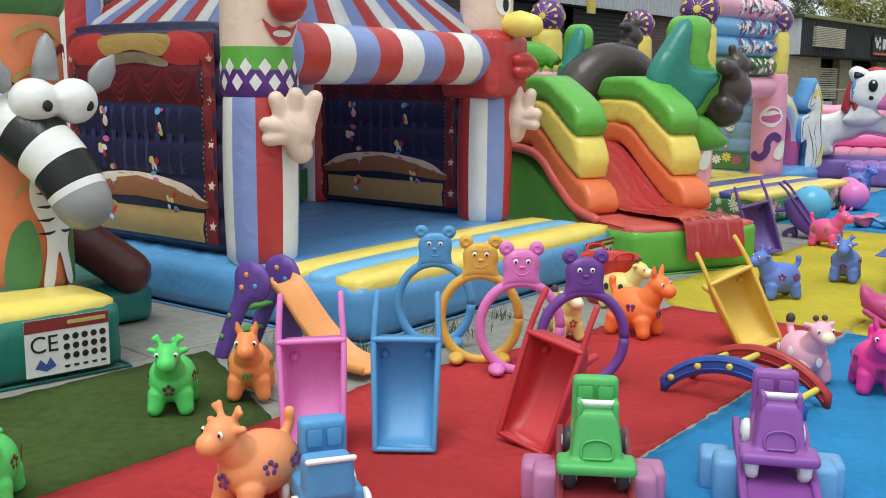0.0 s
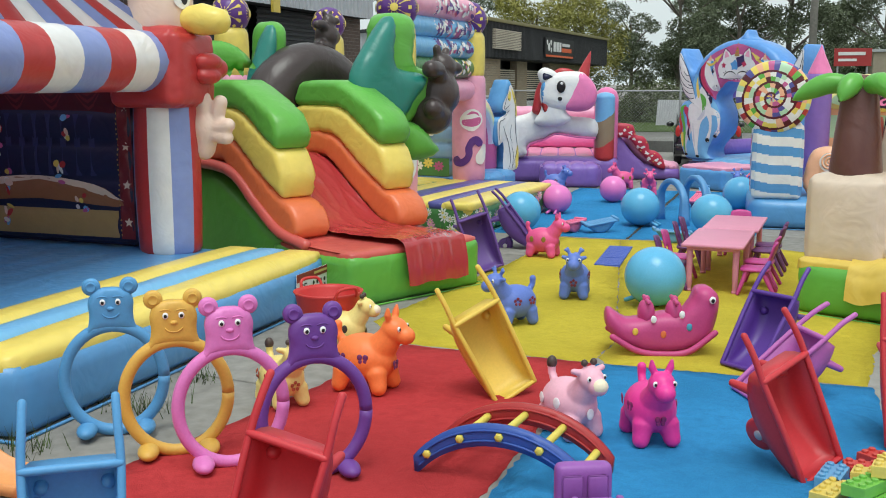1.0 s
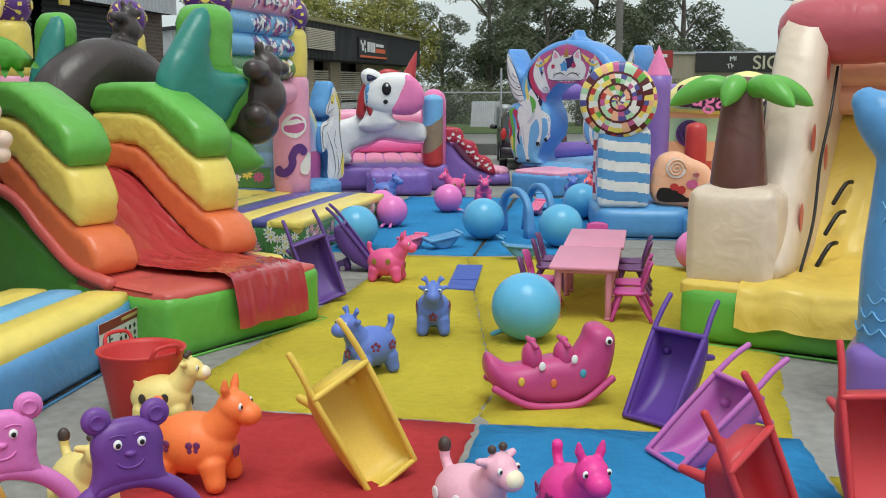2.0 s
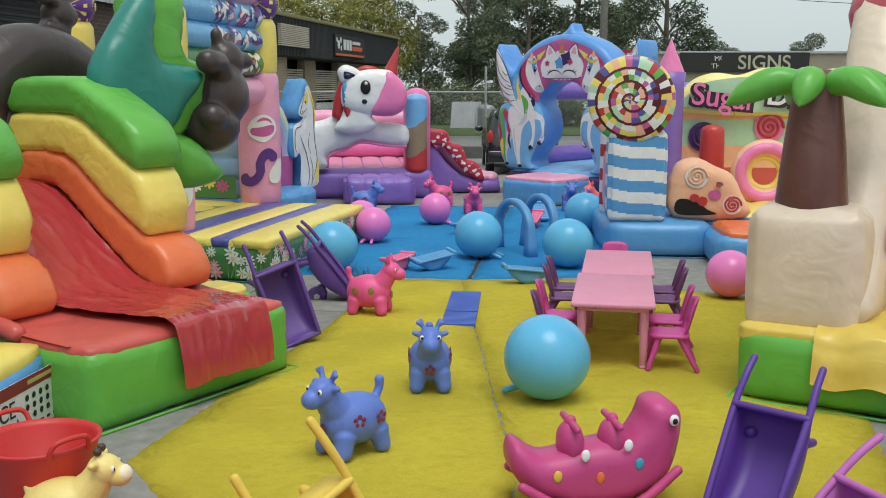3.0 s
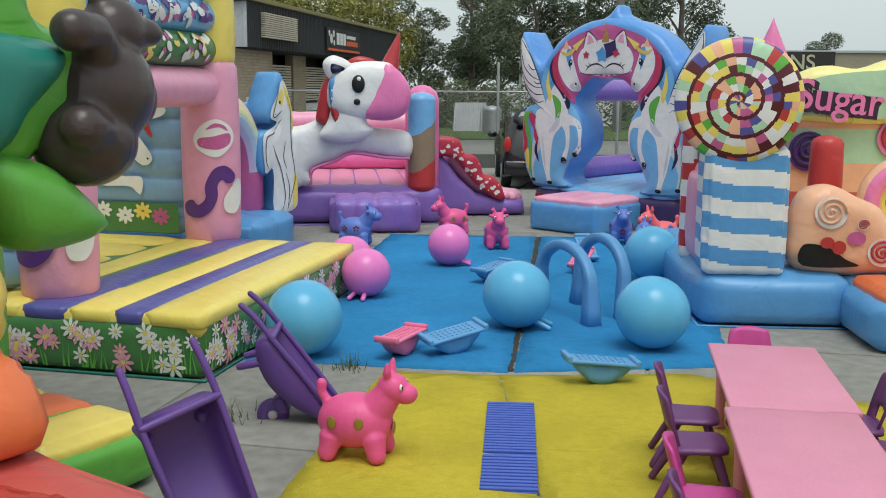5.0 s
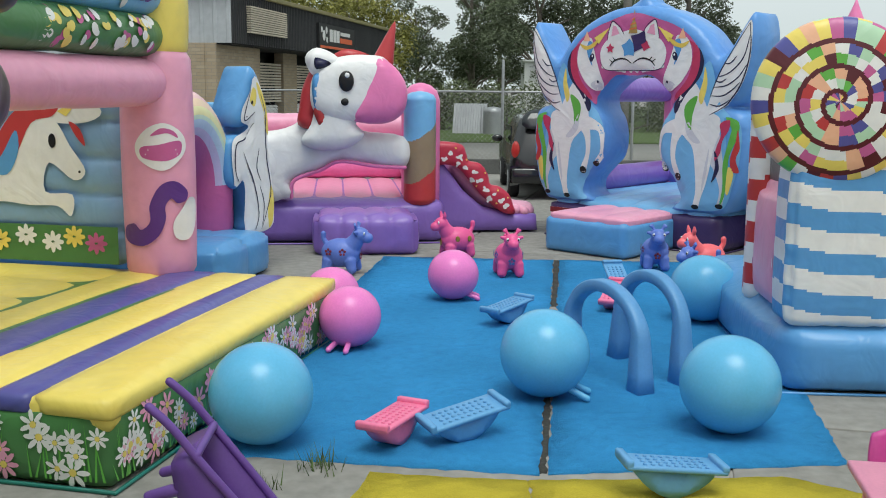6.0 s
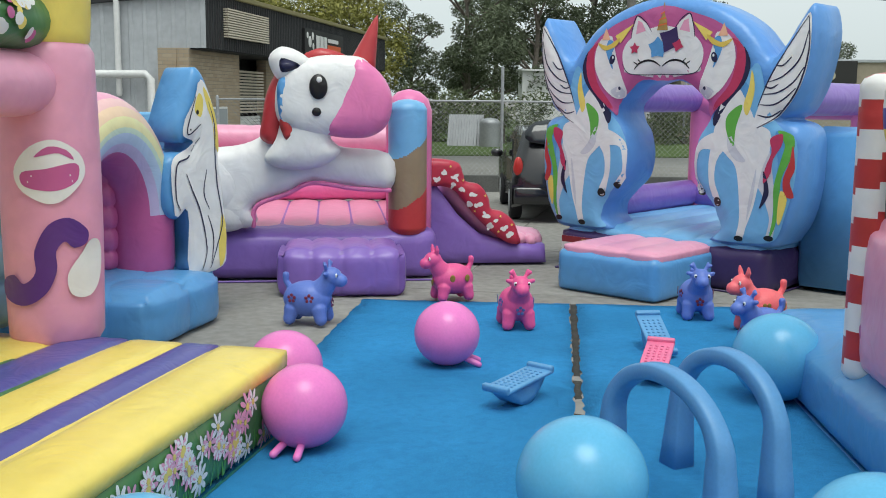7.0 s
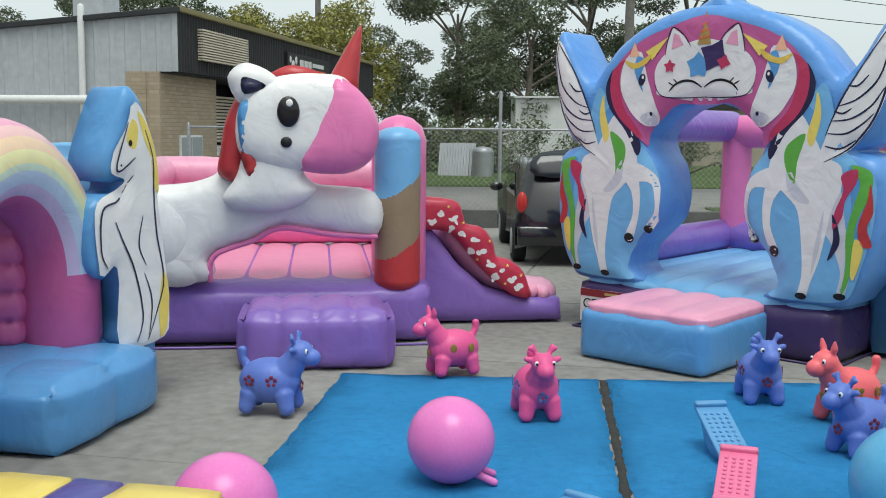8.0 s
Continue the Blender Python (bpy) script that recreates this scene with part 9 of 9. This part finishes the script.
# ---- trees ----
def crown_mesh(name, seed, blobs, leaf, count, mat):
    """Leaf sprays in uneven clumps with gaps between them. blobs: centre and radius of each clump."""
    rnd = random.Random(seed)
    v, f = [], []
    for (cx, cy, cz, r) in blobs:
        for _ in range(int(count * r * r)):
            u, a = rnd.uniform(-1, 1), rnd.uniform(0, 2 * math.pi)
            q = r * rnd.uniform(0.35, 1.0) ** 0.5 * (0.85 + 0.3 * rnd.random())
            s = math.sqrt(1 - u * u)
            p = Vector((cx + q * s * math.cos(a), cy + q * s * math.sin(a), cz + q * u * 0.75))
            d = Vector((rnd.uniform(-1, 1), rnd.uniform(-1, 1), rnd.uniform(-1, 0.4))).normalized()
            e = d.cross(Vector((rnd.uniform(-1, 1), rnd.uniform(-1, 1), rnd.uniform(-1, 1)))).normalized()
            k = leaf * rnd.uniform(0.6, 1.4)
            i = len(v)
            v += [p - e * k * 0.3, p + d * k, p + e * k * 0.3, p - d * k * 0.6]
            f.append((i, i + 1, i + 2, i + 3))
    me = bpy.data.meshes.new(name)
    me.from_pydata([tuple(q) for q in v], [], f)
    me.materials.append(mat)
    return me


def tree(seed, h, spread, mat, label, leaf=0.16, count=260, low=0.35):
    rnd = random.Random(seed)
    root = thing("tree", 0, 0, 0, label, "tree", "trees beyond the yard")
    trunk = [(0, 0, -0.1), (rnd.uniform(-0.2, 0.2), rnd.uniform(-0.2, 0.2), h * 0.3), (rnd.uniform(-0.4, 0.4), rnd.uniform(-0.4, 0.4), h * 0.62), (rnd.uniform(-0.5, 0.5), 0, h * 0.86)]
    path = smooth_path(trunk, 4)
    n = len(path)
    bm = bmesh.new()
    tube(bm, path, [h * 0.026 * (1 - 0.8 * i / n) for i in range(n)], 9)
    blobs = []
    for k in range(16):
        t = rnd.uniform(low, 1.0)
        a, d = 2.4 * k + rnd.uniform(-0.4, 0.4), spread * rnd.uniform(0.25, 1.0) * (1.15 - 0.6 * abs(t - 0.6))
        c = (d * math.cos(a), d * math.sin(a), h * t)
        s = path[min(n - 1, int(n * min(0.9, t * 0.8)))]
        tube(bm, smooth_path([tuple(s), ((s.x + c[0]) / 2, (s.y + c[1]) / 2, (s.z + c[2]) / 2 + 0.2), c], 3), [h * 0.009, h * 0.008, h * 0.007, h * 0.006, h * 0.005, h * 0.004, h * 0.003], 6)
        blobs.append((*c, spread * rnd.uniform(0.24, 0.46)))
    part("trunk", bm, M_BARK, root)
    o = new("crown", crown_mesh("crown", seed, blobs, leaf, count, mat))
    o.parent = root
    return root


GUM = [tree(3, 10.5, 3.4, M_LEAF, "tall dark green gum tree with open crown", 0.14, 760, 0.3), tree(7, 9.0, 3.0, M_LEAF, "dark green gum tree with ragged crown", 0.14, 760, 0.3)]
OLIVE = tree(11, 7.2, 2.9, M_OLIVE, "bushy tree with yellow-green leaves", 0.12, 700, 0.22)


def far_spot(yaw, d):
    return 5.0 + d * math.sin(radians(yaw)), 12.0 + d * math.cos(radians(yaw))


first = {}
for k, yaw, d, s, turn in ((0, 38.5, 52, 0.92, 0), (1, 35.0, 50, 0.9, 40), (0, 31.5, 56, 0.86, 80), (1, 28.3, 62, 0.8, 120), (0, 43.5, 60, 1.05, 200), (1, 46.8, 70, 0.55, 20), (2, 24.8, 48, 1.0, 0), (2, 22.2, 52, 1.0, 90),
                           (1, 18.0, 70, 1.1, 150), (0, 14.0, 72, 1.0, 60), (1, 51.0, 84, 0.66, 200), (0, 56.6, 80, 0.6, 250), (1, 63.0, 84, 0.6, 10), (1, 40.5, 70, 0.9, 300), (0, 33.2, 72, 0.85, 10), (1, 8.0, 76, 1.0, 10)):
    src = (GUM[0], GUM[1], OLIVE)[k]
    x, y = far_spot(yaw, d)
    if k not in first:
        first[k] = src
        src.matrix_world = pose(x, y, 0, 0, 0, turn)
        o = src
    else:
        o = copy_thing(src, pose(x, y, 0, 0, 0, turn))
    o.scale = (s, s, s)


def bush(x, y, s, seed):
    rnd = random.Random(seed)
    root = thing("shrub", x, y, rnd.uniform(0, 360), "dense dark green roadside shrub", "shrub", "roadside shrubs")
    blobs = [(rnd.uniform(-1.6, 1.6) * s, rnd.uniform(-0.7, 0.7) * s, rnd.uniform(0.4, 1.7) * s, rnd.uniform(0.5, 0.8) * s) for _ in range(12)]
    o = new("crown", crown_mesh("crown", seed, blobs, 0.11, 420, M_BUSH))
    o.parent = root
    bm = bmesh.new()
    for b in blobs[:5]:
        tube(bm, [(0, 0, 0), (b[0] * 0.5, b[1] * 0.5, b[2] * 0.6), b[:3]], [0.05, 0.04, 0.02], 6)
    part("stem", bm, M_BARK, root)


for i, (yaw, d, s) in enumerate(((33.6, 44, 1.15), (31.4, 45, 1.15), (28.8, 46, 1.2), (37.6, 43, 0.9), (40.4, 45, 1.1), (43.6, 46, 1.2), (26.4, 46, 1.3))):
    bush(*far_spot(yaw, d), s, 40 + i)
x, y = far_spot(32.8, 41.0)
tank = thing("water_tank", x, y, -31, "grey corrugated tank beyond the fence", "tank")
part("shell", lathe(bmesh.new(), [(0.02, 0), (0.42, 0.0)] + [(0.42 + 0.012 * (i % 2), 0.05 + 0.05 * i) for i in range(20)] + [(0.3, 1.15), (0.02, 1.2)], 24), M_GALV, tank)
x, y = far_spot(31.2, 41.3)
pile = thing("sheet_stack", x, y, -40, "leaning stack of grey corrugated roof sheets", "sheet stack")
for k in range(3):
    part("sheet", ribbed(bmesh.new(), -0.6, 0.6, 0, 1.4, 0, 0.1, 0.03), M_GALV, pile, "", False, pose(0.1 * k, 0.12 * k, 0, -22, 0, 0))
x, y = far_spot(37.2, 50)
shed = thing("shed", x, y, -31, "small white metal shed beyond the fence", "shed")
part("wall", bar(bmesh.new(), -2.4, 2.4, -1.6, 1.6, 0, 3.3, 0.02), M_WHITE, shed, "", False)
part("roof", bar(bmesh.new(), -2.5, 2.5, -1.75, 1.75, 3.28, 3.36, 0.01, pose(0, 0, 0, 1, 0, 0)), M_WHITE, shed, "", False)

# power poles and wires
for yaw, d in ((40.4, 42), (24.0, 58)):
    x, y = far_spot(yaw, d)
    pole = thing("power_pole", x, y, -40, "tall grey timber power pole with crossarm", "pole")
    part("pole", tube(bmesh.new(), line((0, 0, 0), (0, 0, 10.5), 4), [0.2, 0.19, 0.18, 0.16, 0.15], 12), shader("pole_timber", (0.16, 0.15, 0.135), 0.9, 0.25, 10.0, 0.3), pole)
    part("crossarm", bar(bmesh.new(), -1.1, 1.1, -0.06, 0.06, 9.6, 9.75, 0.01), M_BARK, pole, "", False)
wires = thing("power_line", 0, 0, 0, "thin dark overhead wires", "wire")
for k, (z0, z1) in enumerate(((9.2, 8.4), (8.2, 7.5), (7.2, 7.0))):
    a, b = far_spot(40.4, 42), far_spot(66, 60)
    pts = [(a[0] + (b[0] - a[0]) * t, a[1] + (b[1] - a[1]) * t, z0 + (z1 - z0) * t - 0.9 * math.sin(math.pi * t)) for t in np.linspace(0, 1, 14)]
    part("wire", tube(bmesh.new(), pts, 0.016, 5), M_BLACKCLAD, wires)

# long low shop with lettered board
signs = tagged(new("sign_shop"), "long low beige shop with a black lettered board", "building")
signs.matrix_world = pose(47.4, 48.4, 0, 0, 0, -34)
part("wall", bar(bmesh.new(), -6.0, 40, 0.4, 10, 0, 4.0, 0.02), M_BEIGE, signs, "", False)
part("roof_edge", bar(bmesh.new(), -6.1, 40.1, 0.3, 10.1, 3.95, 4.1, 0.02), M_STEEL, signs, "", False)
bd = part("sign_board", bar(bmesh.new(), -4.6, 2.9, 0.2, 0.35, 2.9, 4.02, 0.01), shader("board_black", (0.02, 0.019, 0.018), 0.5), signs, "black board with cream letters", False)
cream = shader("letter_cream", (0.5, 0.46, 0.34), 0.5)
lettering(bd, "SIGNS", 1.15, cream, pose(-1.25, 0.18, 3.06, 90, 0, 0), 0.02, "lettering", 0.01)
lettering(bd, "MORE", 0.42, M_WHITE, pose(-2.6, 0.18, 3.52, 90, 0, 0) @ Matrix.Shear("XY", 4, (0.2, 0)), 0.02)
lettering(bd, "THAN", 0.42, M_WHITE, pose(-2.75, 0.18, 3.08, 90, 0, 0) @ Matrix.Shear("XY", 4, (0.2, 0)), 0.02)
for k in range(5):
    part("window", bar(bmesh.new(), 5 + 6 * k, 8.5 + 6 * k, 0.36, 0.42, 1.0, 2.6, 0.01), shader("shop_glass", (0.03, 0.035, 0.04), 0.1), signs, "", False)
rb = thing("roadside_sign", *far_spot(42.6, 46), -38, "red roadside sign board with white bars on posts", "sign")
part("board", bar(bmesh.new(), -0.9, 0.9, -0.04, 0.04, 3.0, 3.9, 0.01), plastic("board_red", 168, 44, 44), rb, "", False)
part("text_bar", bar(bmesh.new(), -0.7, 0.6, -0.055, -0.04, 3.55, 3.72, 0), M_WHITE, rb, "", False)
part("text_bar", bar(bmesh.new(), -0.7, 0.2, -0.055, -0.04, 3.25, 3.38, 0), M_WHITE, rb, "", False)
for x in (-0.7, 0.7):
    part("post", tube(bmesh.new(), line((x, 0.05, 0), (x, 0.05, 3.6), 2), 0.05, 8), M_GALV, rb)


# ---- parked hatchback ----
def hatchback(x, y, turn):
    root = thing("car", x, y, turn, "black parked hatchback with red tail lights", "car")
    paint = shader("black_paint", (0.012, 0.012, 0.014), 0.2, 0.1, 40.0, 0.0, coat=0.6)
    glass = shader("tinted_glass", (0.02, 0.024, 0.028), 0.05, 0.05, 40.0, 0.0)
    bm = bmesh.new()
    side = [(0.0, 0.3), (-0.02, 0.62), (0.05, 0.9), (0.3, 1.36), (0.5, 1.47), (1.5, 1.5), (2.1, 1.42), (2.8, 1.0), (3.5, 0.88), (3.68, 0.7), (3.7, 0.3)]
    pr = smooth_path([(a, b, 0) for a, b in side], 3)
    rows = []
    for p in pr:
        t = max(0, (p.y - 0.85) / 0.65)
        w = 0.845 - 0.2 * t
        rows.append([bm.verts.new((s * w * k, p.x + 0.1 * (1 - k * k) * (-1 if p.x < 0.4 else (1 if p.x > 3 else 0)), p.y + 0.03 * (1 - k * k))) for s, k in ((-1, 1), (-1, 0.75), (-1, 0.3), (1, 0.3), (1, 0.75), (1, 1))])
    for a, b in zip(rows, rows[1:]):
        for i in range(5):
            bm.faces.new((a[i], a[i + 1], b[i + 1], b[i]))
    for e in (0, 5):
        low = [bm.verts.new((r[e].co.x, r[e].co.y, 0.25)) for r in rows]
        for i in range(len(rows) - 1):
            bm.faces.new((rows[i][e], rows[i + 1][e], low[i + 1], low[i]))
    bmesh.ops.remove_doubles(bm, verts=bm.verts, dist=0.002)
    body = part("body", bm, paint, root)
    part("rear_window", cushion_bm(smooth_path([(-0.56, 0.98), (-0.47, 1.34), (0.47, 1.34), (0.56, 0.98)], 4, True), 0.01, 0.01, 0.05, 0.12), glass, body, "", True, pose(0, -0.33, 0.52, -28, 0, 0) @ pose(0, 0, -0.12))
    for s in (-1, 1):
        part("tail_light", ball(bmesh.new(), (s * 0.75, 0.03, 0.88), 0.13, 16, (0.6, 0.5, 1.35)), plastic("lamp_red", 190, 36, 30, 0.15), body, "red tail light")
        part("mirror", ball(bmesh.new(), (s * 0.96, 2.3, 1.0), 0.1, 14, (1.1, 0.6, 0.75)), paint, body)
        part("side_window", bar(bmesh.new(), s * 0.79 - 0.01, s * 0.79 + 0.01, 0.7, 2.2, 0.95, 1.3, 0.005, pose(0, 0, 0)), glass, body, "", False)
        for yy in (0.65, 3.05):
            w = part("wheel", lathe(bmesh.new(), [(0.05, -0.1), (0.26, -0.1), (0.3, -0.07), (0.3, 0.07), (0.26, 0.1), (0.05, 0.1)], 28, Matrix.Translation((s * 0.74, yy, 0.3)) @ Matrix.Rotation(radians(90), 4, "Y")), plastic("tyre", 30, 30, 32, 0.8), root)
            part("rim", lathe(bmesh.new(), [(0.03, -0.108), (0.19, -0.106), (0.19, 0.106), (0.03, 0.108)], 20, Matrix.Translation((s * 0.74, yy, 0.3)) @ Matrix.Rotation(radians(90), 4, "Y")), M_GALV, w)
    part("bumper", bar(bmesh.new(), -0.82, 0.82, -0.1, 0.15, 0.3, 0.58, 0.05), paint, body)
    part("number_plate", bar(bmesh.new(), -0.19, 0.19, -0.115, -0.1, 0.62, 0.73, 0.004), M_WHITE, body, "pale number plate with a plain bar", False)
    part("plate_bar", bar(bmesh.new(), -0.14, 0.14, -0.12, -0.115, 0.65, 0.7, 0), plastic("ink", 40, 34, 36), body, "", False)
    part("badge", bar(bmesh.new(), -0.12, 0.12, -0.115, -0.1, 0.86, 0.89, 0), M_GALV, body, "", False)


hatchback(14.57, 24.72, -30)


# weeds in the joints before the castles
rnd = random.Random(77)
v, f = [], []
for cx, cy, r, n in ((0.1, 8.35, 0.22, 90), (-0.6, 7.75, 0.2, 70), (-1.05, 7.95, 0.25, 90), (4.55, 14.0, 0.14, 40), (5.72, 14.75, 0.12, 50), (0.55, 8.9, 0.15, 40), (5.3, 14.6, 0.1, 30)):
    for _ in range(n):
        x, y, a, h = cx + rnd.gauss(0, r * 0.6), cy + rnd.gauss(0, r * 0.5), rnd.uniform(0, 6.28), rnd.uniform(0.05, 0.17)
        d = Vector((math.cos(a), math.sin(a), 0))
        i = len(v)
        v += [(x - d.y * 0.004, y + d.x * 0.004, 0), (x + d.y * 0.004, y - d.x * 0.004, 0), (x + d.x * h * 0.5, y + d.y * h * 0.5, h)]
        f.append((i, i + 1, i + 2))
me = bpy.data.meshes.new("weeds")
me.from_pydata(v, [], f)
me.materials.append(M_GRASS)
tagged(new("weeds", me), "green grassy weeds growing in the concrete joints", "weeds", kind="stuff")
